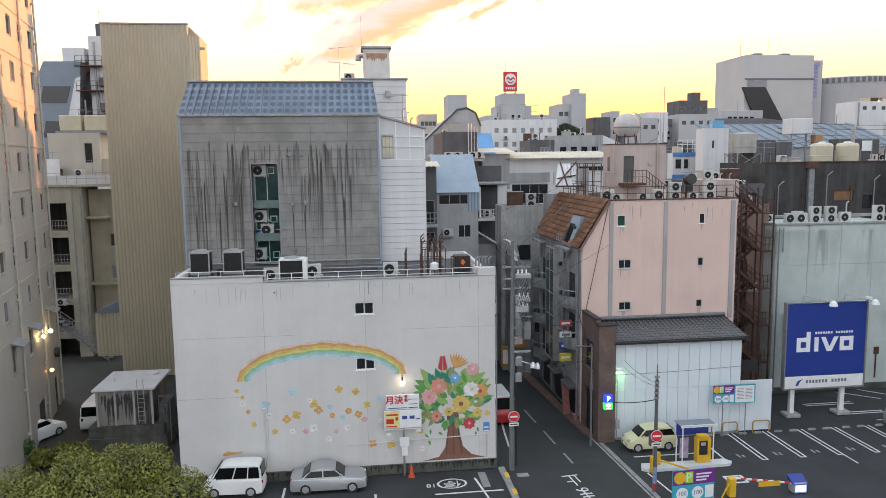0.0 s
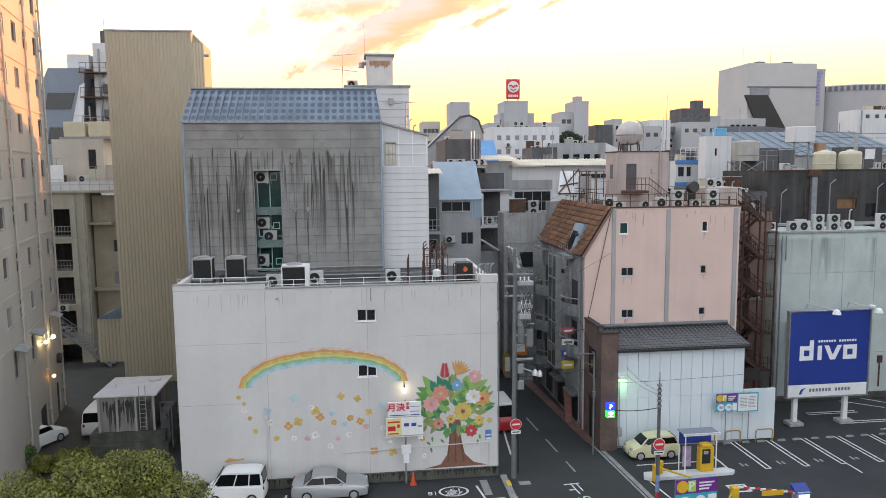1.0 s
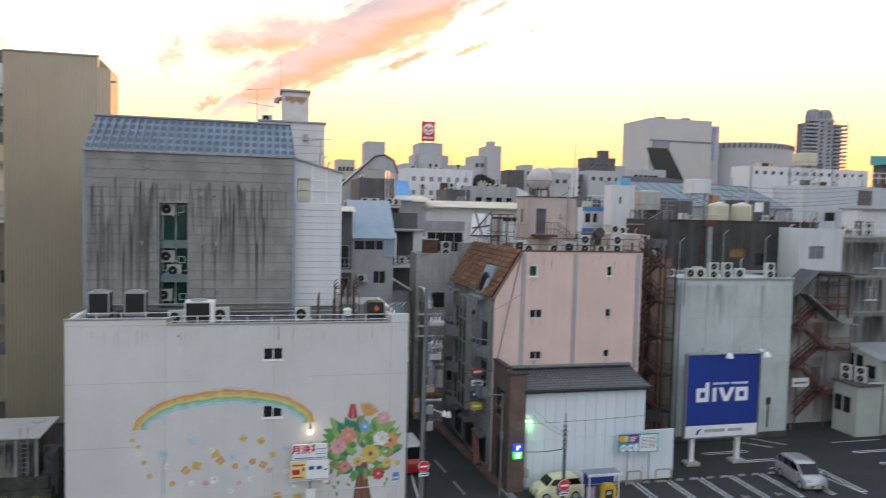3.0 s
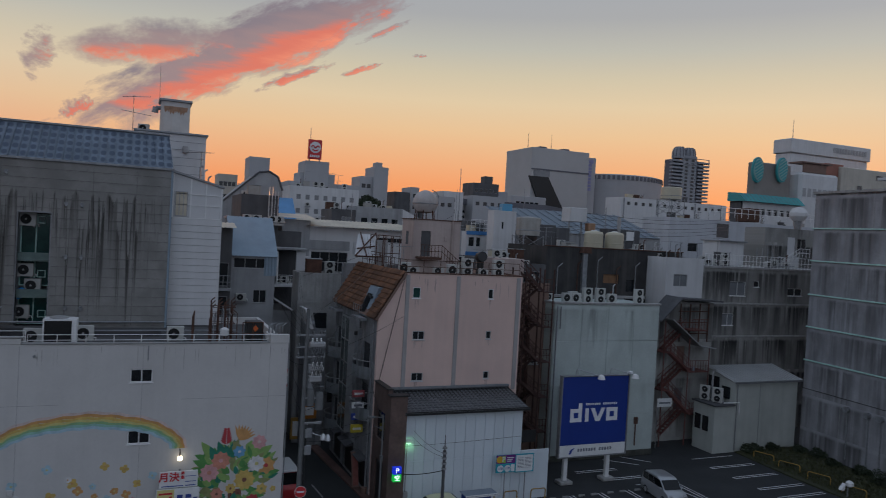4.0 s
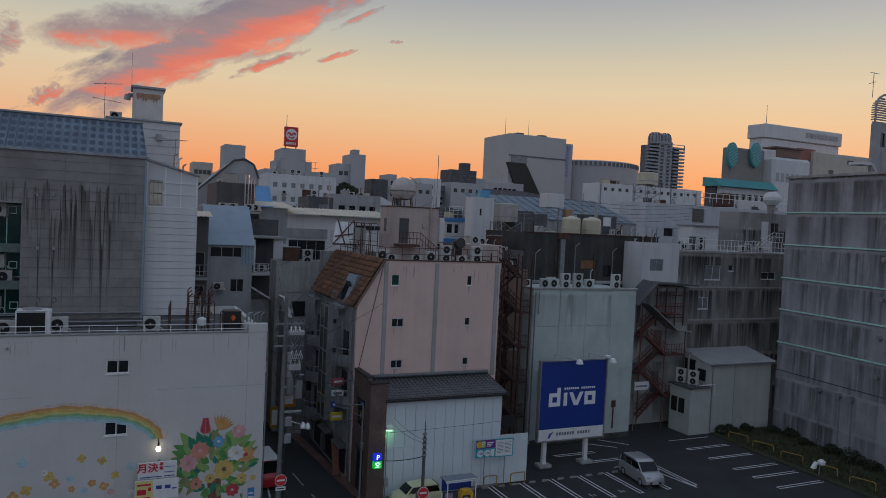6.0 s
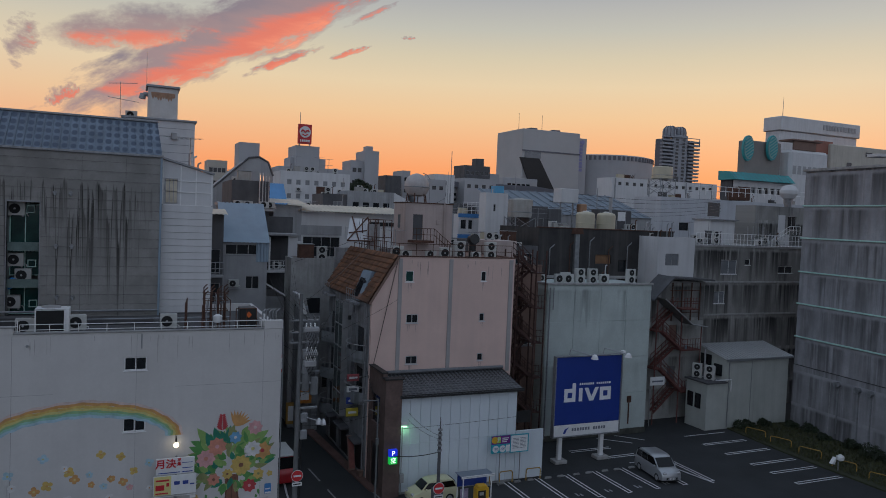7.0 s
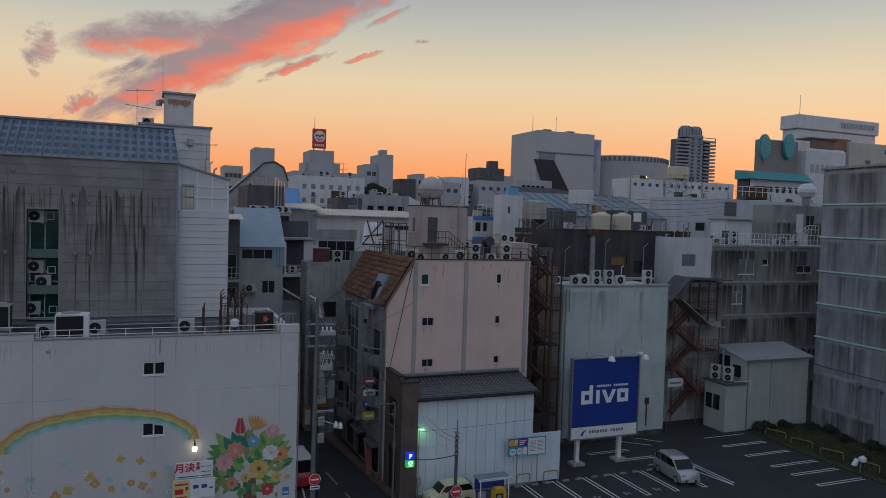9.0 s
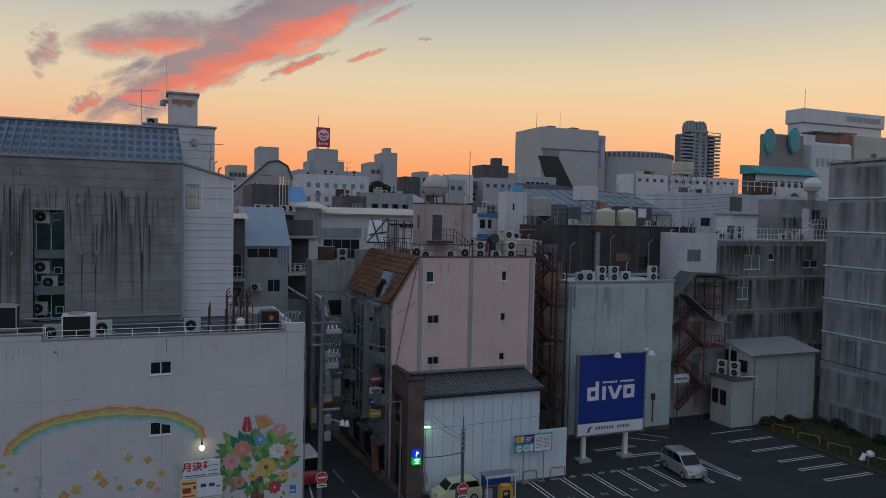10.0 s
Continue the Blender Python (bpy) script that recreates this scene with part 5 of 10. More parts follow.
for a, b, zs in groups:
    for z in zs:
        bow = [(PX0 - 0.06 - 0.95 * math.sin(math.pi * i / 14) ** 0.8, a + (b - a) * i / 14) for i in range(15)]
        inner = [(x + 0.05 if 0 < i < 14 else x, y) for i, (x, y) in enumerate(bow)]
        part("balcony_floor", Shape().prism(bow, z - 0.12, z, "z"), BALC, pink)
        n = len(bow)
        front = Shape().add([(x, y, h) for h in (z - 0.25, z + 0.62) for x, y in bow] + [(x, y, h) for h in (z - 0.25, z + 0.62) for x, y in inner],
                            [(i, i + 1, n + i + 1, n + i) for i in range(n - 1)] + [(2 * n + i, 2 * n + i + 1, 3 * n + i + 1, 3 * n + i) for i in range(n - 1)] + [(n + i, n + i + 1, 3 * n + i + 1, 3 * n + i) for i in range(n - 1)])
        part("balcony_front", front, BALC, pink, "curved stained metal balcony front")
        part("balcony_rail", Shape().tube([(x - 0.02, y, z + 1.05) for x, y in bow], 0.035, 6), ALU_DULL, pink)
        for i in (0, 4, 7, 10, 14):
            part("baluster", Shape().rod((bow[i][0], bow[i][1], z + 0.6), (bow[i][0], bow[i][1], z + 1.05), 0.022, n=5), ALU_DULL, pink)
part("stair_glazing", Shape().box(PX0 - 0.5, 54.2, 3.2, PX0 - 0.44, 56.4, 12.0), mat("dim_green_glass", (0.05, 0.075, 0.07), 0.12, var=0.5, scale=0.8, bump=0), pink, "tall strip of dim green glass")
for y in (54.15, 55.25, 56.38):
    part("stair_mullion", Shape().box(PX0 - 0.53, y, 3.1, PX0 - 0.05, y + 0.09, 12.1), ALU_DULL, pink)
for k in range(6):
    part("stair_transom", Shape().box(PX0 - 0.53, 54.24, 3.1 + 1.78 * k, PX0 - 0.44, 56.38, 3.2 + 1.78 * k), ALU_DULL, pink)
for y, z in ((53.4, 11.0), (53.4, 8.1), (53.4, 5.4), (57.0, 10.9), (57.0, 7.8)):
    part("vent_hood", Shape().rod((PX0 - 0.05, y, z), (PX0 - 0.3, y, z), 0.16, n=10), BLACK, pink)
for y, y2 in ((49.3, 51.6), (53.0, 55.5), (56.6, 59)):
    part("shutter", Shape().box(PX0 + 0.05, y, 0.1, PX0 + 0.09, y2, 2.3), BLACK, pink)
    part("awning", Shape().prism([(PX0 - 0.06, 2.6), (PX0 - 0.7, 2.4), (PX0 - 0.7, 2.34), (PX0 - 0.06, 2.4)], y, y2), DARK_GREY, pink)
part("drain_pipe", Shape().rod((PX0 - 0.16, 49.2, 0.2), (PX0 - 0.16, 49.2, 12.6), 0.06).rod((PX0 - 0.16, 52.6, 3), (PX0 - 0.16, 52.6, 12.6), 0.06).rod((PX0 - 0.16, 52.4, 3.4), (PX0 - 0.16, 52.4, 11.5), 0.22, n=4), STEEL, pink)
# mansard: tiles laid in courses over a sloped deck with two dormers
deck = Shape().add([(15.45, PY - 0.1, 12.7), (17.55, PY - 0.1, 16.1), (17.55, 60.5, 16.1), (15.45, 60.5, 12.7), (15.6, PY - 0.1, 12.6), (17.7, PY - 0.1, 16.0), (17.7, 60.5, 16.0), (15.6, 60.5, 12.6)],
                   [(0, 1, 2, 3), (4, 5, 6, 7), (0, 1, 5, 4), (3, 2, 6, 7), (0, 3, 7, 4), (1, 2, 6, 5)])
part("mansard_deck", deck, BROWN_WALL, pink)
brown = Shape()
for (xa, za), (xb, zb) in zip(prof, prof[1:]):
    brown.add([(xa, 0, za + 0.03), (xb, 0, zb + 0.03), (xb, 0.36, zb), (xa, 0.36, za)], [(0, 1, 2, 3)])
    brown.add([(xa, 0, za + 0.03), (xb, 0, zb + 0.03), (xb, 0, zb), (xa, 0, za)], [(0, 1, 2, 3)])
brown_me = brown.mesh("mansard_tile", TILE_BROWN, False)
tilt_m = math.degrees(math.atan2(3.4, 2.1))
for i in range(30):
    for k in range(10):
        y = 60.35 - 0.4 * i
        f = k / 10
        if 50.6 < y < 53.0 and k < 6:
            continue
        m = Matrix.Translation((15.44 + 2.1 * f - 21.5, y - 54, 12.74 + 3.4 * f)) @ pose(0, 0, 0, 0, 0, -90) @ pose(0, 0, 0, tilt_m) @ Matrix.Diagonal((1.27, 1.16, 3.6, 1))
        piece("mansard_tile", brown_me, pink, m)
part("dormer", Shape().prism([(15.5, 12.6), (16.9, 12.6), (16.9, 14.75), (16.35, 14.75)], 50.7, 52.9), BLUE_PALE, pink, "pale blue metal dormer")
part("dormer_window", Shape().prism([(15.5, 12.75), (15.56, 12.72), (16.16, 14.2), (16.1, 14.22)], 51.5, 52.6), GLASS, pink)
part("dormer_vent", Shape().rod((16.0, 51.1, 14.0), (15.85, 51.1, 14.05), 0.12, n=10), BLACK, pink)
rail(pink, [(15.1, 50.7, 12.5), (15.1, 52.9, 12.5)], 0.9, 0.02, 0.5, 2, STEEL)
rail(pink, [(15.1, 58.0, 12.3), (15.1, 60.0, 12.3)], 0.9, 0.02, 0.5, 2, STEEL)
part("gutter_balcony", Shape().box(15.0, 58.0, 12.1, 15.7, 60.2, 12.3).box(15.0, 50.6, 12.3, 15.5, 53, 12.5), SIDE_GREY, pink)
rail(pink, [(17.7, PY + 0.2, PZ), (PX1 - 0.2, PY + 0.2, PZ)], 0.95, 0.025, 1.3, 2, RUST, "roof_railing")
rail(pink, [(17.7, PY + 0.2, PZ), (17.7, 60.0, PZ)], 0.95, 0.025, 1.4, 2, RUST, "roof_railing")
# penthouse with a door and outside steps
part("penthouse_wall", Shape().wall(20.2, 24.35, 15.5, 20.05, 54.5, 0.25, [(20.9, 17.1, 21.75, 19.15)]), PINK_DIRTY, pink)
part("penthouse_wall", Shape().box(20.2, 54.75, 15.5, 20.45, 57.2, 20.05).box(24.1, 54.75, 15.5, 24.35, 57.2, 20.05).box(20.45, 56.95, 15.5, 24.1, 57.2, 20.05), PINK_DIRTY, pink)
part("penthouse_roof", Shape().box(20.12, 54.42, 20.05, 24.43, 57.28, 20.13, 0.02), RUST, pink)
part("penthouse_window", Shape().box(20.16, 55.6, 18.0, 20.2, 56.1, 19.1), GLASS_PALE, pink)
for x in (24.2, 24.27):
    part("penthouse_mast", Shape().rod((x, 54.9, 20.1), (x, 54.9, 21.0 if x < 24.25 else 24.5), 0.03, n=5), STEEL, pink)
part("penthouse_door", Shape().box(20.9, 54.6, 17.1, 21.75, 54.66, 19.15, 0.01), DARK_GREY, pink)
part("landing", Shape().box(20.5, 53.3, 16.9, 22.3, 54.5, 17.08), RUST, pink)
rail(pink, [(20.5, 53.35, 17.05), (22.3, 53.35, 17.05), (24.0, 53.35, 15.75)], 1.0, 0.025, 0.3, 2, RUST, "stair_railing")
part("penthouse_pipe", Shape().rod((23.6, 54.42, 15.7), (23.6, 54.42, 20.2), 0.07).box(22.9, 54.38, 18.4, 23.2, 54.5, 18.75, 0.02), PINK_DIRTY, pink)
tank = thing("round_water_tank", (21.75, 56.2, 20.13), "pale round fibreglass water tank on steel legs", "water tank")
part("tank", Shape().lathe(21.75, 56.2, [(0.3, 20.65), (0.75, 20.75), (0.98, 21.1), (1.05, 21.42), (1.0, 21.8), (0.85, 22.15), (0.55, 22.4), (0.3, 22.5), (0.12, 22.55)], 24), mat("pinkish_tank", (0.50, 0.46, 0.44), 0.6, var=0.2, scale=1.0, streak=0.6, streak_col=(0.2, 0.17, 0.15)), tank)
part("rim", Shape().lathe(21.75, 56.2, [(1.04, 21.38), (1.1, 21.4), (1.1, 21.46), (1.04, 21.48)], 24), STEEL, tank)
for a in range(6):
    c, s_ = math.cos(a * 1.047), math.sin(a * 1.047)
    part("leg", Shape().rod((21.75 + 0.9 * c, 56.2 + 0.9 * s_, 20.13), (21.75 + 0.8 * c, 56.2 + 0.8 * s_, 20.9), 0.05), RUST, tank)
part("ladder", Shape().tube([(22.85, 56.0, 20.13), (22.85, 56.0, 22.1), (22.6, 56.0, 22.45), (22.2, 56.0, 22.6)], 0.03), STEEL, tank)
cage = thing("roof_cage", (18.5, 57, 15.75), "rusty mesh enclosure with plastic sheet on the roof", "enclosure")
s = Shape()
for x in (17.8, 18.5, 19.2):
    for y in (54.8, 56.5, 58.2):
        s.rod((x, y, 15.75), (x, y, 18.6), 0.04)
for z in (17.2, 18.6):
    for y in (54.8, 58.2):
        s.rod((17.8, y, z), (19.2, y, z), 0.03)
    s.rod((17.8, 54.8, z), (17.8, 58.2, z), 0.03)
part("frame", s, RUST, cage)
part("sheet", Shape().box(18.0, 57.5, 15.9, 19.1, 57.55, 18.2), mat("milky_plastic_sheet", (0.42, 0.42, 0.42), 0.5, var=0.3, scale=1.2, streak=0.4), cage)
for k in range(4):
    part("lean_to_sheet", Shape().add([(16.2 + 0.6 * k, 57.2, 16.75), (16.76 + 0.6 * k, 57.2, 16.75), (17.6 + 0.42 * k, 60.0, 18.6), (17.2 + 0.42 * k, 60.0, 18.6), (16.2 + 0.6 * k, 57.2, 16.69), (16.76 + 0.6 * k, 57.2, 16.69), (17.6 + 0.42 * k, 60.0, 18.54), (17.2 + 0.42 * k, 60.0, 18.54)],
                                      [(0, 1, 2, 3), (4, 5, 6, 7), (0, 1, 5, 4), (1, 2, 6, 5), (2, 3, 7, 6), (3, 0, 4, 7)]), WHITE_WALL, cage)
for a, b in (((16.2, 57.1, 16.8), (18.8, 60.0, 18.75)), ((17.2, 57.1, 16.8), (17.4, 60.0, 18.75)), ((18.4, 57.1, 16.8), (18.8, 60.0, 18.75)), ((16.2, 57.1, 16.8), (18.6, 57.1, 16.8)), ((16.6, 58.0, 17.4), (18.7, 58.4, 17.7))):
    part("lean_to_bar", Shape().rod(a, b, 0.06, n=5), RUST, cage)

# ---------------------------------------------------------------- rusty fire escape in the gap
esc = thing("fire_escape", (29.3, 51, 0), "dark rust-brown zigzag steel fire escape", "stair")
RUST_DARK = mat("dark_rusty_steel", (0.085, 0.042, 0.034), 0.85, 0.1, var=0.45, scale=2, fine=12)


def stair_flight(owner, xa, za, xb, zb, y0, y1, material, steps):
    for y in (y0, y1):
        part("stringer", Shape().prism([(xa, za - 0.14), (xa, za + 0.12), (xb, zb + 0.12), (xb, zb - 0.14)], y - 0.03, y + 0.03), material, owner)
    for k in range(steps):
        f = (k + 0.5) / steps
        part("tread", Shape().box(xa + (xb - xa) * f - 0.13, y0 + 0.03, za + (zb - za) * f, xa + (xb - xa) * f + 0.13, y1 - 0.03, za + (zb - za) * f + 0.04), material, owner)
    for y in (y0, y1):
        for h in (0.55, 1.0):
            part("handrail", Shape().tube([(xa, y, za + h), (xb, y, zb + h)], 0.032, 6), material, owner)
        for k in range(6):
            f = k / 5
            p = (xa + (xb - xa) * f, y, za + (zb - za) * f)
            part("baluster", Shape().rod(p, (p[0], p[1], p[2] + 1.0), 0.022, n=5), material, owner)


for lv in range(5):
    z = 2.0 + 2.85 * lv
    part("landing", Shape().box(27.3, 50.2, z - 0.08, 28.4, 52.5, z), RUST_DARK, esc)
    part("landing", Shape().box(30.1, 50.2, z + 1.34, 31.0, 52.5, z + 1.42), RUST_DARK, esc)
    stair_flight(esc, 28.4, z, 30.1, z + 1.42, 51.5, 52.4, RUST_DARK, 6)
    stair_flight(esc, 30.1, z + 1.42, 28.4, z + 2.85, 50.3, 51.2, RUST_DARK, 6)
    rail(esc, [(30.1, 50.25, z + 1.42), (31.0, 50.25, z + 1.42)], 1.0, 0.025, 0.3, 2, RUST_DARK, "rail")
    rail(esc, [(27.3, 50.25, z), (28.4, 50.25, z)], 1.0, 0.025, 0.3, 2, RUST_DARK, "rail")
for x in (28.4, 30.1, 31.0):
    for y in (50.25, 52.5):
        part("post", Shape().rod((x, y, 0), (x, y, 16.6), 0.07, n=6), RUST_DARK, esc)
gap = thing("gap_building", (30, 58, 0), "dark narrow building deep in the gap", "building")
part("wall", Shape().wall(27.2, 33.0, 0, 15.2, 54.2, 0.3, [(28.6 + 1.9 * (k % 2), 1.2 + 2.6 * (k // 2), 29.4 + 1.9 * (k % 2), 2.9 + 2.6 * (k // 2)) for k in range(10)]), BROWN_WALL, gap)
# black block behind the openings paints in the darkness of the gap
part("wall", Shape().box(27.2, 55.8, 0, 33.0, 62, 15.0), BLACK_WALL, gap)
part("penthouse", Shape().box(27.6, 54.6, 15.2, 30.6, 58, 17.2, 0.03), PINK_DIRTY, gap)

# ---------------------------------------------------------------- the pale green clad building
teal = thing("green_clad_building", (38.2, 55, 0), "pale green panel-clad building stained with rust", "building")
part("wall", Shape().box(32.7, 52.66, 0, 43.75, 58, 13.6), TEAL, teal)
for i in range(4):
    for k in range(4):
        w = 11.05 / 4
        part("panel", Shape().box(32.7 + w * i + 0.012, 52.6, 0.5 + 3.3 * k + 0.012, 32.7 + w * (i + 1) - 0.012, 52.67, min(13.6, 0.5 + 3.3 * (k + 1)) - 0.012, 0.01), TEAL, teal)
part("coping", Shape().box(32.6, 52.48, 13.6, 43.85, 52.9, 13.78, 0.02).box(32.6, 52.9, 13.6, 32.9, 58, 13.78, 0.02), CONC, teal)
part("base", Shape().box(32.68, 52.5, 0, 43.77, 52.64, 0.5, 0.02), BASE_CONC, teal)
part("rust_vent", Shape().box(41.6, 52.45, 2.9, 42.0, 52.6, 3.5, 0.02).box(41.75, 52.575, 0.9, 41.9, 52.59, 2.9), RUST, teal)
part("downpipe", Shape().rod((32.85, 52.4, 0.3), (32.85, 52.4, 13.4), 0.06).rod((33.2, 52.4, 11.5), (33.2, 52.4, 13.4), 0.05), STEEL, teal)
black = thing("black_building", (42, 64, 0), "soot-black rooftop block behind the clad building", "building")
part("wall", Shape().wall(36.0, 52.3, 13.0, 18.4, 59.9, 0.3, [(42.6, 15.0, 44.5, 15.9), (45.4, 14.2, 46.4, 15.4)]), BLACK_WALL, black)
part("wall", Shape().box(36.0, 60.2, 0, 36.3, 68, 18.4).box(52.0, 60.2, 0, 52.3, 68, 18.4).box(36.3, 67.7, 0, 52.0, 68, 18.4), BLACK_WALL, black)
part("roof", Shape().box(36.3, 60.2, 17.4, 52.0, 67.7, 17.65), ROOF_DARK, black)
part("coping", Shape().box(35.9, 59.8, 18.4, 52.4, 60.3, 18.5, 0.02), RUST, black)
# amber louvre in the opening, plain colour without glow
part("lit_window", Shape().box(42.6, 60.05, 15.0, 44.5, 60.09, 15.9), mat("amber_louvre_paint", (0.26, 0.14, 0.07), 0.5, var=0.3, scale=1), black)
part("window", Shape().box(45.4, 60.05, 14.2, 46.4, 60.09, 15.4), GLASS, black)
part("duct", Shape().box(39.9, 59.5, 13.6, 40.4, 59.88, 17.9, 0.03), STEEL, black)
part("duct_head", Shape().prism([(39.6, 17.9), (40.7, 17.9), (40.5, 18.5), (39.8, 18.5)], 59.3, 59.9), RUST, black)
for i in range(6):
    x = 37.2 + 2.3 * i
    part("wall_pipe", Shape().tube([(x, 59.8, 13.6), (x, 59.8, 16.4 + 0.4 * (i % 3)), (x + 0.5, 59.8, 16.8 + 0.4 * (i % 3))], 0.05, 5), RUST if i % 2 else STEEL, black)
part("ledge", Shape().box(36.0, 59.3, 13.55, 47.5, 59.88, 13.8, 0.02), CONC, black)
part("low_roof", Shape().box(32.7, 55.0, 13.3, 43.7, 59.9, 13.45), ROOF_DARK, black)
low_b = block("low_dark_building", "low dark grey rooftop shed with openings", 30.6, 36.0, 60, 66, 16.6, DARK_GREY, [(33.0, 14.2, 34.0, 15.9), (34.4, 14.2, 35.4, 15.9)])

# ---------------------------------------------------------------- white flank, mould-streaked building, shed, big wall
flank = block("white_flank_building", "white rendered building flank with one window", 47.9, 52.6, 57, 66, 17.95, WHITE_WALL, [(48.9, 15.1, 50.6, 16.3)], glass=GLASS_PALE, cols=2)
stain = thing("mould_streaked_building", (59, 62, 0), "grey building with black mould streaks and roof terrace", "building")
sw = [(56.4, 14.27, 58.58, 15.77), (59.7, 15.24, 60.43, 15.9), (64.57, 14.41, 66.72, 15.2), (55.66, 11.19, 57.14, 12.45)]
part("wall", Shape().wall(52.7, 70.5, 6.0, 17.1, 57.2, 0.3, sw), STAIN, stain)
part("wall", Shape().box(52.7, 57.5, 0, 53.0, 68, 17.1).box(53, 67.7, 0, 70.5, 68, 17.1).box(53, 58.3, 0, 70.5, 58.5, 16.5), STAIN, stain)
part("lower_wall", Shape().box(52.7, 57.2, 0, 70.5, 57.5, 5.99), STAIN, stain)
for w in sw:
    window(stain, w[0], w[2], w[1], w[3], 57.2, GLASS_PALE if w[0] < 57 else GLASS, WHITE, 2 if w[2] - w[0] > 1 else 1)
for z in (13.36, 9.95):
    part("floor_band", Shape().box(52.7, 57.12, z, 70.5, 57.196, z + 0.18, 0.01), CONC, stain)
part("roof", Shape().box(52.6, 57.1, 17.1, 70.6, 68, 17.3), CONC, stain)
rail(stain, [(53, 57.3, 17.3), (70, 57.3, 17.3)], 1.2, 0.025, 0.5, 2, WHITE)
pent = block("roof_penthouse", "dark streaked penthouse with white door and stair", 66.9, 75.5, 63, 66, 21.9, STAIN, [(72.2, 19.2, 73.6, 20.8)], z0=17.3, cols=2)
part("door", Shape().box(70.6, 62.94, 18.6, 71.7, 62.99, 20.9), WHITE_WALL, pent)
s = Shape()
for k in range(8):
    s.box(68.6 + 0.3 * k, 61.6, 17.3, 68.9 + 0.3 * k, 62.9, 17.5 + 0.16 * k)
part("steps", s, WHITE_WALL, pent)
rail(pent, [(68.6, 61.6, 17.3), (71.0, 61.6, 18.6), (72.7, 61.6, 18.6)], 1.0, 0.03, 0.5, 2, WHITE)
wbox = block("white_roof_box", "white rooftop plant box with a flat lid", 58.3, 61.8, 61, 63.5, 19.9, WHITE_WALL, [], z0=17.3)
part("lid", Shape().box(58.1, 60.7, 19.9, 62.1, 63.7, 20.05, 0.02), STEEL, wbox)
for x in (63.4, 64.2, 65.0, 65.8):
    part("pipework", Shape().rod((x, 60.6, 17.3), (x, 60.6, 19.4), 0.06).rod((63.3, 60.6, 18.2), (66, 60.6, 18.2), 0.04), STEEL, wbox)
ball = thing("ball_tank", (73.9, 64.6, 22.0), "white ball-shaped rooftop water tank", "water tank")
part("ball", Shape().lathe(73.9, 64.6, [(0.1, 22.9), (0.7, 23.05), (1.05, 23.6), (1.05, 24.0), (0.7, 24.55), (0.1, 24.7)], 20), WHITE_WALL, ball)
part("leg", Shape().rod((73.9, 64.6, 21.4), (73.9, 64.6, 23.0), 0.35, 0.5), STEEL, ball)

annex2 = thing("stair_annex", (48.5, 56, 0), "stained annexe with a dark slanted roof behind a stair", "building")
ANNEX_WALL = leak_mat("dirty_annex_wall", (0.36, 0.36, 0.34), (0.07, 0.066, 0.06), 9.6, 3.1, jag=0.4, long=(0.8, 3.0), freq=2.0, edges=(0.46, 0.62), haze=0.8)
part("lower_wall", Shape().wall(46.1, 53.2, 0, 9.7, 55.9, 0.3, [(48.9, 7.1, 49.9, 9.3), (48.9, 3.05, 49.95, 5.2)]), ANNEX_WALL, annex2)
part("upper_wall", Shape().prism([(46.1, 9.7), (53.2, 9.7), (53.2, 13.6), (48.3, 13.7), (46.1, 11.9)], 55.9, 57.0), STAIN, annex2)
for z in (10.5, 11.6, 12.7):
    part("cladding_rail", Shape().box(48.8, 55.84, z, 52.6, 55.9, z + 0.08), RUST, annex2)
for x in (49.0, 50.2, 51.4, 52.5):
    part("cladding_post", Shape().box(x, 55.8, 9.7, x + 0.09, 55.9, 13.5), RUST, annex2)
part("roof", Shape().add([(45.8, 54.6, 12.0), (48.1, 54.6, 14.15), (48.1, 57.0, 14.25), (45.8, 57.0, 12.1), (45.8, 54.6, 11.86), (48.1, 54.6, 14.0), (48.1, 57.0, 14.1), (45.8, 57.0, 11.95)],
                         [(0, 1, 2, 3), (4, 5, 6, 7), (0, 1, 5, 4), (3, 2, 6, 7), (0, 3, 7, 4), (1, 2, 6, 5)]), DARK_GREY, annex2)
part("roof", Shape().prism([(48.1, 14.0), (53.4, 13.75), (53.4, 13.9), (48.1, 14.15)], 54.8, 57.0), DARK_GREY, annex2)
part("door", Shape().box(48.92, 56.0, 7.1, 49.88, 56.06, 9.28), BROWN_WALL, annex2, "dark red door")
part("door", Shape().box(48.92, 56.0, 3.05, 49.93, 56.06, 5.18), DARK_GREY, annex2, "dark grey door")
stair2 = thing("red_stair", (48.5, 55, 0), "red-brown zigzag outside stair under a sloping canopy", "stair")


for xa, za, xb, zb, y in ((46.7, 9.05, 49.2, 11.1, 55.2), (46.7, 9.05, 49.3, 7.1, 54.3), (48.9, 7.1, 46.7, 5.42, 55.2), (46.7, 5.42, 49.5, 3.0, 54.3), (49.3, 3.0, 46.9, 0.9, 55.2)):
    stair_flight(stair2, xa, za, xb, zb, y, y + 0.62, RED_RUST, 9)
for x0, x1, z in ((45.9, 46.8, 9.05), (49.2, 51.5, 7.1), (45.9, 46.8, 5.42), (49.4, 51.2, 3.0), (49.2, 51.0, 11.1)):
    part("landing", Shape().box(x0, 54.25, z - 0.1, x1, 55.85, z), RED_RUST, stair2)
    rail(stair2, [(x0, 54.3, z), (x1, 54.3, z)], 1.05, 0.028, 0.35, 2, RED_RUST, "rail")
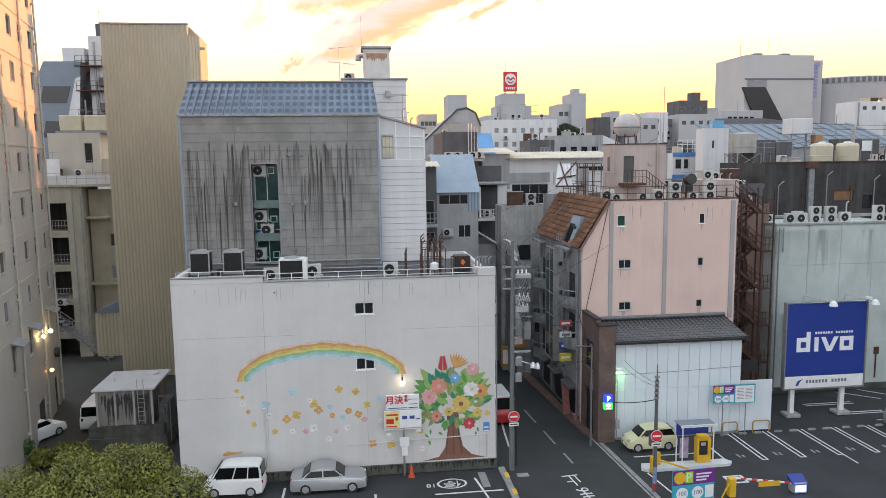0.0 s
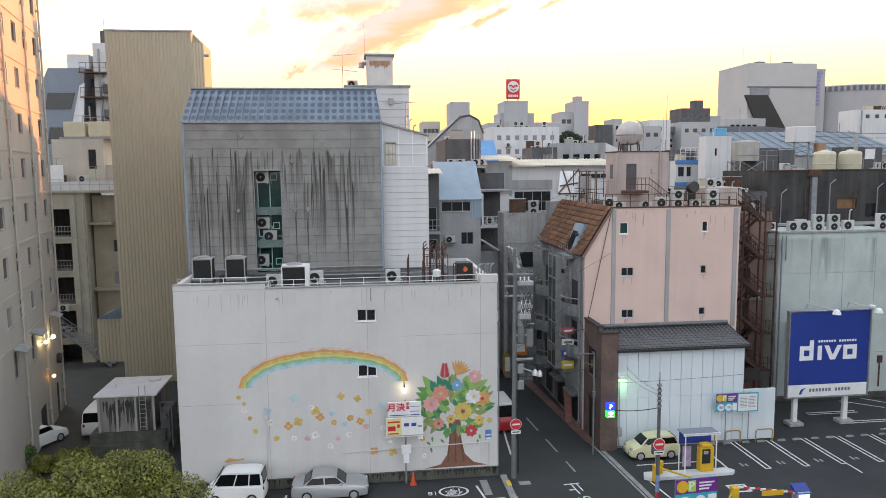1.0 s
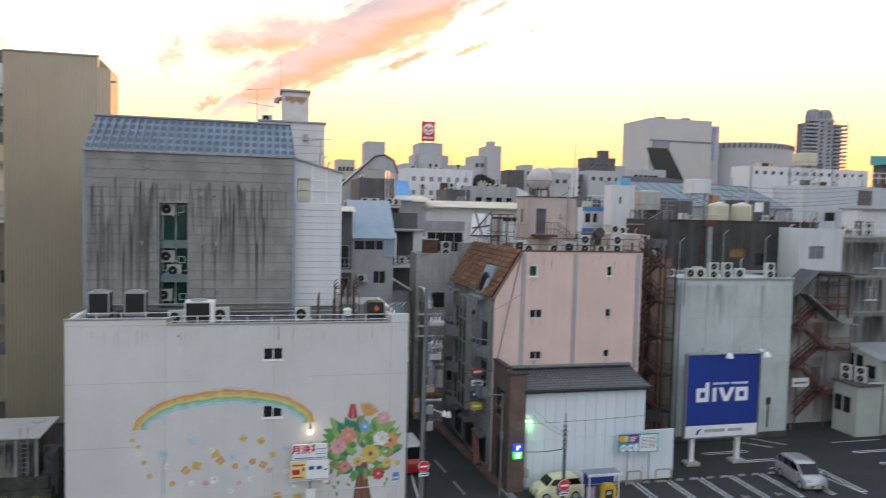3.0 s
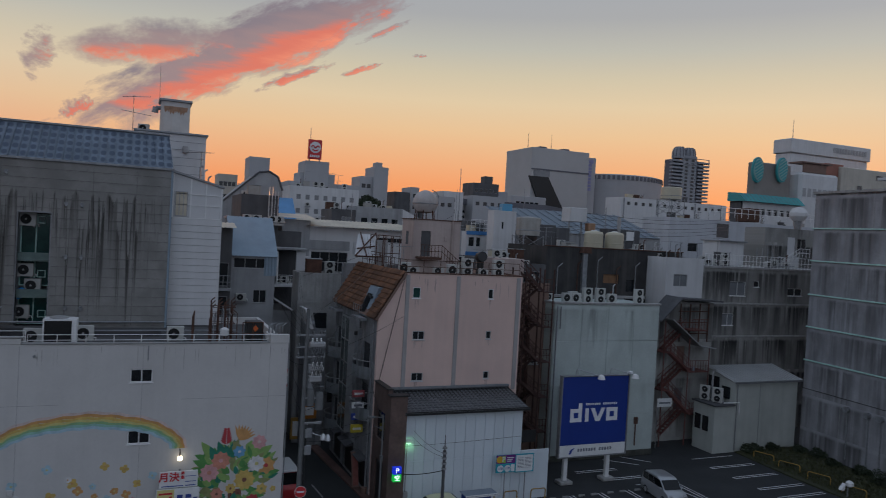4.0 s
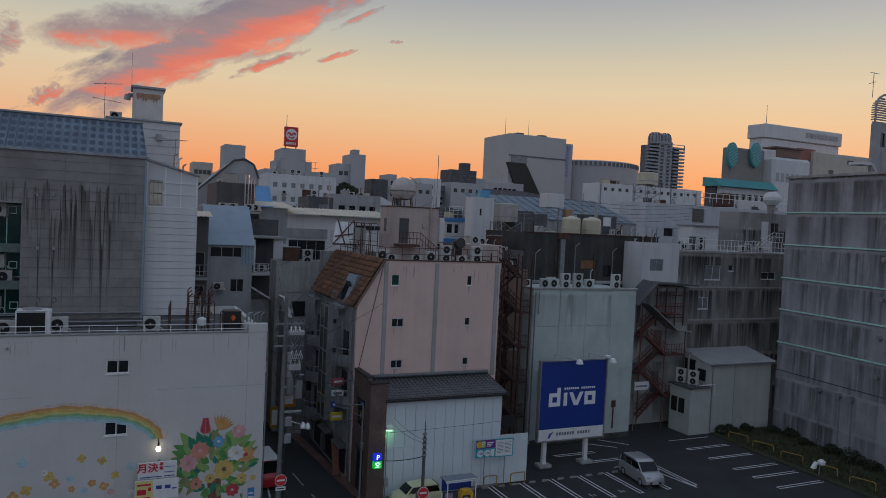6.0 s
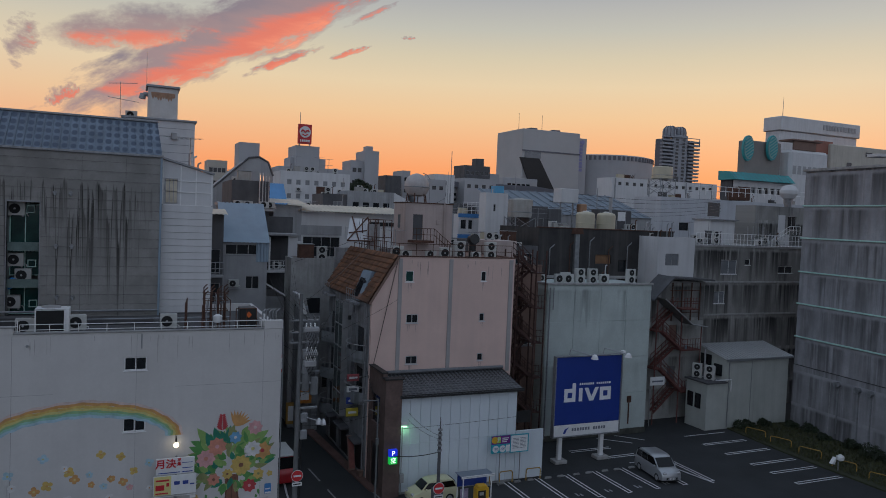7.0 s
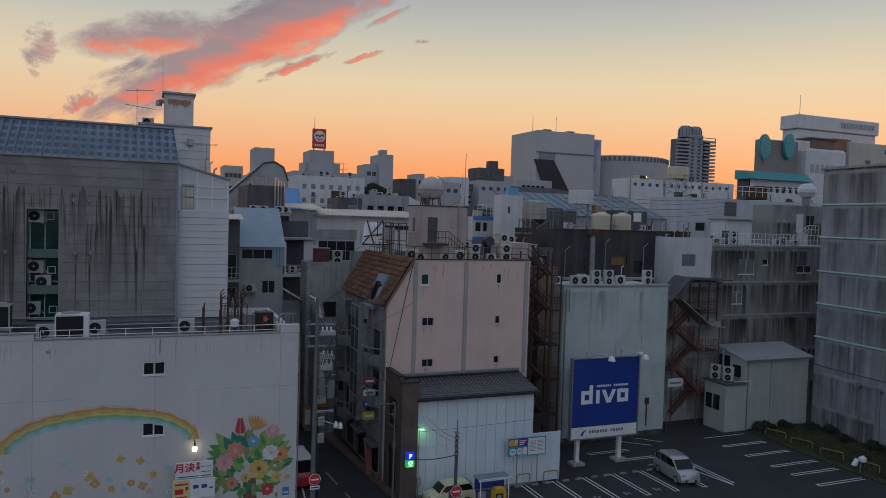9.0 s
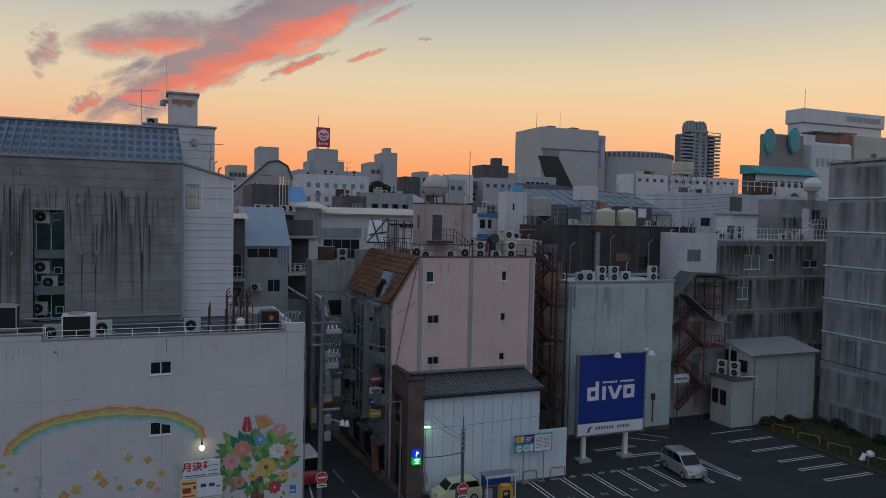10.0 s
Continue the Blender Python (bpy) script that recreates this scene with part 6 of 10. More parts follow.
CANOPY = mat("grimy_canopy_sheet", (0.20, 0.20, 0.19), 0.6, var=0.35, scale=1.5, streak=0.4)
part("canopy", Shape().prism([(46.7, 12.15), (50.2, 9.62), (50.2, 9.52), (46.7, 12.05)], 54.1, 55.7), CANOPY, stair2)
part("canopy", Shape().prism([(50.2, 9.62), (52.1, 9.34), (52.1, 9.26), (50.2, 9.52)], 54.1, 55.7), CANOPY, stair2)
part("canopy_edge", Shape().tube([(46.7, 54.08, 12.12), (50.2, 54.08, 9.6), (52.1, 54.08, 9.32)], 0.06, 6), ALU_DULL, stair2)
for x, z1 in ((46.0, 12.0), (49.0, 10.4), (51.5, 9.35)):
    part("post", Shape().rod((x, 54.3, 0), (x, 54.3, z1), 0.06, n=6), RED_RUST, stair2)
part("bucket", Shape().lathe(50.0, 54.7, [(0.13, 7.1), (0.17, 7.45), (0.16, 7.46)], 12), BLUE_PALE, stair2)

drips(pink, 17.6, 27.0, 15.9, 0.3, 0.3, 1.1, PY - 0.0036, 20, 26, 0.08, pw, mat("pinkish_grey_stain", (0.50, 0.385, 0.345), 0.95, var=0.3, scale=2, bump=0), 5)
for w_ in pw:
    drips(pink, w_[0] - 0.05, w_[2] + 0.05, w_[1] - 0.08, 0.02, 0.2, 0.7, PY - 0.004, 7, int(w_[0] * 10 + w_[1]), 0.06, [], bpy.data.materials["pinkish_grey_stain"], 3)
shed = thing("flat_fronted_shed", (55, 53, 0), "pale grey-green shed with a ribbed metal roof", "shed")
part("wall", Shape().box(49.75, 51.3, 0, 60.1, 51.5, 4.4).box(52.1, 51.3, 4.4, 60.1, 51.5, 6.7), mat("pale_shed_wall", (0.47, 0.49, 0.45), 0.8, var=0.12, scale=0.5, streak=0.3, streak_col=(0.2, 0.2, 0.18)), shed)
part("wall", Shape().prism([(51.5, 0), (54.9, 0), (54.9, 7.4), (51.5, 6.6)], 52.1, 52.35, "x").prism([(51.5, 0), (54.0, 0), (54.0, 4.4), (51.5, 4.4)], 49.75, 49.95, "x"), bpy.data.materials["pale_shed_wall"], shed)
part("porch_roof", Shape().box(49.6, 51.1, 4.4, 52.08, 54.2, 4.55, 0.02), DARK_GREY, shed)
part("gable_window", Shape().box(52.02, 51.9, 4.9, 52.09, 52.9, 6.0), GLASS, shed)
part("gable_window", Shape().box(52.02, 53.3, 5.2, 52.09, 54.7, 6.7), GLASS, shed)
for y in (52.0, 53.0):
    part("side_window", Shape().box(49.68, y, 1.9, 49.745, y + 0.75, 3.3, 0.01), GLASS, shed)
part("flue", Shape().tube([(51.5, 53.6, 4.55), (51.5, 53.6, 7.3), (51.5, 53.3, 7.5)], 0.09, 8), ALU_DULL, shed)
part("overflow_pipe", Shape().tube([(50.8, 51.3, 4.7), (52.6, 51.2, 4.7), (52.6, 51.2, 3.6)], 0.06, 8), WHITE, shed)
rs = ribbed(0, 8.6, 0, 4.0, 0, 0.42, 0.1).turned(pose(51.9, 51.05, 6.62, -77.5, 0, 0))
part("roof", rs, mat("pale_ribbed_roof", (0.42, 0.43, 0.43), 0.5, 0.3, var=0.15, scale=0.5), shed)
part("roof_edge", Shape().box(51.85, 51.0, 6.5, 60.45, 51.1, 6.68), STEEL, shed)
part("gutter_pipe", Shape().tube([(52.3, 51.2, 6.4), (52.3, 51.2, 0.2)], 0.05).tube([(55.2, 51.25, 6.4), (55.2, 51.25, 0.2)], 0.02), STEEL, shed)

big = thing("big_blank_building", (60.55, 51.1, 0), "huge blank grey ribbed building with mint edge trims", "building", rz=-95, world=False)
part("wall", Shape().box(0, 0.08, 0, 50, 0.5, 24.9).box(0, 0.5, 0, 0.4, 30, 24.9).box(0.4, 29.6, 0, 50, 30, 24.9), BIG_CONC, big)
for k in range(6):
    za, zb = [(0.0, 5.9), (5.95, 8.6), (8.75, 11.85), (12.0, 15.0), (15.15, 18.3), (18.45, 21.45)][k]
    part("panel_band", ribbed(0, 50, za, zb, 0.06, 0.9, 0.05) if k else Shape().wall(0, 50, 0, 5.9, 0.0, 0.07), BIG_CONC, big)
part("panel_band", ribbed(0, 50, 21.6, 24.75, 0.06, 0.9, 0.05), BIG_CONC, big)
for z in (8.65, 11.9, 15.05, 18.35, 21.5):
    part("edge_trim", Shape().box(-0.05, -0.1, z, 50, 0.06, z + 0.13, 0.01), MINT, big, "mint green trim")
part("panel_joint", Shape().box(0, -0.02, 5.9, 50, 0.06, 5.95), BLACK, big)
for x in (4.5, 10.5, 16.5, 22.5):
    part("panel_joint", Shape().box(x, -0.006, 0, x + 0.04, -0.003, 5.85), CONC, big)
part("coping", Shape().box(-0.15, -0.15, 24.9, 50, 0.6, 25.15, 0.02), CONC, big)
part("roof", Shape().box(0.4, 0.5, 24.2, 50, 29.6, 24.4), ROOF_DARK, big)
for z in (23.9, 20.7, 17.6, 14.2, 10.9, 7.6):
    part("vent_cap", Shape().rod((11.2, 0, z), (11.2, -0.35, z), 0.2, 0.22, 10).rod((14.6, 0, z - 0.4), (14.6, -0.2, z - 0.4), 0.12, 0.14, 8), STEEL, big)
for x in (7.6, 8.9, 5.4):
    part("vent_cap", Shape().rod((x, 0, 5.1), (x, -0.4, 5.1), 0.26, 0.28, 10).box(x - 0.06, -0.03, 0.5, x + 0.06, -0.003, 4.9), STEEL, big)
part("door", Shape().box(13.2, -0.03, 0, 15.2, -0.003, 2.6), CONC, big)
# ---------------------------------------------------------------- roofs and houses of the middle distance
# golden evening light on the roof sheets is put into this colour
GOLD = mat("corrugated_roof_sheet", (0.60, 0.54, 0.43), 0.4, 0.3, var=0.2, scale=0.6, streak=0.25)


def corrugated(x0, x1, ya, za, yb, zb, pitch=0.35, h=0.05):
    """A wavy roof sheet from an eave (ya, za) up to a ridge (yb, zb)."""
    n = round((x1 - x0) / pitch) * 2
    s = Shape()
    verts = []
    for k in range(n + 1):
        x = x0 + (x1 - x0) * k / n
        d = h if k % 2 else 0
        verts += [(x, ya, za + d), (x, yb, zb + d)]
    s.add(verts, [(2 * k, 2 * k + 2, 2 * k + 3, 2 * k + 1) for k in range(n)])
    return s


blue_h = thing("blue_roofed_house", (8.7, 64, 0), "grey house with a pale blue ribbed lean-to roof", "house")
part("wall", Shape().wall(7.0, 10.65, 0, 16.2, 62, 0.25, [(7.2, 15.2, 10.0, 16.05), (8.9, 12.3, 10.0, 13.4), (8.8, 9.5, 10.0, 10.7)]), GREY_WALL, blue_h)
part("wall", Shape().prism([(62.25, 0), (68, 0), (68, 19.6), (65.6, 19.4), (62.25, 16.2)], 7.0, 7.25, "x").prism([(62.25, 0), (68, 0), (68, 19.6), (65.6, 19.4), (62.25, 16.2)], 10.4, 10.65, "x"), GREY_WALL, blue_h)
for w in ((7.2, 15.2, 10.0, 16.05), (8.9, 12.3, 10.0, 13.4), (8.8, 9.5, 10.0, 10.7)):
    window(blue_h, w[0], w[2], w[1], w[3], 62, GLASS, ALU_DULL, 3 if w[2] - w[0] > 2 else 2)
part("roof", corrugated(6.85, 10.8, 61.75, 16.2, 65.6, 19.5, 0.32, 0.06), BLUE_PALE, blue_h)
part("roof", Shape().box(6.85, 65.6, 19.3, 10.8, 68.2, 19.5), BLUE_PALE, blue_h)
part("skirt", ribbed(9.7, 10.75, 14.6, 16.2, 61.95, 0.25), BLUE_PALE, blue_h)
thin = block("narrow_dark_house", "narrow dark house with stacked balconies", 5.5, 6.8, 60, 70, 18.6, DARK_GREY, [(5.7, 3 + 2.7 * k, 6.6, 4.9 + 2.7 * k) for k in range(5)])
for k in range(5):
    rail(thin, [(5.5, 59.3, 2.9 + 2.7 * k), (6.8, 59.3, 2.9 + 2.7 * k)], 1.0, 0.03, 0.3, 2, STEEL)
    part("balcony_floor", Shape().box(5.5, 59.2, 2.7 + 2.7 * k, 6.8, 60, 2.88 + 2.7 * k), GREY_WALL, thin)
part("eave", corrugated(5.2, 7.0, 59.0, 18.5, 61, 18.9), GOLD, thin)
dark_h = block("dark_roof_block", "dark rooftop block above small houses", 8.8, 12.4, 72, 80, 21.8, DARK_GREY, [])
part("ledge", Shape().box(8.6, 69.5, 18.9, 12.5, 72, 19.1), CONC, dark_h)
part("pipe", Shape().rod((11.4, 71.8, 19.1), (11.4, 71.8, 22.6), 0.06).rod((11.7, 71.8, 19.1), (11.7, 71.8, 22.6), 0.06), ALU, dark_h)
part("ladder", Shape().tube([(12.0, 71.9, 19.1), (12.0, 71.9, 22.3)], 0.03).tube([(12.3, 71.9, 19.1), (12.3, 71.9, 22.3)], 0.03), ALU, dark_h)
vault = thing("vaulted_roof_building", (12, 92, 0), "grey building with a rounded gable roof", "building")
part("wall", Shape().prism([(8.5, 0), (15.5, 0), (15.5, 23.0), (14.9, 24.6), (13.8, 25.2), (12.6, 25.0), (8.5, 21.2)], 88, 96), GREY_WALL, vault)
part("trim", Shape().tube([(8.5, 87.95, 21.3), (12.6, 87.95, 25.1), (13.8, 87.95, 25.3), (14.9, 87.95, 24.7), (15.5, 87.95, 23.1)], 0.12), DARK_GREY, vault)
blue_r = thing("blue_lean_roof", (14.4, 84, 0), "small house under a bright blue lean-to roof", "house")
part("wall", Shape().box(13.4, 84.2, 0, 16.4, 90, 20.2), GREY_WALL, blue_r)
part("roof", corrugated(13.2, 16.6, 84, 19.7, 87, 22.2, 0.3), mat("bright_blue_roof", (0.12, 0.30, 0.55), 0.5, 0.1, var=0.15, scale=0.6), blue_r)
g1 = block("grey_gabled_house", "grey flat-fronted house with a golden corrugated roof", 13.3, 16.2, 74.6, 82, 19.6, GREY_WALL, [(13.7, 13.8, 15.2, 15.4)])
part("roof_sheet", corrugated(13.0, 16.7, 74.0, 19.75, 79, 20.25), GOLD, g1)
part("shelf", Shape().box(13.0, 73.6, 13.2, 16.1, 74.6, 13.4).box(13.0, 73.6, 15.7, 16.1, 74.6, 15.9), WHITE_WALL, g1)
g2w = (16.5, 14.3, 20.45, 16.4)
g2 = thing("long_corrugated_building", (21, 80, 0), "long white building under a golden corrugated roof", "building")
part("wall", Shape().wall(16.25, 27.6, 0, 19.0, 75, 0.3, [g2w, (21.6, 17.7, 27.0, 18.2)]), WHITE_WALL, g2)
part("wall", Shape().box(16.25, 75.3, 0, 16.5, 88, 19.0).box(27.3, 75.3, 0, 27.6, 88, 19), WHITE_WALL, g2)
window(g2, *[g2w[i] for i in (0, 2, 1, 3)], 75, GLASS, ALU_DULL, 4, 2)
window(g2, 21.6, 27.0, 17.7, 18.2, 75, GLASS, ALU_DULL, 5, 1)
part("roof", corrugated(15.8, 28.0, 74.2, 19.05, 80.5, 19.75, 0.42, 0.13), GOLD, g2)
part("roof", corrugated(15.8, 28.0, 87.5, 19.0, 80.5, 19.75, 0.42, 0.13), GOLD, g2)
part("lower_face", Shape().box(16.2, 74.9, 16.6, 20.6, 74.99, 17.6), GREY_WALL, g2)
part("louvre", Shape().box(21.0, 74.9, 16.3, 21.8, 74.99, 17.6, 0.02), ALU, g2)
m5 = block("concrete_block_house", "bare concrete flat-roofed building beside the street", 13.1, 17.6, 64.0, 66.8, 14.85, CONC, [(13.5, 9.6, 14.0, 10.8), (13.5, 6.2, 14.0, 7.4), (16.2, 3, 17.4, 4.6)])
part("floor_band", Shape().box(13.05, 63.93, 12.1, 17.65, 63.99, 12.25).box(13.05, 63.93, 8.8, 17.65, 63.99, 8.95), CONC, m5)
nook = thing("dark_open_house", (12.4, 70.5, 0), "narrow house with a dark open balcony and white frame", "house")
part("wall", Shape().box(10.9, 72.6, 0, 14.9, 73.2, 18.4), DARK_GREY, nook)
part("floor_slab", Shape().box(10.8, 70.0, 13.0, 14.4, 72.6, 13.25, 0.02), WHITE_WALL, nook)
part("roof_slab", Shape().box(10.8, 69.6, 16.6, 14.9, 72.6, 16.8, 0.02), GREY_WALL, nook)
part("side_wall", Shape().box(14.0, 70.0, 13.25, 14.9, 70.2, 16.6), WHITE_WALL, nook)
part("slanted_frame", Shape().tube([(10.9, 69.9, 13.3), (11.2, 69.9, 15.6), (11.6, 69.9, 16.3), (12.2, 69.9, 16.4), (12.2, 69.9, 13.3)], 0.09, 6), WHITE, nook)
# black sheet standing in for the shade inside the framed opening
part("dark_panel", Shape().prism([(11.0, 13.3), (12.1, 13.3), (12.1, 16.3), (11.6, 16.2), (11.25, 15.5)], 69.95, 70.0), BLACK, nook)
rail(nook, [(12.3, 70.05, 13.25), (14.0, 70.05, 13.25)], 0.9, 0.025, 0.4, 2, WHITE)
gate = thing("white_gable_shed", (12.3, 67, 0), "low white-edged gable roof between houses", "shed")
part("roof", Shape().add([(10.9, 65.5, 12.6), (13.0, 65.5, 11.3), (13.0, 72, 11.3), (10.9, 72, 12.6)], [(0, 1, 2, 3)]).tube([(10.7, 65.45, 12.7), (13.0, 65.45, 11.3)], 0.1, 4), WHITE, gate)
part("wall", Shape().box(10.8, 66, 0, 13.0, 72, 11.2), GREY_WALL, gate)
duo = thing("slanted_skylight_house", (14.5, 62, 0), "small roof light with a white slanted frame", "house")
part("wall", Shape().box(13.4, 61.2, 0, 15.2, 63.6, 10.6), SIDE_GREY, duo)
part("skylight", Shape().prism([(13.2, 11.9), (13.5, 11.9), (14.0, 10.2), (13.7, 10.2)], 61.0, 63.6), WHITE, duo)
part("pane", Shape().prism([(13.9, 11.6), (15.1, 11.6), (15.1, 10.3), (14.2, 10.3)], 61.1, 61.2), GLASS, duo)

wb = block("white_blue_house", "small white house with bright blue bands", 38.9, 42.6, 85, 86.6, 19.5, WHITE_WALL, [(39.2, 17.6, 40.0, 18.8), (40.3, 17.6, 40.9, 18.8)], frame_m=ALU_DULL)
BAND = mat("bright_blue_band", (0.06, 0.22, 0.50), 0.5, var=0.1, scale=1)
for z in (16.4, 19.1):
    part("band", Shape().box(38.8, 84.9, z, 42.7, 84.98, z + 0.5), BAND, wb)
rail(wb, [(39.5, 85.1, 19.5), (42, 85.1, 19.5)], 1.6, 0.03, 0.6, 3, WHITE)
tower = block("white_stair_tower", "plain white concrete stair tower", 40.2, 43.3, 80, 81.8, 22.3, WHITE_WALL, [(41.3, 20.0, 41.6, 20.9)])
part("blue_box", Shape().box(41.6, 80.4, 22.3, 42.9, 81.5, 23.2, 0.05), mat("blue_plastic_box", (0.10, 0.35, 0.55), 0.5, var=0.1, scale=1), tower)


def braced_tank(x, y, z0, z1, z2, r, name="tower_tank", m_=None):
    t = thing(name, (x, y, z0), "weathered cylindrical water tank on a braced steel stand", "water tank")
    part("tank", Shape().lathe(x, y, [(r, z1), (r, z2 - 0.12), (r * 0.93, z2 - 0.02), (r * 0.1, z2 + 0.08)], 24), m_ or TANK_STEEL, t)
    part("hoop", Shape().lathe(x, y, [(r + 0.02, z1 + 0.5), (r + 0.04, z1 + 0.52), (r + 0.04, z1 + 0.57), (r + 0.02, z1 + 0.6)], 24), STEEL, t)
    q = r * 0.92
    cs = [(x - q, y - q), (x + q, y - q), (x + q, y + q), (x - q, y + q)]
    for a, b in cs:
        part("leg", Shape().rod((a, b, z0), (a, b, z1), 0.07, n=6), STEEL, t)
    for (a, b), (c, d) in zip(cs, cs[1:] + cs[:1]):
        part("brace", Shape().rod((a, b, z0), (c, d, (z0 + z1) / 2), 0.035, n=5).rod((c, d, z0), (a, b, (z0 + z1) / 2), 0.035, n=5).rod((a, b, (z0 + z1) / 2), (c, d, z1), 0.035, n=5)
             .rod((c, d, (z0 + z1) / 2), (a, b, z1), 0.035, n=5).rod((a, b, (z0 + z1) / 2), (c, d, (z0 + z1) / 2), 0.035, n=5), STEEL, t)
    return t


braced_tank(38.35, 68, 16.6, 19.35, 21.3, 1.32)
base_t = block("tank_building", "low dark roof deck under the tank stand", 35.0, 42.0, 66.2, 79, 16.6, DARK_GREY, [], parapet=0.05)
braced_tank(82.0, 97.5, 24.2, 27.0, 29.0, 1.7, m_=CREAM_TANK)
for x in (43.45, 46.05):
    ct = thing("cream_water_tank", (x, 63.2, 17.65), "cream cylindrical plastic water tank on a roof", "water tank", "cream tanks")
    part("body", Shape().lathe(x, 63.2, [(0.95, 17.85), (0.98, 18.0), (0.98, 18.9), (1.0, 18.93), (1.0, 19.0), (0.98, 19.03), (0.98, 19.9), (0.85, 20.1), (0.3, 20.2)], 24), CREAM_TANK, ct)
    part("lid", Shape().lathe(x, 63.2, [(0.3, 20.2), (0.3, 20.28), (0.05, 20.3)], 12), WHITE, ct)
    part("foot", Shape().lathe(x, 63.2, [(0.9, 17.65), (0.9, 17.85)], 12), STEEL, ct)
    part("pipe", Shape().tube([(x + 0.9, 62.6, 17.65), (x + 0.9, 62.6, 19.4), (x + 0.7, 62.8, 19.6)], 0.04), STEEL, ct)
plant = thing("rooftop_plant", (41.5, 70, 17.4), "cluttered dark rooftop plant rooms with white hood", "plant room")
part("room", Shape().box(38.9, 67, 16.6, 41.2, 71, 20.6, 0.03), DARK_GREY, plant)
part("hood", Shape().box(43.15, 67.4, 21.15, 45.3, 69.2, 22.7, 0.05), WHITE_WALL, plant)
for x in (43.4, 45.0):
    part("hood_post", Shape().rod((x, 68, 17.6), (x, 68, 21.15), 0.1), STEEL, plant)
part("room", Shape().box(41.6, 67.6, 16.6, 43.3, 70, 20.4, 0.03), DARK_GREY, plant)
part("room", Shape().box(47.2, 66, 17.6, 51.5, 67.6, 20.6, 0.03), DARK_GREY, plant)
part("panel", Shape().box(49.6, 65.9, 19.4, 50.6, 65.97, 20.4), WHITE, plant)
part("boiler", Shape().box(45.6, 67.4, 20.2, 46.5, 68.2, 21.1, 0.08).rod((46.0, 67.8, 17.6), (46.0, 67.8, 20.2), 0.12), mat("orange_brown_box", (0.38, 0.22, 0.13), 0.7, var=0.2, scale=1), plant)
part("chimney", Shape().rod((48.6, 66, 17.6), (48.6, 66, 21.9), 0.2, n=10), ALU_DULL, plant)
part("antenna_post", Shape().rod((48.2, 68, 17.6), (48.2, 68, 23), 0.05), STEEL, plant)
SLATE = mat("dull_blue_grey_roof_sheet", (0.17, 0.21, 0.25), 0.6, 0.1, var=0.2, scale=0.4)
hut_r = thing("blue_grey_long_roof", (56, 84, 0), "long pale blue-grey metal roof with seams", "building")
part("wall", Shape().box(43.9, 80.2, 0, 66, 92, 20.0), GREY_WALL, hut_r)
part("roof", Shape().add([(43.7, 80, 20.0), (66, 80, 20.0), (66, 90, 23.2), (43.7, 90, 23.2)], [(0, 1, 2, 3)]), SLATE, hut_r)
for k in range(15):
    part("seam", Shape().add([(44 + 1.5 * k, 79.98, 20.02), (44.12 + 1.5 * k, 79.98, 20.02), (44.12 + 1.5 * k, 90, 23.26), (44 + 1.5 * k, 90, 23.26), (44.06 + 1.5 * k, 79.98, 20.12), (44.06 + 1.5 * k, 90, 23.36)], [(0, 4, 5, 3), (4, 1, 2, 5)]), SLATE, hut_r)

# long white blocks behind the streaked building
lw = block("long_white_building", "long plain white building with few windows", 80, 118, 95, 102, 23.9, mat("cool_white_wall", (0.50, 0.52, 0.55), 0.8, var=0.12, scale=0.3, streak=0.3, streak_col=(0.25, 0.25, 0.26)), [(90.0, 21.0, 92.7, 23.4), (99.4, 20.6, 101.2, 22.1), (84.0, 18.4, 86.0, 19.8)])
lw2 = block("white_shed_building", "long white rooftop building with a row of vents", 86.9, 114.0, 118, 123, 28.3, WHITE_WALL, grid_wins(88, 113, 14, 26.6, 27.7, 1, 0.8, 0.7), z0=0)
part("rust_box", Shape().box(99, 97, 24.2, 101.6, 100, 26.6, 0.1), RUST, lw)
rail(lw, [(88, 95.2, 24.6), (118, 95.2, 24.6)], 1.6, 0.05, 1.5, 2, WHITE)
for x in (87.6, 96.0, 105.5, 112.5):
    part("post", Shape().box(x, 117.9, 20, x + 0.25, 117.99, 28.2), STEEL, lw2)
teal_roof = thing("teal_roofed_hall", (155, 150, 0), "low hall with a bright teal roof edge", "building")
part("wall", Shape().wall(149, 170, 0, 32.5, 148, 0.4, grid_wins(150, 169, 8, 28.5, 31.2, 1, 1.6, 1.6)), WHITE_WALL, teal_roof)
part("back", Shape().box(149, 148.9, 0, 170, 153, 32.4), DARK_GREY, teal_roof)
TEALP = mat("bright_teal_paint", (0.04, 0.33, 0.34), 0.5, var=0.15, scale=0.3)
part("roof", Shape().prism([(146.5, 32.4), (149, 34.6), (153, 34.9), (153, 32.4)], 148, 170, "x"), TEALP, teal_roof)
for k in range(14):
    part("roof_seam", Shape().add([(148.5 + 1.5 * k, 146.45, 32.5), (148.75 + 1.5 * k, 146.45, 32.5), (148.75 + 1.5 * k, 149, 34.7), (148.5 + 1.5 * k, 149, 34.7)], [(0, 1, 2, 3)]), FAR_DARK, teal_roof)
store = thing("white_round_store", (185, 158, 0), "large white store block with teal round emblems and faint lettering bars", "building")
part("tower", Shape().box(171.5, 150, 0, 187, 155.5, 42.4, 0.8), WHITE_WALL, store)
part("emblem_wall", Shape().box(156.5, 152, 0, 170, 155, 44.0, 0.3), mat("grey_brown_panel", (0.24, 0.21, 0.19), 0.7, var=0.12, scale=0.2), store)
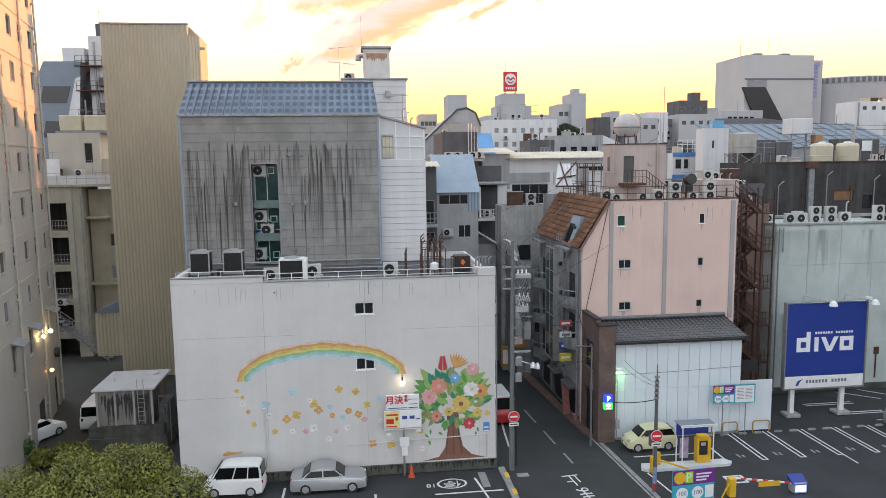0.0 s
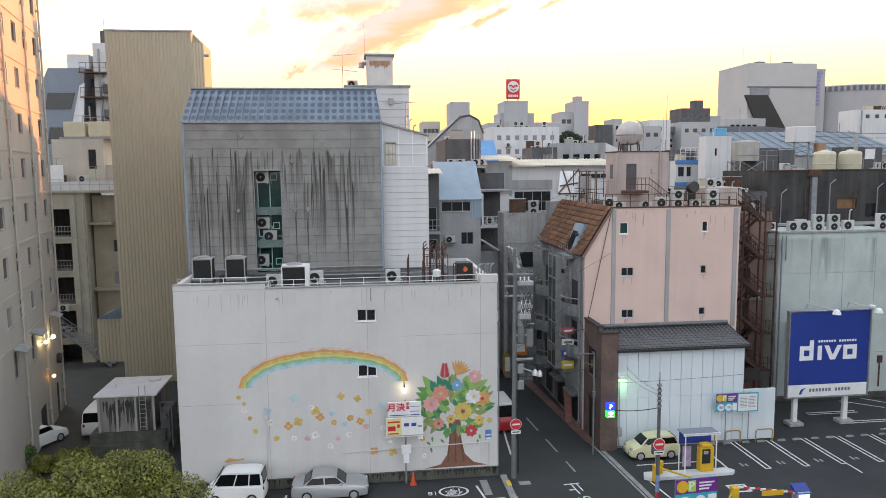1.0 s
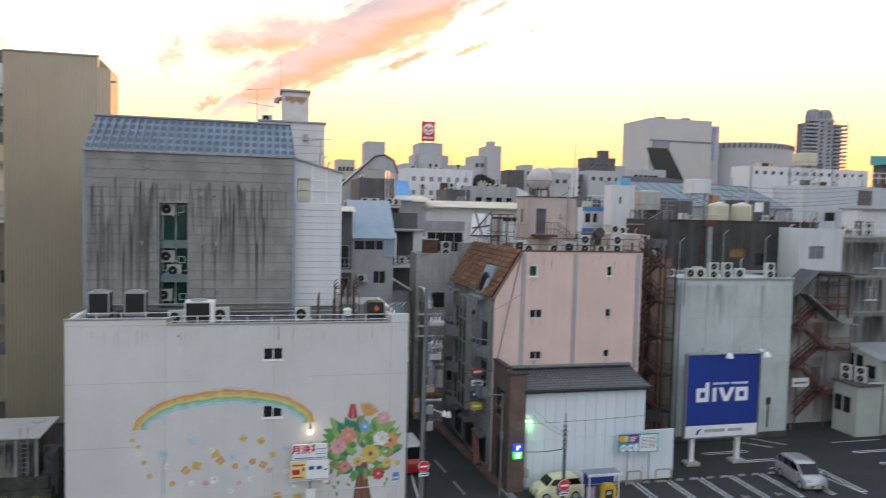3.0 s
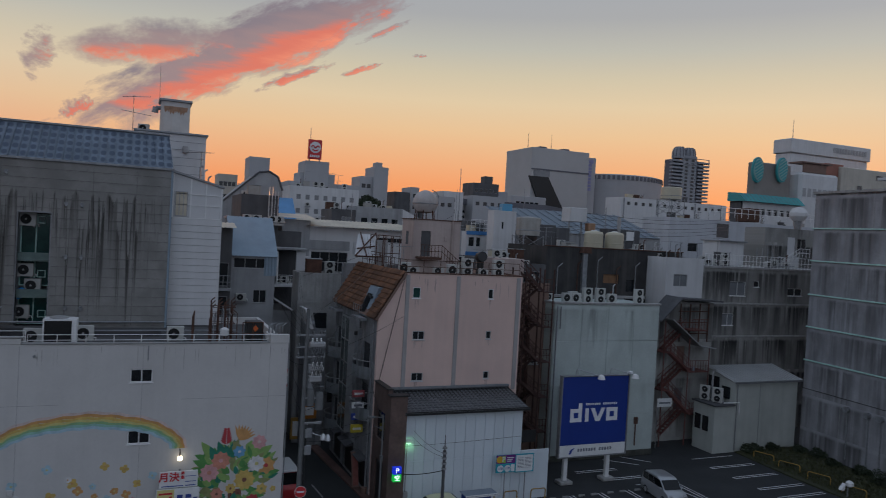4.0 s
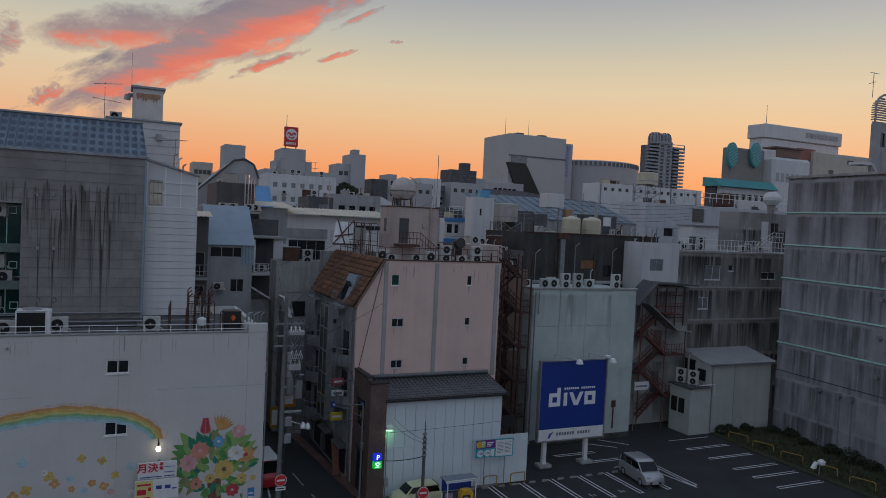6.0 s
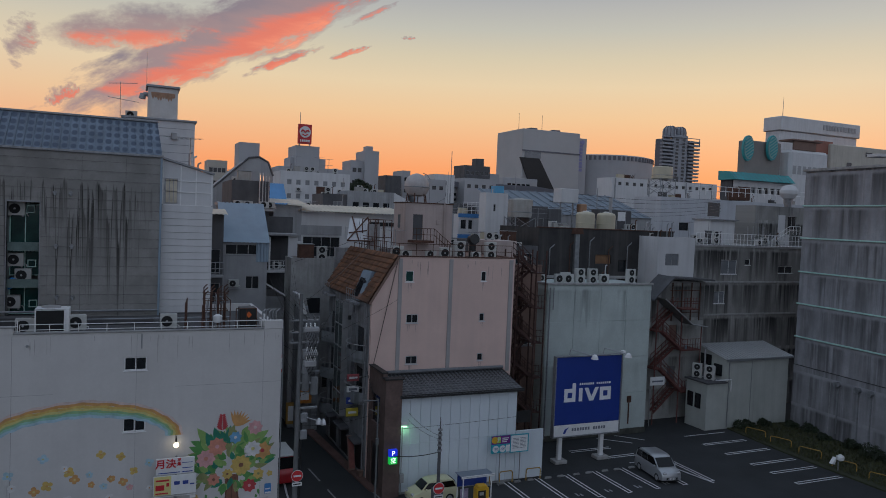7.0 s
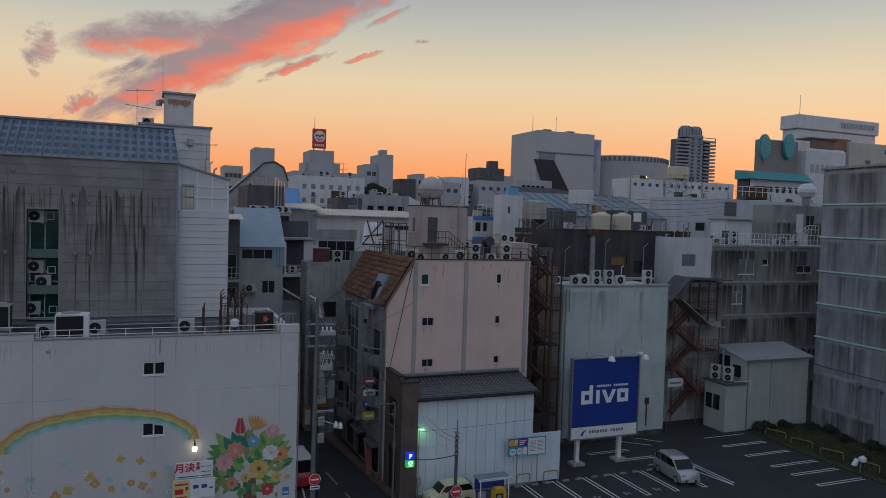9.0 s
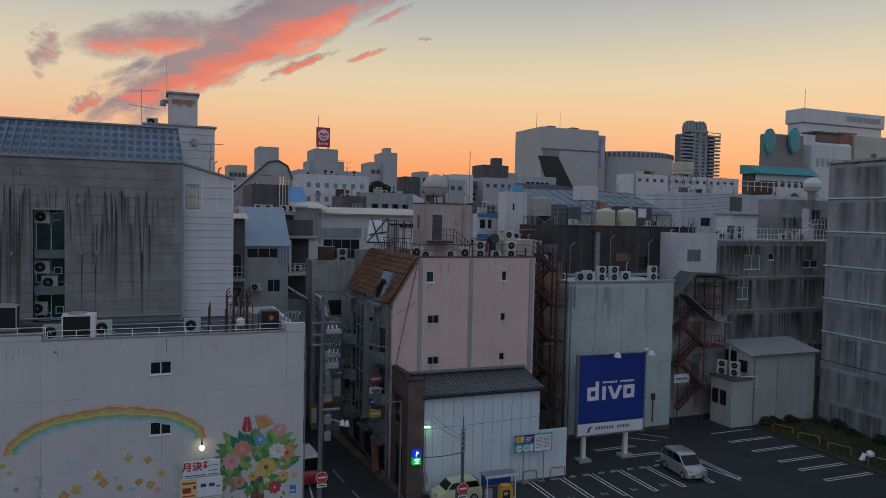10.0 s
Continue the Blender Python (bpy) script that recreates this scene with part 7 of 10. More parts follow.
for x, z in ((156.4, 41.6), (165.4, 42.3)):
    part("emblem_rim", Shape().rod((0, 0.7, 0), (0, 0, 0), 3.2, n=40).turned(Matrix.Translation((x, 150.9, z)) @ Matrix.Diagonal((0.62, 1, 1.1, 1))), TEALP, store)
    part("emblem_disc", Shape().rod((0, 0.25, 0), (0, 0, 0), 2.75, n=40).turned(Matrix.Translation((x, 150.7, z)) @ Matrix.Diagonal((0.62, 1, 1.1, 1))), mat("pale_teal_disc", (0.25, 0.42, 0.40), 0.6, var=0.1, scale=0.2), store)
    for k in range(-3, 4):
        w = math.sqrt(max(0.1, 7 - (k * 0.75) ** 2)) * 0.6
        part("emblem_stripe", Shape().box(-w, -0.1, -0.18, w, 0.0, 0.18).turned(pose(x + 0.2 * k, 150.65, z - 0.75 * k, 0, -33, 0)), TEALP, store)
FAINT = mat("faint_grey_letter_bar", (0.38, 0.38, 0.38), 0.8, var=0.1, scale=1)
for k in range(6):
    part("letter_bar", Shape().box(172.5 + 2.0 * k, 149.9, 35.4, 173.8 + 2.0 * k, 149.97, 37.8), FAINT, store)
part("upper_block", Shape().box(187, 168, 0, 222, 174, 50.8, 0.3), WHITE_WALL, store)
part("sign_band", Shape().box(186.5, 167.4, 50.8, 222.5, 174.5, 55.2, 0.2), WHITE_WALL, store)
for k in range(12):
    part("sign_bar", Shape().box(205 + 1.3 * k, 167.2, 52.3, 205.9 + 1.3 * k, 167.35, 53.9), FAINT, store)
part("red_box", Shape().box(185, 153, 42.4, 192, 158, 46.2, 0.1), mat("brick_red_box", (0.33, 0.14, 0.10), 0.8, var=0.15, scale=0.3), store)
part("roof_rail", Shape().box(173, 150.5, 42.4, 182, 151, 45.0, 0.1).box(172, 150, 45.0, 184, 155, 45.4), BROWN_WALL, store)
part("low_block", Shape().box(190, 152, 0, 226, 158, 45.5, 0.2), CREAM_WALL, store)
part("window", Shape().box(205, 151.9, 42.6, 208, 151.97, 44.0).box(197, 151.9, 39.0, 199, 151.97, 40.4), GLASS, store)
part("mast", Shape().rod((192, 172, 54), (192, 172, 62), 0.12, 0.05), STEEL, store)
louvre = thing("louvred_roof_tower", (103, 72, 0), "grey roof tower crowned by a rounded louvred screen", "building")
part("tower", Shape().wall(99.6, 110, 0, 36.6, 70, 0.4, [(101.2, 33.0, 102.2, 35.0)]), GREY_WALL, louvre)
part("tower_side", Shape().box(100.2, 70.4, 0, 110, 70.9, 36.4), GREY_WALL, louvre)
part("window", Shape().box(101.2, 70.2, 33.0, 102.2, 70.25, 35.0), GLASS, louvre)
for k in range(10):
    z = 36.9 + 0.34 * k
    inset = 0 if k < 6 else (k - 5) ** 2 * 0.07
    part("louvre", Shape().box(100.0 + inset, 70.2, z, 110, 70.5, z + 0.17).box(100.0 + inset, 70.5, z, 100.2 + inset, 70.9, z + 0.17), STEEL, louvre)
part("screen_edge", Shape().tube([(100.0, 70.2, 36.6), (100.0, 70.2, 39.0), (100.6, 70.2, 40.1), (101.6, 70.2, 40.6), (110, 70.2, 40.7)], 0.16), STEEL, louvre)
part("antenna", Shape().rod((101.6, 72, 40.5), (101.6, 72, 44.2), 0.05).rod((100.8, 72, 44.1), (103, 72, 44.1), 0.04).rod((100.6, 72, 42.4), (102.2, 72, 42.9), 0.04), STEEL, louvre)
part("ledge", Shape().box(97.4, 70, 30.2, 99.6, 72, 30.6).tube([(99.6, 70, 30.4), (101.4, 69.9, 28.5)], 0.2), WHITE_WALL, louvre)

# ---------------------------------------------------------------- the department store, towers and skyline
dep = thing("department_store", (140, 235, 0), "huge pale windowless store with a slanted black panel", "building")
part("wall", Shape().box(129.5, 230, 0, 154, 250, 52.4, 0.1), mat("pale_grey_panel_wall", (0.46, 0.45, 0.44), 0.85, var=0.08, scale=0.1), dep)
part("cornice_band", Shape().box(129.4, 229.8, 44.3, 154.1, 229.97, 44.8), FAR_DARK, dep)
part("window_band", Shape().box(130.5, 229.8, 41.9, 137.2, 229.95, 44.2), GLASS_PALE, dep)
part("black_panel", Shape().prism([(128, 41.8), (136, 41.8), (143, 30.4), (133.4, 30.4)], 228.6, 229.5), BLACK, dep, "slanted black panel")
part("annex", Shape().box(154, 232, 0, 158.5, 250, 51, 0.1), FAR_WALL, dep)
for k in range(9):
    part("sign_bar", Shape().box(154.6, 231.8, 38.5 + 1.3 * k, 156.6, 231.95, 39.5 + 1.3 * k), mat("pale_violet_sign", (0.28, 0.28, 0.48), 0.7, var=0.1, scale=1) if k == 0 else bpy.data.materials["pale_violet_sign"], dep)
part("emblem", Shape().rod((156.5, 231.9, 49.5), (156.5, 231.7, 49.5), 0.9, n=6), bpy.data.materials["pale_violet_sign"], dep)
part("annex", Shape().lathe(176, 246, [(20, 0), (20, 45.2), (18.5, 45.6)], 48), FAR_WALL, dep)
for k in range(30):
    a = radians(190 + 5.2 * k)
    part("rim_post", Shape().box(-0.5, -0.15, 43.4, 0.5, 0.1, 45.0).turned(pose(176 + 20.1 * math.cos(a), 246 + 20.1 * math.sin(a), 0, 0, 0, math.degrees(a) + 90)), FAR_DARK, dep)
part("window", Shape().box(170, 225.9, 36.6, 176, 226.0, 38.0), GLASS, dep)
for x in (136, 146):
    part("roof_box", Shape().box(x, 236, 52.4, x + 3, 240, 53.8, 0.1).rod((x - 4, 238, 52), (x - 4, 238, 59), 0.1, 0.05), FAR_DARK, dep)
part("lower_wall", Shape().box(120, 226, 0, 134, 230, 34, 0.1), FAR_WALL, dep)
for k in range(5):
    part("lower_window", Shape().box(121.8 + 1.9 * k, 225.9, 28.4, 123.2 + 1.9 * k, 225.98, 32.0), GLASS, dep)
ovl = block("long_low_building", "long pale building with a dark curved roof edge", 70, 132, 190, 205, 27.6, FAR_WALL, grid_wins(72, 130, 20, 23.5, 26.5, 2, 1.6, 0.8), roof_m=FAR_DARK, category="building")
part("roof_edge", Shape().box(69, 189, 27.6, 124, 204, 28.4, 0.1).prism([(72, 28.4), (122, 28.4), (112, 29.4), (84, 29.4)], 189, 200), FAR_DARK, ovl)
hr = thing("high_rise", (367, 425, 0), "distant grey high-rise tower with stacked balconies and round crown", "building")
HR = mat("grey_high_rise_wall", (0.30, 0.31, 0.33), 0.8, var=0.12, scale=0.1)
part("core", Shape().box(353.5, 420.5, 0, 382.5, 430, 83, 0.5), FAR_DARK, hr)
part("shaft", Shape().box(361, 418.5, 0, 374, 421, 86, 0.3), HR, hr)
for k in range(22):
    z = 27.5 + 2.55 * k
    part("balcony", Shape().box(350.5, 417.5, z, 360.5, 420.5, z + 1.25), HR, hr)
    part("balcony", Shape().box(374.5, 417.5, z, 384.8, 420.5, z + 1.25), HR, hr)
    part("window", Shape().box(363, 418.3, z + 0.9, 365.5, 418.49, z + 2.3), GLASS, hr)
    part("window", Shape().box(369, 418.3, z + 0.9, 371.5, 418.49, z + 2.3), GLASS, hr)
part("roof_frame", Shape().ring(350.5, 385, 79.5, 84.5, 418, 418.6, 0.45), HR, hr)
for x in (361.3, 370.3):
    part("crown", Shape().lathe(x, 424, [(5.0, 84), (5.0, 88.6), (4.3, 91), (2.6, 92.4), (0.4, 92.8)], 20), HR, hr)
    for k in range(7):
        a = radians(180 + 30 * k)
        part("crown_rib", Shape().tube([(x + 5.1 * math.cos(a), 424 + 5.1 * math.sin(a), 84), (x + 5.1 * math.cos(a), 424 + 5.1 * math.sin(a), 88.6), (x + 4.4 * math.cos(a), 424 + 4.4 * math.sin(a), 91.1), (x + 2.7 * math.cos(a), 424 + 2.7 * math.sin(a), 92.5)], 0.3, 5), FAR_DARK, hr)
sm = thing("sign_tower", (36, 162, 0), "white office tower carrying a square red sign", "building")
part("tower", Shape().box(32.9, 160, 0, 38.3, 168, 33.6, 0.05), FAR_WALL, sm)
part("wing", Shape().box(29.5, 161, 0, 46, 172, 28.9, 0.05), FAR_WALL, sm)
part("penthouse", Shape().box(32.0, 161, 28.9, 40.0, 168, 31.0, 0.05), FAR_WALL, sm)
board = part("sign_board", Shape().box(33.35, 159.6, 34.0, 36.35, 160.4, 38.3, 0.05), RED, sm, "red square sign with a white round emblem")
part("emblem", Shape().rod((34.85, 159.6, 36.6), (34.85, 159.5, 36.6), 1.25, n=28), WHITE, board)
part("emblem_mark", Shape().tube([(33.95, 159.45, 36.6), (34.2, 159.45, 37.0), (34.5, 159.45, 36.9), (34.85, 159.45, 36.4), (35.2, 159.45, 36.9), (35.5, 159.45, 37.0), (35.75, 159.45, 36.6)], 0.14).tube([(34.2, 159.45, 36.1), (34.85, 159.45, 35.8), (35.5, 159.45, 36.1)], 0.12), RED, board)
for k in range(5):
    part("letter_bar", Shape().box(33.75 + 0.46 * k, 159.5, 34.4, 34.05 + 0.46 * k, 159.58, 34.9), WHITE, board)
part("post", Shape().box(33.6, 159.8, 33.5, 33.8, 160.2, 34.1).box(35.9, 159.8, 33.5, 36.1, 160.2, 34.1), STEEL, sm)
part("mast", Shape().rod((34, 161, 38), (34, 161, 41), 0.06), STEEL, sm)
SKY = [  # x0, x1, y, height, material, windows across, up
    (22.8, 27.5, 175, 34.7, FAR_WALL, 0, 0), (16.3, 20.8, 180, 30.4, CREAM_WALL, 4, 2), (49.1, 52.3, 172, 32.1, FAR_WALL, 2, 2), (52.3, 55.9, 171, 34.6, FAR_WALL, 0, 0),
    (92.8, 101.5, 200, 35.2, DARK_GREY, 5, 1), (76.1, 82.0, 183, 30.8, WHITE_WALL, 1, 3), (70, 79, 182, 29.2, FAR_WALL, 4, 1), (86, 96, 185, 30.4, FAR_WALL, 4, 1), (60.2, 64.5, 178, 29.3, DARK_GREY, 0, 0), (67.0, 69.2, 184, 31.2, FAR_WALL, 1, 2),
    (104, 112, 214, 34, FAR_WALL, 3, 2), (26, 33, 150, 27.0, FAR_WALL, 3, 1), (40, 47, 150, 25.4, FAR_DARK, 0, 0),
]
for x0, x1, y, h, m_, nx, nz in SKY:
    block("skyline_building", "pale flat-roofed building on the skyline", x0, x1, y, y + 8, h, m_, grid_wins(x0 + 0.3, x1 - 0.3, nx, h - 3.2 * nz - 0.5, h - 0.8, nz, min(1.2, (x1 - x0) / (nx + 1)), 1.1) if nx else [], group="skyline buildings")
extra = thing("stepped_tower", (53.3, 174, 34), "small stair head on a distant tower", "building")
part("head", Shape().box(53.3, 173, 34.2, 54.9, 176, 35.9, 0.05), FAR_WALL, extra)
extra2 = thing("brown_roof_head", (98, 202, 34.8), "dark plant room on a skyline building", "building")
part("head", Shape().box(97.6, 202, 34.8, 100.3, 205, 37.6, 0.05), DARK_GREY, extra2)
m6 = block("wide_white_building", "wide white flat building full of small windows and units", 24.2, 37.0, 130, 140, 26.2, WHITE_WALL, grid_wins(25, 36.5, 7, 20.5, 25.5, 2, 0.8, 0.9), glass=GLASS_PALE)
m6b = block("stepped_grey_building", "stepped grey building on the slope of roofs", 34.5, 43.0, 122, 128, 23.0, GREY_WALL, grid_wins(35, 42.5, 4, 19, 22, 1, 1.2, 1.2))
part("sloped_parapet", Shape().prism([(43.0, 23.0), (50.5, 19.5), (50.5, 19.0), (43.0, 19.0)], 122, 128), WHITE_WALL, m6b)
m6c = block("dark_window_building", "charcoal house with one pale window", 26.6, 30.4, 108, 115, 21.9, DARK_GREY, [(28.2, 19.4, 29.6, 20.8)], glass=GLASS_PALE, cols=2)

# the sea of roofs between: flat houses of many heights with plant and railings
rng = random.Random(11)
TOWN_ROOFS = []
FILL_M = [WHITE_WALL, GREY_WALL, FAR_WALL, CREAM_WALL, DARK_GREY, WHITE_WALL, GREY_WALL]
rows_y = [(94, 12.5, 18.2, 8, 64), (104, 14, 19.2, 14, 66), (116, 15, 20.2, 10, 72), (134, 15, 21.2, 36, 82), (150, 16, 22.4, 8, 32), (156, 17, 23.0, 46, 110), (205, 19, 25.5, 10, 70), (230, 20, 27, 10, 118), (290, 22, 33, 20, 190), (270, 24, 36, 160, 330), (380, 26, 40, 30, 345), (520, 30, 46, 20, 620)]
for y, lo, hi, xa, xb in rows_y:
    x = xa
    k = y / 110
    while x < xb:
        w = rng.uniform(4.0, 8.5) * max(1, k * 0.9)
        h = rng.uniform(lo, hi)
        m_ = rng.choice(FILL_M)
        yy = y + rng.uniform(-3, 3)
        nx, nz = max(1, int(w / 2.2 / max(1, k * 0.8))), rng.choice((1, 1, 2))
        ww = [] if rng.random() < 0.25 else grid_wins(x + 0.4, x + w - 0.8, nx, h - 2.9 * nz - 0.6, h - 0.6, nz, 1.1 * max(1, k * 0.7), 1.2)
        b = block("town_house", "flat-roofed %s town building among dense roofs" % ("dark" if m_ is DARK_GREY else "pale"), x, x + w - 0.4, yy, yy + rng.uniform(6, 9), h, m_, ww, group="town roofs", category="building", glass=GLASS if int(x * 7) % 3 == 0 else GLASS_PALE)
        if y < 160:
            TOWN_ROOFS.append((x, x + w - 0.4, yy, h))
        if rng.random() < 0.7:
            px = x + rng.uniform(0.3, 0.5) * w
            pw_ = rng.uniform(0.2, 0.4) * w
            part("stair_head", Shape().box(px, yy + 2, h - 0.4, px + pw_, yy + 5, h + rng.uniform(0.8, 2.0) * max(1, k * 0.5), 0.03), rng.choice(FILL_M), b)
        if rng.random() < 0.5:
            rail(b, [(x + 0.2, yy + 0.3, h - 0.1), (x + w - 0.6, yy + 0.3, h - 0.1)], 1.0, 0.03 * max(1, k), 1.2, 2, STEEL)
        if rng.random() < 0.45:
            ux = x + rng.uniform(0.1, 0.7) * w
            part("roof_unit", Shape().box(ux, yy + 0.6, h - 0.4, ux + 1.1, yy + 1.1, h + 0.55, 0.03).rod((ux + 0.5, yy + 0.6, h + 0.1), (ux + 0.5, yy + 0.55, h + 0.1), 0.3, n=10), AC_WHITE, b)
        if rng.random() < 0.35:
            ux = x + rng.uniform(0.1, 0.8) * w
            part("mast", Shape().rod((ux, yy + 3, h - 0.4), (ux, yy + 3, h + rng.uniform(2, 4.5)), 0.04 * max(1, k)), STEEL, b)
        x += w
for x, y, z in ((45.5, 140.5, 24.5), (36, 90, 24.5), (27.5, 100, 24), (70, 160, 30), (83, 150, 31)):
    mast = thing("roof_mast", (x, y, 0), "thin steel lightning mast on a roof", "mast", "masts")
    part("rod", Shape().rod((x, y, 0), (x, y, z), 0.09, 0.04), STEEL, mast)
# ---------------------------------------------------------------- the painted mural (thin coats of paint on the wall)
def paint(name, col, var=0.22):
    return mat("mural_" + name, col, 0.8, var=var, scale=2.2, fine=9, bump=0.0)


P_ORANGE, P_AMBER, P_YELLOW = paint("orange", (0.62, 0.33, 0.12)), paint("amber", (0.64, 0.45, 0.13)), paint("yellow", (0.62, 0.56, 0.22))
P_GREEN, P_TEAL, P_SKY = paint("green", (0.28, 0.48, 0.24)), paint("sea_green", (0.30, 0.54, 0.45)), paint("sky_blue", (0.40, 0.58, 0.66))
P_ROSE, P_PINK, P_RED = paint("rose_haze", (0.66, 0.53, 0.48)), paint("pink", (0.68, 0.36, 0.36)), paint("red", (0.50, 0.06, 0.07))
P_LEAF, P_LEAF2, P_LEAF3, P_OLIVE = paint("leaf", (0.10, 0.29, 0.08)), paint("light_leaf", (0.26, 0.42, 0.13)), paint("blue_leaf", (0.03, 0.22, 0.14)), paint("olive", (0.27, 0.29, 0.12))
P_BLUE, P_WHITE, P_BARK, P_CORAL = paint("blue", (0.16, 0.38, 0.60)), paint("white", (0.72, 0.71, 0.69)), paint("bark", (0.22, 0.10, 0.065)), paint("coral", (0.64, 0.27, 0.19))
P_BARK2 = paint("dark_bark", (0.13, 0.06, 0.04))
WALL_Y = MY - 0.004


def coat(pts, layer):
    """A flat patch of paint in the wall's plane, layer by layer a hair prouder."""
    y = WALL_Y - 0.002 * layer
    return Shape().add([(x, y, z) for x, z in pts], [tuple(range(len(pts)))])


mural = thing("rainbow_mural", (-1, MY, 1), "painted rainbow, scattered blossoms and flower tree on a wall", "mural")
cx, cz = -2.2, 6.25
for k, (m_, off) in enumerate(((P_ROSE, 0.14), (P_ORANGE, 0.0), (P_AMBER, -0.15), (P_YELLOW, -0.29), (P_GREEN, -0.41), (P_TEAL, -0.53), (P_SKY, -0.66))):
    s = Shape()
    prev = None
    for i in range(41):
        a = math.pi * (1 - i / 40)
        thick = 0.16
        wob = 0.035 * math.sin(i * 1.9 + k) + 0.02 * math.sin(i * 0.7)
        o = (cx + (4.95 + off * 0.95 + wob) * math.cos(a), cz + (2.1 + off + wob) * math.sin(a))
        n = (cx + (4.95 + off * 0.95 - thick + wob) * math.cos(a), cz + (2.1 + off - thick + wob) * math.sin(a))
        if prev:
            y = WALL_Y - 0.001 * (k + 1)
            s.add([(prev[0][0], y, prev[0][1]), (o[0], y, o[1]), (n[0], y, n[1]), (prev[1][0], y, prev[1][1])], [(0, 1, 2, 3)])
        prev = (o, n)
    part("rainbow_band", s, m_, mural)


def leaf(x, z, ang, ln, w):
    pts = []
    for i in range(7):
        f = i / 6
        pts.append((ln * f, w * math.sin(math.pi * f ** 0.8)))
    for i in range(5, 0, -1):
        f = i / 6
        pts.append((ln * f, -w * math.sin(math.pi * f ** 0.8)))
    c, s = math.cos(ang), math.sin(ang)
    return [(x + p * c - q * s, z + p * s + q * c) for p, q in pts]


def blossom(x, z, r, n, col, heart, layer, parent):
    """A round-petalled blossom, a little uneven, as brushed by hand."""
    s = Shape()
    lean = x * 3 + z
    for k in range(n):
        a = lean + 2 * math.pi * k / n
        d, w = r * (0.52 + 0.05 * math.sin(5 * a)), r * (0.44 + 0.05 * math.sin(3 * a + x))
        cx, cz = x + d * math.cos(a), z + d * math.sin(a)
        q = coat([(cx + w * math.cos(t), cz + w * 0.92 * math.sin(t)) for t in np.linspace(0, 2 * math.pi, 11)[:-1]], layer + 0.13 * k)
        s.add(q.v, q.f)
    f = part("painted_blossom", s, col, parent)
    part("flower_heart", coat([(x + r * 0.2 * math.cos(t), z + r * 0.2 * math.sin(t)) for t in np.linspace(0, 2 * math.pi, 9)[:-1]], layer + 0.13 * n + 0.3), heart, f)
    return f


def flower(x, z, r, n, col, heart, layer, parent, fat=0.42, name="painted_flower"):
    s = Shape()
    for k in range(n):
        q = coat(leaf(x, z, 2 * math.pi * k / n + x * 3, r, r * fat), layer + 0.13 * k)
        s.add(q.v, q.f)
    f = part(name, s, col, parent)
    part("flower_heart", coat([(x + r * 0.22 * math.cos(t), z + r * 0.22 * math.sin(t)) for t in np.linspace(0, 6.28, 9)[:-1]], layer + 0.13 * n + 0.3), heart, f)
    return f


for x, z, r, col in [(-4.0, 5.5, 0.3, P_SKY), (-1.26, 5.5, 0.27, P_AMBER), (-0.26, 5.3, 0.27, P_AMBER), (-5.6, 4.75, 0.3, P_SKY), (-2.8, 4.7, 0.33, P_AMBER), (-2.5, 4.25, 0.3, P_ORANGE), (-3.8, 4.05, 0.33, P_AMBER),
                     (-4.4, 3.8, 0.3, P_ORANGE), (-1.8, 4.45, 0.2, P_SKY), (-0.73, 4.12, 0.24, P_ORANGE), (-1.1, 3.75, 0.22, P_SKY), (-0.16, 3.9, 0.28, P_ORANGE), (1.15, 4.82, 0.28, P_SKY), (0.4, 4.45, 0.26, P_AMBER),
                     (-4.07, 3.05, 0.22, P_WHITE), (-2.83, 3.2, 0.3, P_WHITE), (-1.95, 2.45, 0.2, P_WHITE), (0.68, 2.0, 0.3, P_ORANGE), (1.8, 1.9, 0.33, P_AMBER), (-0.8, 3.1, 0.24, P_WHITE), (0.2, 3.55, 0.2, P_PINK), (3.6, 2.6, 0.2, P_AMBER),
                     (3.7, 1.5, 0.2, P_WHITE), (-7.2, 5.7, 0.16, P_AMBER), (-6.9, 5.3, 0.15, P_AMBER), (-6.6, 4.4, 0.17, P_ORANGE), (-6.3, 3.6, 0.2, P_AMBER), (-5.1, 3.1, 0.2, P_AMBER), (-5.4, 4.1, 0.22, P_WHITE), (-6.9, 4.9, 0.2, P_WHITE),
                     (-3.3, 3.0, 0.2, P_PINK), (-1.5, 2.9, 0.18, P_PINK), (-3.0, 4.9, 0.22, P_WHITE), (1.2, 3.4, 0.2, P_WHITE), (-1.7, 3.9, 0.2, P_ORANGE)]:
    blossom(x, z, r * 0.95, 4 if r > 0.24 else 5, col, P_ORANGE if col in (P_AMBER, P_WHITE) else P_YELLOW, 1, mural)
rnd = random.Random(5)
LEAF = [P_LEAF, P_LEAF2, P_LEAF3, P_OLIVE, P_LEAF2, P_LEAF]
for k in range(170):
    a = rnd.uniform(0, 2 * math.pi)
    d = math.sqrt(rnd.uniform(0.0, 1.0))
    x, z = 5.6 + 1.95 * d * math.cos(a), 4.6 + 1.5 * d * math.sin(a)
    out = math.atan2(z - 3.6, x - 5.6) + rnd.uniform(-0.7, 0.7)
    part("painted_leaf", coat(leaf(x, z, out, rnd.uniform(0.45, 0.85), rnd.uniform(0.12, 0.2)), 2 + 0.05 * k), rnd.choice(LEAF), mural)
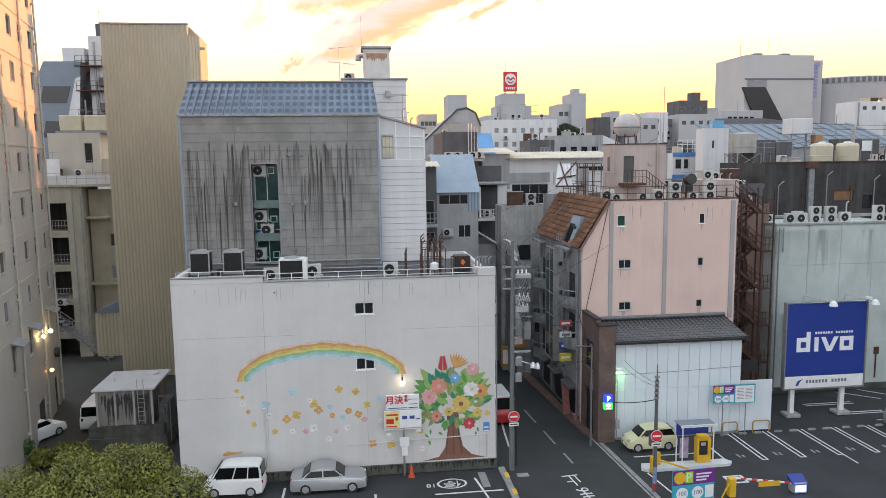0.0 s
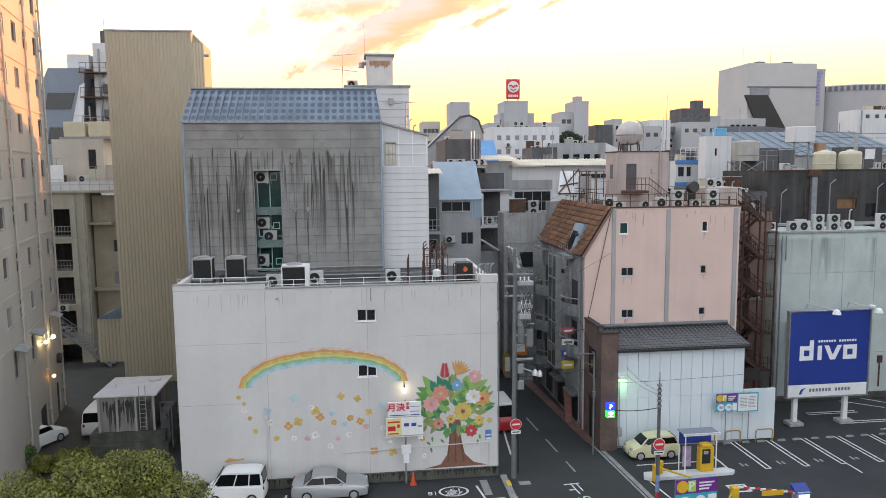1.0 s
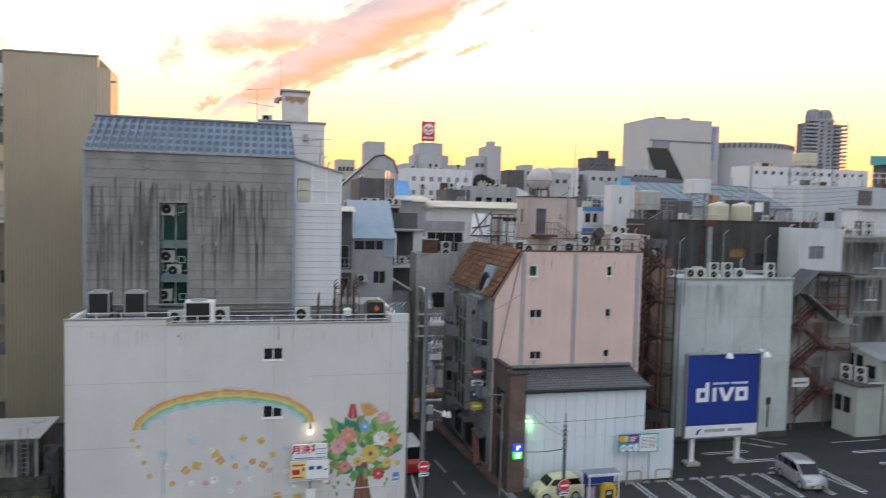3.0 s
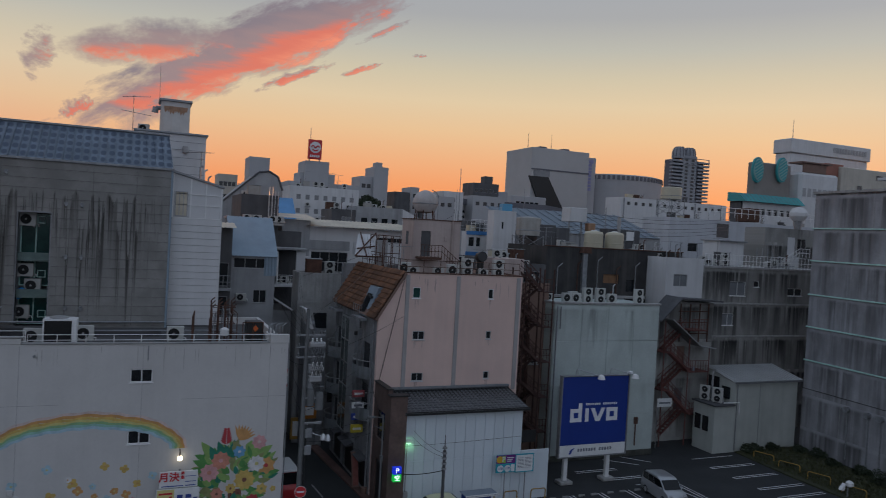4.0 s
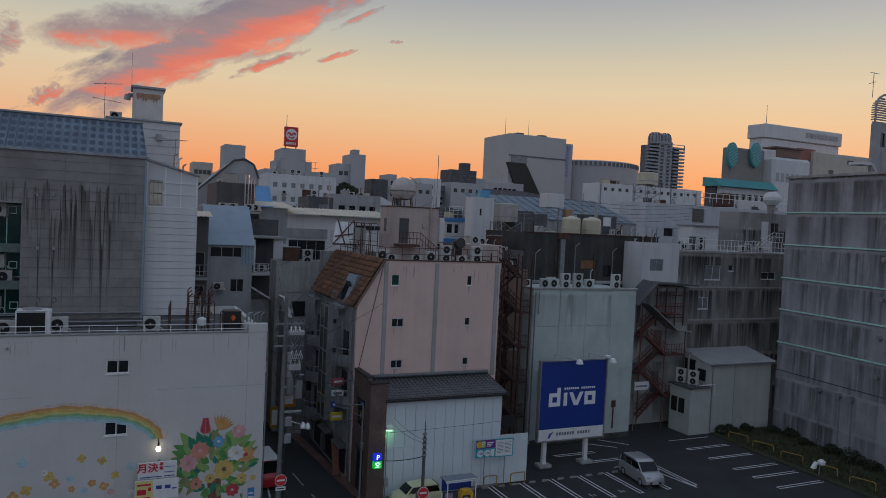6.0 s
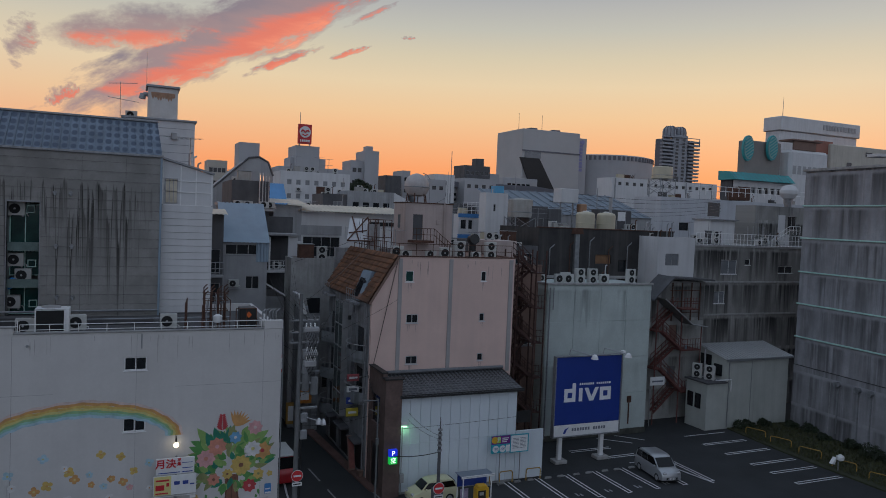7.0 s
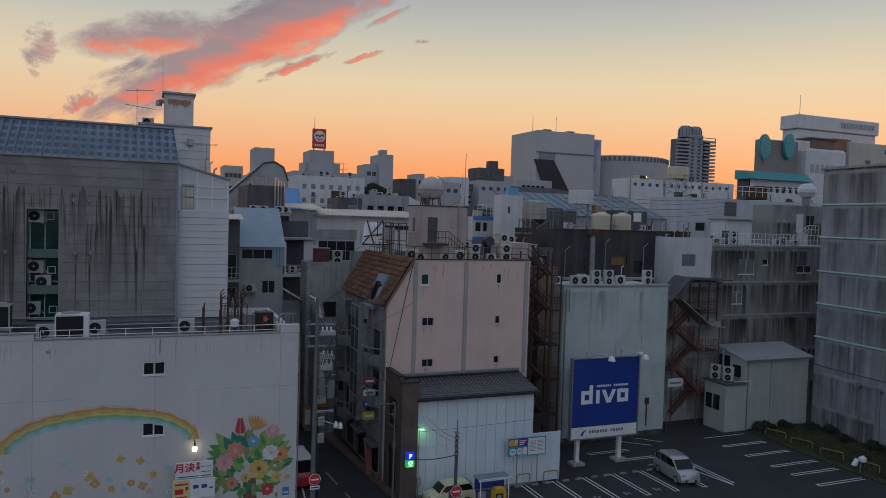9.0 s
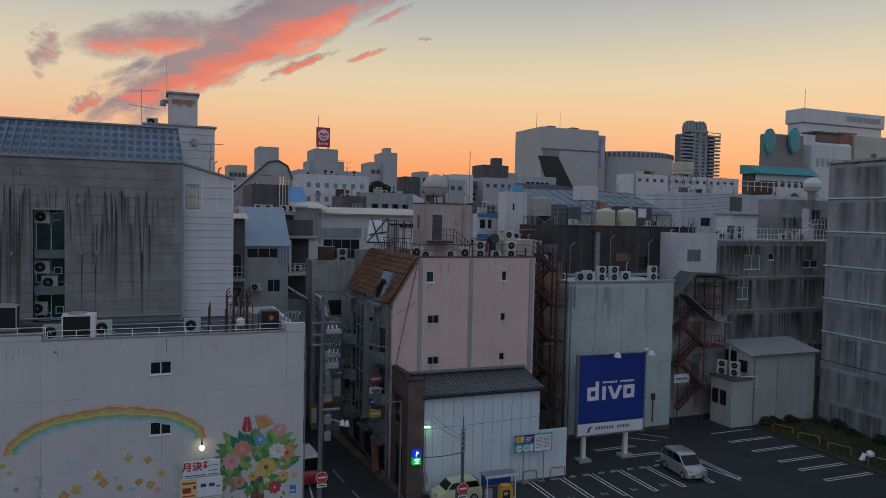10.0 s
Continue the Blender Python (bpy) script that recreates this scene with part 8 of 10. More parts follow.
for x, z, ang, ln, m_ in [(4.4, 5.5, 2.2, 1.3, P_LEAF2), (4.3, 5.0, 2.7, 1.2, P_LEAF), (4.9, 5.5, 1.9, 1.1, P_LEAF3), (4.6, 5.2, 2.0, 1.2, P_LEAF3), (5.3, 5.6, 1.4, 1.0, P_LEAF3), (6.4, 5.3, 0.6, 1.5, P_LEAF2), (6.2, 5.6, 1.0, 1.0, P_LEAF2), (7.0, 4.5, 0.2, 0.8, P_LEAF), (3.9, 3.4, -2.4, 0.7, P_OLIVE), (4.6, 3.6, -2.2, 0.9, P_OLIVE)]:
    part("painted_leaf", coat(leaf(x, z, ang, ln, ln * 0.2), 9.0 + 0.05 * x), m_, mural)
part("painted_trunk", coat([(5.2, 3.7), (5.95, 3.7), (6.0, 2.4), (6.2, 1.5), (6.75, 0.95), (7.6, 0.72), (3.7, 0.68), (4.7, 0.9), (5.1, 1.5), (5.25, 2.5)], 1.5), P_BARK, mural)
for x0, x1 in ((5.35, 5.1), (5.55, 5.6), (5.75, 6.1)):
    part("painted_bark_line", coat([(x0, 3.5), (x0 + 0.06, 3.5), (x1 + 0.08, 1.0), (x1, 1.0)], 2.0), P_BARK2, mural)
for x, z, r, n, c, h in [(4.15, 4.75, 0.55, 9, P_PINK, P_CORAL), (4.75, 5.4, 0.55, 9, P_CORAL, P_PINK), (5.75, 5.85, 0.38, 7, P_BLUE, P_WHITE), (6.1, 4.2, 0.62, 10, P_AMBER, P_BARK), (7.3, 4.95, 0.55, 7, P_ORANGE, P_RED), (6.75, 5.1, 0.5, 9, P_WHITE, P_YELLOW),
                         (6.6, 2.95, 0.42, 8, P_RED, P_PINK), (6.85, 6.35, 0.45, 8, P_PINK, P_ROSE), (4.6, 3.5, 0.38, 7, P_CORAL, P_BARK), (5.35, 3.75, 0.32, 8, P_AMBER, P_BARK), (7.1, 3.6, 0.35, 6, P_AMBER, P_OLIVE), (7.75, 3.55, 0.2, 5, P_AMBER, P_YELLOW)]:
    flower(x, z, r, n, c, h, 10 + 0.1 * n, mural)
for k in range(7):
    for sgn in (-1, 1):
        part("painted_petal", coat(leaf(5.0, 6.35 + 0.13 * k, math.pi / 2 - sgn * 0.9, 0.42 - 0.035 * k, 0.07), 11 + 0.05 * k), P_RED, mural)
for k in range(8):
    part("painted_petal", coat(leaf(5.75, 6.5, 1.9 - 0.22 * k, 0.95, 0.09), 11 + 0.05 * k), P_ORANGE, mural)
for x, z in ((3.85, 2.4), (4.2, 2.7), (4.7, 2.5), (4.1, 2.0), (7.1, 2.7), (7.5, 2.9), (7.0, 2.4)):
    part("painted_leaf", coat(leaf(x, z, -1.2 + 0.4 * math.sin(x * 7), 0.35, 0.07), 3), P_LEAF, mural)
part("painted_signature", coat([(-8.2, 1.85), (-7.9, 2.05), (-7.4, 1.95), (-7.0, 2.0), (-7.1, 1.88), (-7.6, 1.82), (-8.1, 1.76)], 1), P_ORANGE, mural)

# ---------------------------------------------------------------- rental notice boards by the mural
board1 = thing("notice_board", (2.5, 41.7, 0), "white rental notice boards with red lettering on a post", "notice board")
RED_INK = mat("red_sign_ink", (0.55, 0.02, 0.03), 0.6, var=0.05, scale=2, bump=0)
NAVY_INK = mat("navy_sign_ink", (0.03, 0.06, 0.28), 0.6, var=0.05, scale=2, bump=0)
part("upper_panel", Shape().box(1.5, 41.72, 4.2, 3.5, 41.8, 5.12, 0.02), WHITE, board1)
part("lower_panel", Shape().box(1.38, 41.71, 3.05, 3.62, 41.79, 4.15, 0.02), WHITE, board1)
part("post", Shape().rod((2.55, 41.84, 0), (2.55, 41.84, 5.2), 0.06), STEEL, board1)
text("lettering", "月決", 0.54, RED_INK, board1, pose(2.0 - 2.5, -0.006, 4.78, 90), bold=0.025)
text("lettering", "募\n集", 0.22, RED_INK, board1, pose(2.7 - 2.5, -0.006, 4.86, 90), bold=0.02)
part("phone_bar", Shape().box(1.62, 41.712, 4.28, 2.75, 41.718, 4.33).box(2.85, 41.712, 4.5, 3.4, 41.718, 4.54).box(2.85, 41.712, 4.8, 3.4, 41.718, 4.83).box(2.85, 41.712, 4.28, 3.4, 41.718, 4.33), NAVY_INK, board1)
part("yellow_field", Shape().box(1.42, 41.700, 3.08, 2.3, 41.708, 4.12), mat("pale_yellow_ink", (0.70, 0.62, 0.25), 0.6, var=0.1, scale=2, bump=0), board1)
part("red_bar", Shape().box(1.5, 41.69, 3.35, 1.95, 41.698, 3.65).box(1.5, 41.69, 3.15, 2.15, 41.698, 3.22).box(1.5, 41.69, 3.85, 2.2, 41.698, 3.95).box(2.05, 41.69, 3.55, 2.2, 41.698, 3.75), RED_INK, board1)
for xa, za, xb, zb in ((2.45, 3.6, 2.75, 3.8), (2.9, 3.6, 3.2, 3.8), (3.3, 3.55, 3.52, 3.62)):
    part("picture_bar", Shape().box(xa, 41.7, za, xb, 41.708, zb), NAVY_INK, board1)
part("paper", Shape().box(2.28, 41.74, 1.9, 2.86, 41.76, 2.45).box(2.4, 41.735, 1.3, 2.75, 41.755, 1.88), WHITE, board1)
part("stay", Shape().rod((1.3, 41.8, 2.95), (3.6, 41.8, 2.95), 0.03).box(1.5, 41.76, 2.6, 1.75, 41.78, 2.75).box(3.3, 41.76, 2.75, 3.6, 41.78, 2.9), WHITE, board1)
ml = thing("wall_lamp", (2.52, MY - 0.2, 5.95), "glowing globe lamp above the notice boards", "lamp")
part("bulb", Shape().lathe(2.52, MY - 0.32, [(0.02, 5.62), (0.11, 5.68), (0.14, 5.78), (0.11, 5.88), (0.04, 5.93)], 14), lamp_mat("soft_lamp_glow", (1.0, 0.85, 0.6), 4.0), ml, "glowing glass globe")
part("bracket", Shape().rod((2.52, MY, 6.2), (2.52, MY - 0.32, 6.15), 0.03).rod((2.52, MY - 0.32, 6.15), (2.52, MY - 0.32, 5.93), 0.05), BLACK, ml)
pl = thing("blue_wall_plate", (7.65, MY - 0.05, 2.3), "small blue and white plate on the wall", "sign")
part("plate", Shape().box(7.48, MY - 0.05, 2.35, 7.86, MY - 0.006, 2.95, 0.01), BAND, pl)
part("bars", Shape().box(7.53, MY - 0.056, 2.6, 7.8, MY - 0.051, 2.68).box(7.5, MY - 0.056, 2.37, 7.84, MY - 0.051, 2.46), WHITE, pl)
cone_t = thing("traffic_cone", (2.95, 41.6, 0), "orange-red plastic traffic cone by the wall", "traffic cone")
part("cone", Shape().lathe(2.95, 41.6, [(0.16, 0.03), (0.13, 0.2), (0.03, 0.75)], 14), mat("orange_cone_plastic", (0.60, 0.08, 0.03), 0.5, var=0.1, scale=3), cone_t)
part("foot", Shape().box(2.75, 41.4, 0, 3.15, 41.8, 0.04, 0.01), bpy.data.materials["orange_cone_plastic"], cone_t)

# ---------------------------------------------------------------- the blue billboard
bb = thing("billboard", (33.5, 47.3, 0), "large navy billboard with white block emblem on two legs", "billboard")
part("panel", Shape().box(30.45, 47.15, 3.15, 36.6, 47.45, 8.5, 0.03), BLUE_SIGN, bb)
part("lower_panel", Shape().box(30.45, 47.14, 2.25, 36.6, 47.45, 3.13, 0.03), WHITE, bb)
part("frame", Shape().ring(30.36, 36.69, 2.16, 8.59, 47.1, 47.5, 0.09, 0.01), STEEL, bb)
for x in (31.35, 35.3):
    leg = part("leg", Shape().box(x - 0.17, 47.5, 0.2, x + 0.17, 47.8, 8.3, 0.02), WHITE, bb)
    part("footing", Shape().box(x - 0.55, 47.2, 0, x + 0.55, 48.1, 0.28, 0.04), CONC, leg)
BW = mat("billboard_white", (0.78, 0.78, 0.80), 0.5, var=0.04, scale=1, bump=0)
by0, by1 = 47.13, 47.149
for x0 in (31.25, 34.6):
    part("emblem_block", Shape().ring(x0, x0 + 1.05, 4.95, 6.0, by0, by1, 0.31), BW, bb, "white square emblem")
part("emblem_block", Shape().box(31.99, by0, 6.0, 32.3, by1, 6.42), BW, bb)
part("emblem_block", Shape().box(32.62, by0, 4.95, 32.94, by1, 6.0), BW, bb)
part("emblem_block", Shape().prism([(33.12, 6.0), (33.47, 6.0), (33.8, 5.28), (34.13, 6.0), (34.48, 6.0), (33.99, 4.95), (33.61, 4.95)], by0, by1), BW, bb)
for k in range(15):
    if k != 7:
        part("small_bar", Shape().box(32.65 + 0.2 * k, by0, 6.24, 32.78 + 0.2 * k, by1, 6.4), BW, bb)
INK = mat("grey_ink", (0.16, 0.17, 0.2), 0.6, var=0.05, scale=2, bump=0)
for k in range(13):
    if k != 7:
        part("small_bar", Shape().box(32.1 + 0.25 * k, 47.12, 2.62, 32.26 + 0.25 * k, 47.139, 2.85), INK, bb)
part("small_mark", Shape().prism([(31.3, 2.45), (31.45, 2.8), (31.85, 2.95), (31.6, 2.7), (31.5, 2.45)], 47.12, 47.139), NAVY_INK, bb)
for x in (31.7, 34.9):
    arm = part("lamp_arm", Shape().tube([(x, 47.4, 8.5), (x, 47.2, 9.1), (x + 1.4, 46.2, 8.75)], 0.04).tube([(x, 47.3, 8.55), (x + 1.3, 46.9, 8.6)], 0.025), ALU, bb)
    part("lamp_head", Shape().lathe(x + 1.5, 46.1, [(0.05, 8.85), (0.2, 8.75), (0.3, 8.5), (0.26, 8.46)], 14), WHITE, arm)
part("camera_box", Shape().box(36.5, 46.9, 8.6, 36.8, 47.3, 8.85, 0.03), WHITE, bb)

# ---------------------------------------------------------------- air conditioners
def ac_unit(w=0.85, h=0.62, d=0.32, fans=1, dark=False):
    u = thing("air_conditioner", (0, 0, 0), "off-white outdoor air-conditioner unit on feet" if not dark else "large black-sided outdoor air-conditioner unit", "air conditioner", world=False)
    part("casing", Shape().box(-w / 2, 0, 0.08, w / 2, d, h + 0.08, 0.02), AC_WHITE, u)
    for k in range(fans):
        r = min(w * 0.34, h / fans * 0.42)
        z = 0.08 + h * (k + 0.5) / fans
        x = -w * 0.1 if fans == 1 else 0
        g = part("fan", Shape().rod((x, -0.012, z), (x, 0.0, z), r, n=18), AC_BLACK, u)
        ring = Shape()
        for q in (1.0,):
            pts = [(x + r * q * math.cos(t), -0.02, z + r * q * math.sin(t)) for t in np.linspace(0, 2 * math.pi, 17)]
            ring.tube(pts, 0.008, 4)
        part("grille", ring.rod((x, -0.03, z), (x, -0.012, z), r * 0.2, n=10), ALU_DULL, g)
    part("foot", Shape().box(-w / 2 + 0.08, 0, 0, -w / 2 + 0.16, d, 0.08), STEEL, u)
    part("foot", Shape().box(w / 2 - 0.16, 0, 0, w / 2 - 0.08, d, 0.08), STEEL, u)
    part("pipe", Shape().tube([(w / 2, d * 0.5, 0.25), (w / 2 + 0.12, d * 0.6, 0.2), (w / 2 + 0.14, d, 0.05)], 0.025), WHITE, u)
    return u


def black_unit(w, h, d, white_side=False):
    u = thing("roof_chiller", (0, 0, 0), "boxy black-faced rooftop cooling unit with pale edges", "air conditioner", world=False)
    part("core", Shape().box(-w / 2 + 0.05, 0.02, 0.1, w / 2 - 0.05, d, h, 0.01), AC_BLACK, u)
    part("frame", Shape().ring(-w / 2, w / 2, 0.08, h + 0.03, 0, 0.06, 0.07).box(-w / 2, 0, h, w / 2, d, h + 0.05, 0.01), WHITE if white_side else ALU_DULL, u)
    part("fan_guard", Shape().lathe(0, d / 2, [(w * 0.32, h + 0.05), (w * 0.32, h + 0.14), (w * 0.25, h + 0.16)], 18), ALU_DULL, u)
    if white_side:
        part("side_panel", Shape().box(w / 2, 0, -0.15, w / 2 + 0.18, d, h + 0.03, 0.02), WHITE, u)
    part("foot", Shape().box(-w / 2, 0, 0, w / 2, d, 0.1), STEEL, u)
    return u


small = ac_unit()
mid = ac_unit(0.95, 0.85, 0.35)
twin = ac_unit(0.95, 1.35, 0.35, 2)
chill = black_unit(1.2, 1.35, 1.1)
chill2 = black_unit(1.5, 1.35, 1.2, True)
used = {}


def put(ob, x, y, z, rz=0.0, name=None):
    m = pose(x, y, z, 0, 0, rz)
    if ob.name in used:
        return copy_thing(ob, m)
    used[ob.name] = 1
    ob.matrix_basis = m
    return ob


RZ = 11.6  # roof deck of the painted building
for x in (-9.65, -7.65):
    put(chill, x, 45.6, RZ + 0.55)
put(chill2, -4.0, 44.6, RZ + 0.1)
for x, y, z, rz in [(-5.25, 45.0, RZ, 0), (-2.7, 45.4, RZ + 0.1, 10), (2.15, 45.6, RZ + 0.05, 0), (-6.72, 52.75, 18.0, 0), (-6.75, 52.75, 14.75, 0), (-6.3, 52.75, 13.75, 0), (-6.9, 52.75, 12.0, 0)]:
    put(mid, x, y, z - 0.05 if z > 12.5 else z, rz)
for x in (-9.65, -7.65):
    solo("unit_plinth", Shape().box(x - 0.6, 45.6, RZ, x + 0.6, 46.7, RZ + 0.55, 0.02), ROOF_DARK, "dark steel plinth under a cooling unit", "plinth", "plinths")
PR = PZ - 0.3
for x, y, k in [(21.0, 50.6, 0), (22.3, 50.8, 1), (23.6, 51.0, 2), (24.9, 50.7, 0), (26.2, 50.8, 2)]:
    put((small, mid, twin)[k], x, y, PR, 0)
for x, k in [(35.2, 1), (36.15, 1), (37.35, 2), (38.7, 2), (40.0, 1), (43.0, 2)]:
    put((small, mid, twin)[k], x, 54.6, 13.45, (x * 37) % 9 - 4)
for x, y, z in [(9.2, 70, 19.1), (10.1, 70, 19.1), (11.6, 70, 19.1), (12.2, 70.1, 19.1), (13.2, 71.2, 13.25), (28.2, 55.0, 17.2), (31.6, 55, 15.2), (-28.6, 72.9, 5.4), (46.6, 60.6, 17.65)]:
    put(small, x, y, z)
for x, y in ((50.2, 53.2), (50.6, 52.0)):
    put(twin, x, y, 4.55, -60)
drum = thing("vent_drum", (26.3, 53.4, PR), "dark round ventilation duct elbow", "duct")
part("elbow", Shape().rod((25.6, 53.0, PR), (25.6, 53.0, PR + 1.6), 0.3, n=14).rod((25.6, 53.2, PR + 1.5), (25.6, 52.6, PR + 1.6), 0.42, n=16), BLACK, drum)
tarp = solo("blue_sheet", Shape().prism([(-7.2, 13.85), (-6.9, 14.1), (-6.6, 13.95), (-6.65, 13.6), (-6.85, 13.4), (-7.1, 13.3)], 52.55, 52.7), mat("bright_blue_sheet", (0.02, 0.25, 0.62), 0.4, var=0.2, scale=3), "crumpled bright blue plastic sheet on a ledge", "plastic sheet")

# pipes and rack on the painted building's roof
rack = thing("rusty_pipe_rack", (4.8, 45.6, RZ), "rusty tangle of roof pipes in a steel frame", "pipe rack")
for i in range(4):
    for k in range(3):
        part("pipe", Shape().tube([(4.15 + 0.4 * i, 45.3 + 0.4 * k, RZ), (4.15 + 0.4 * i, 45.3 + 0.4 * k, RZ + 2.2 + 0.16 * ((i + k) % 3)), (4.35 + 0.4 * i, 45.3 + 0.4 * k, RZ + 2.4 + 0.16 * ((i + k) % 3))], 0.035), RUST, rack)
for i in range(7):
    part("pipe", Shape().tube([(4.0 + 0.27 * i, 45.1 + 0.1 * (i % 3), RZ + 0.1), (4.0 + 0.27 * i, 45.1 + 0.1 * (i % 3), RZ + 1.5 + 0.17 * (i % 4)), (4.2 + 0.2 * i, 45.6, RZ + 1.7 + 0.17 * (i % 4)), (4.2 + 0.2 * i, 46.0, RZ + 1.1)], 0.03), STEEL if i % 2 else RUST, rack)
for z in (0.6, 1.2, 1.8, 2.2):
    part("rail", Shape().tube([(4.1, 45.25, RZ + z), (5.5, 45.25, RZ + z), (5.5, 46.2, RZ + z), (4.1, 46.2, RZ + z), (4.1, 45.25, RZ + z)], 0.025), RUST, rack)
part("meter", Shape().lathe(4.9, 45.1, [(0.2, RZ + 0.5), (0.26, RZ + 0.6), (0.26, RZ + 0.9), (0.1, RZ + 1.0)], 12), WHITE, rack)
fence = thing("roof_fence", (3.0, 45.5, RZ), "leaning rusty mesh fence on the roof", "fence")
rail(fence, [(3.0, 44.6, RZ), (3.3, 47.5, RZ)], 1.7, 0.03, 0.7, 4, RUST)
rail(fence, [(5.9, 44.5, RZ), (7.1, 44.5, RZ)], 1.4, 0.03, 0.6, 2, RUST)
vb = thing("dark_vent_box", (6.6, 45.3, RZ), "dark box with an orange warning diamond", "vent")
part("box", Shape().box(6.2, 45.0, RZ, 7.2, 46.0, RZ + 1.35, 0.04), BLACK, vb)
part("diamond", Shape().prism([(6.55, RZ + 0.95), (6.72, RZ + 1.15), (6.9, RZ + 0.95), (6.72, RZ + 0.75)], 44.97, 44.995), mat("orange_label", (0.75, 0.15, 0.03), 0.5, var=0.1, scale=2), vb)
duct = thing("roof_duct", (-6.6, 47.3, RZ), "low dark duct boxes along the roof", "duct")
part("box", Shape().box(-8.9, 47.0, RZ, -5.2, 47.8, RZ + 0.7, 0.05), ROOF_DARK, duct)
part("box", Shape().box(-3.0, 48.2, RZ, 1.4, 49.0, RZ + 0.35, 0.05), ROOF_DARK, duct)
part("pipe", Shape().tube([(-10, 48.3, RZ + 0.3), (6, 48.3, RZ + 0.35)], 0.06), STEEL, duct)
box4 = thing("corner_pipes", (7.7, 43.6, 12.1), "cluster of steel pipe ends at the roof corner", "pipes")
for i in range(5):
    part("pipe", Shape().tube([(7.3 + 0.2 * i, 43.5, 11.7), (7.3 + 0.2 * i, 43.5, 12.9 + 0.1 * (i % 2)), (7.5 + 0.2 * i, 43.5, 13.1)], 0.05), STEEL, box4)

# ---------------------------------------------------------------- concrete tank hut beside the alley
hut = thing("tank_hut", (-15.5, 50.5, 0), "stained concrete water-tank box with a white lid", "water tank")
part("plinth", Shape().box(-18.1, 48.2, 0, -12.9, 52.9, 1.0, 0.05).box(-17.9, 48.3, 1.0, -13.1, 52.7, 1.75, 0.03), BASE_CONC, hut)
hut_face = 48.49
STAINED = mat("black_stained_tank", (0.32, 0.30, 0.27), 0.85, var=0.25, scale=0.9, streak=1.0, streak_col=(0.04, 0.035, 0.03), streak_size=1.4, low=0.4, high=0.6)
part("body", Shape().box(-17.35, 48.5, 1.75, -13.75, 52.5, 4.15, 0.03), STAINED, hut)
for x in (-17.3, -16.15, -14.95, -13.8):
    part("rib", Shape().box(x - 0.07, 48.42, 1.75, x + 0.07, 48.5, 4.15, 0.01), CONC, hut)
drips(hut, -17.3, -13.8, 3.95, 0.3, 0.5, 1.9, hut_face, 90, 61, 0.14, [], None, 6)
part("lid", Shape().box(-17.55, 48.3, 4.15, -13.55, 52.7, 4.3, 0.03), WHITE_WALL, hut)
part("hatch", Shape().lathe(-14.5, 51.6, [(0.42, 4.3), (0.42, 4.42), (0.3, 4.46)], 18).rod((-16.6, 50.0, 4.3), (-16.6, 50.0, 4.6), 0.06), WHITE_WALL, hut)
lad = Shape()
for x in (-14.65, -14.25):
    lad.rod((x, 48.3, 1.9), (x, 48.3, 4.9), 0.025)
for k in range(8):
    lad.rod((-14.65, 48.3, 2.1 + 0.3 * k), (-14.25, 48.3, 2.1 + 0.3 * k), 0.018)
part("ladder", lad, ALU_DULL, hut)
part("pump", Shape().box(-13.5, 48.8, 1.0, -12.9, 50.8, 3.0, 0.04).tube([(-13.4, 48.6, 1.0), (-13.4, 48.6, 3.6), (-12.7, 48.6, 3.6), (-12.7, 48.6, 0.5)], 0.05).rod((-13.2, 48.5, 2.6), (-13.2, 49.5, 2.6), 0.2), DARK_GREY, hut)
# ---------------------------------------------------------------- cars
TYRE = mat("tyre_rubber", (0.02, 0.02, 0.02), 0.8, var=0.2, scale=5, bump=0)
CAR_GLASS = mat("car_glass", (0.006, 0.007, 0.008), 0.08, var=0.2, scale=1, bump=0, spec=0.35)
TAIL = mat("tail_light_red", (0.30, 0.01, 0.01), 0.2, var=0.1, scale=3, bump=0)
LAMPG = mat("headlight_glass", (0.5, 0.5, 0.5), 0.1, 0.3, var=0.1, scale=3, bump=0)


def car_paint(name, col, metal=0.0):
    return mat(name, col, 0.28, metal, var=0.05, scale=1.0, bump=0.0, spec=0.6)


def rounded(poly, times=2, closed=True):
    """Corner cutting: a smoother outline of the same shape."""
    for _ in range(times):
        out = []
        n = len(poly)
        for k in range(n if closed else n - 1):
            (x0, z0), (x1, z1) = poly[k], poly[(k + 1) % n]
            out += [(x0 * 0.75 + x1 * 0.25, z0 * 0.75 + z1 * 0.25), (x0 * 0.25 + x1 * 0.75, z0 * 0.25 + z1 * 0.75)]
        poly = out if closed else [poly[0]] + out + [poly[-1]]
    return poly


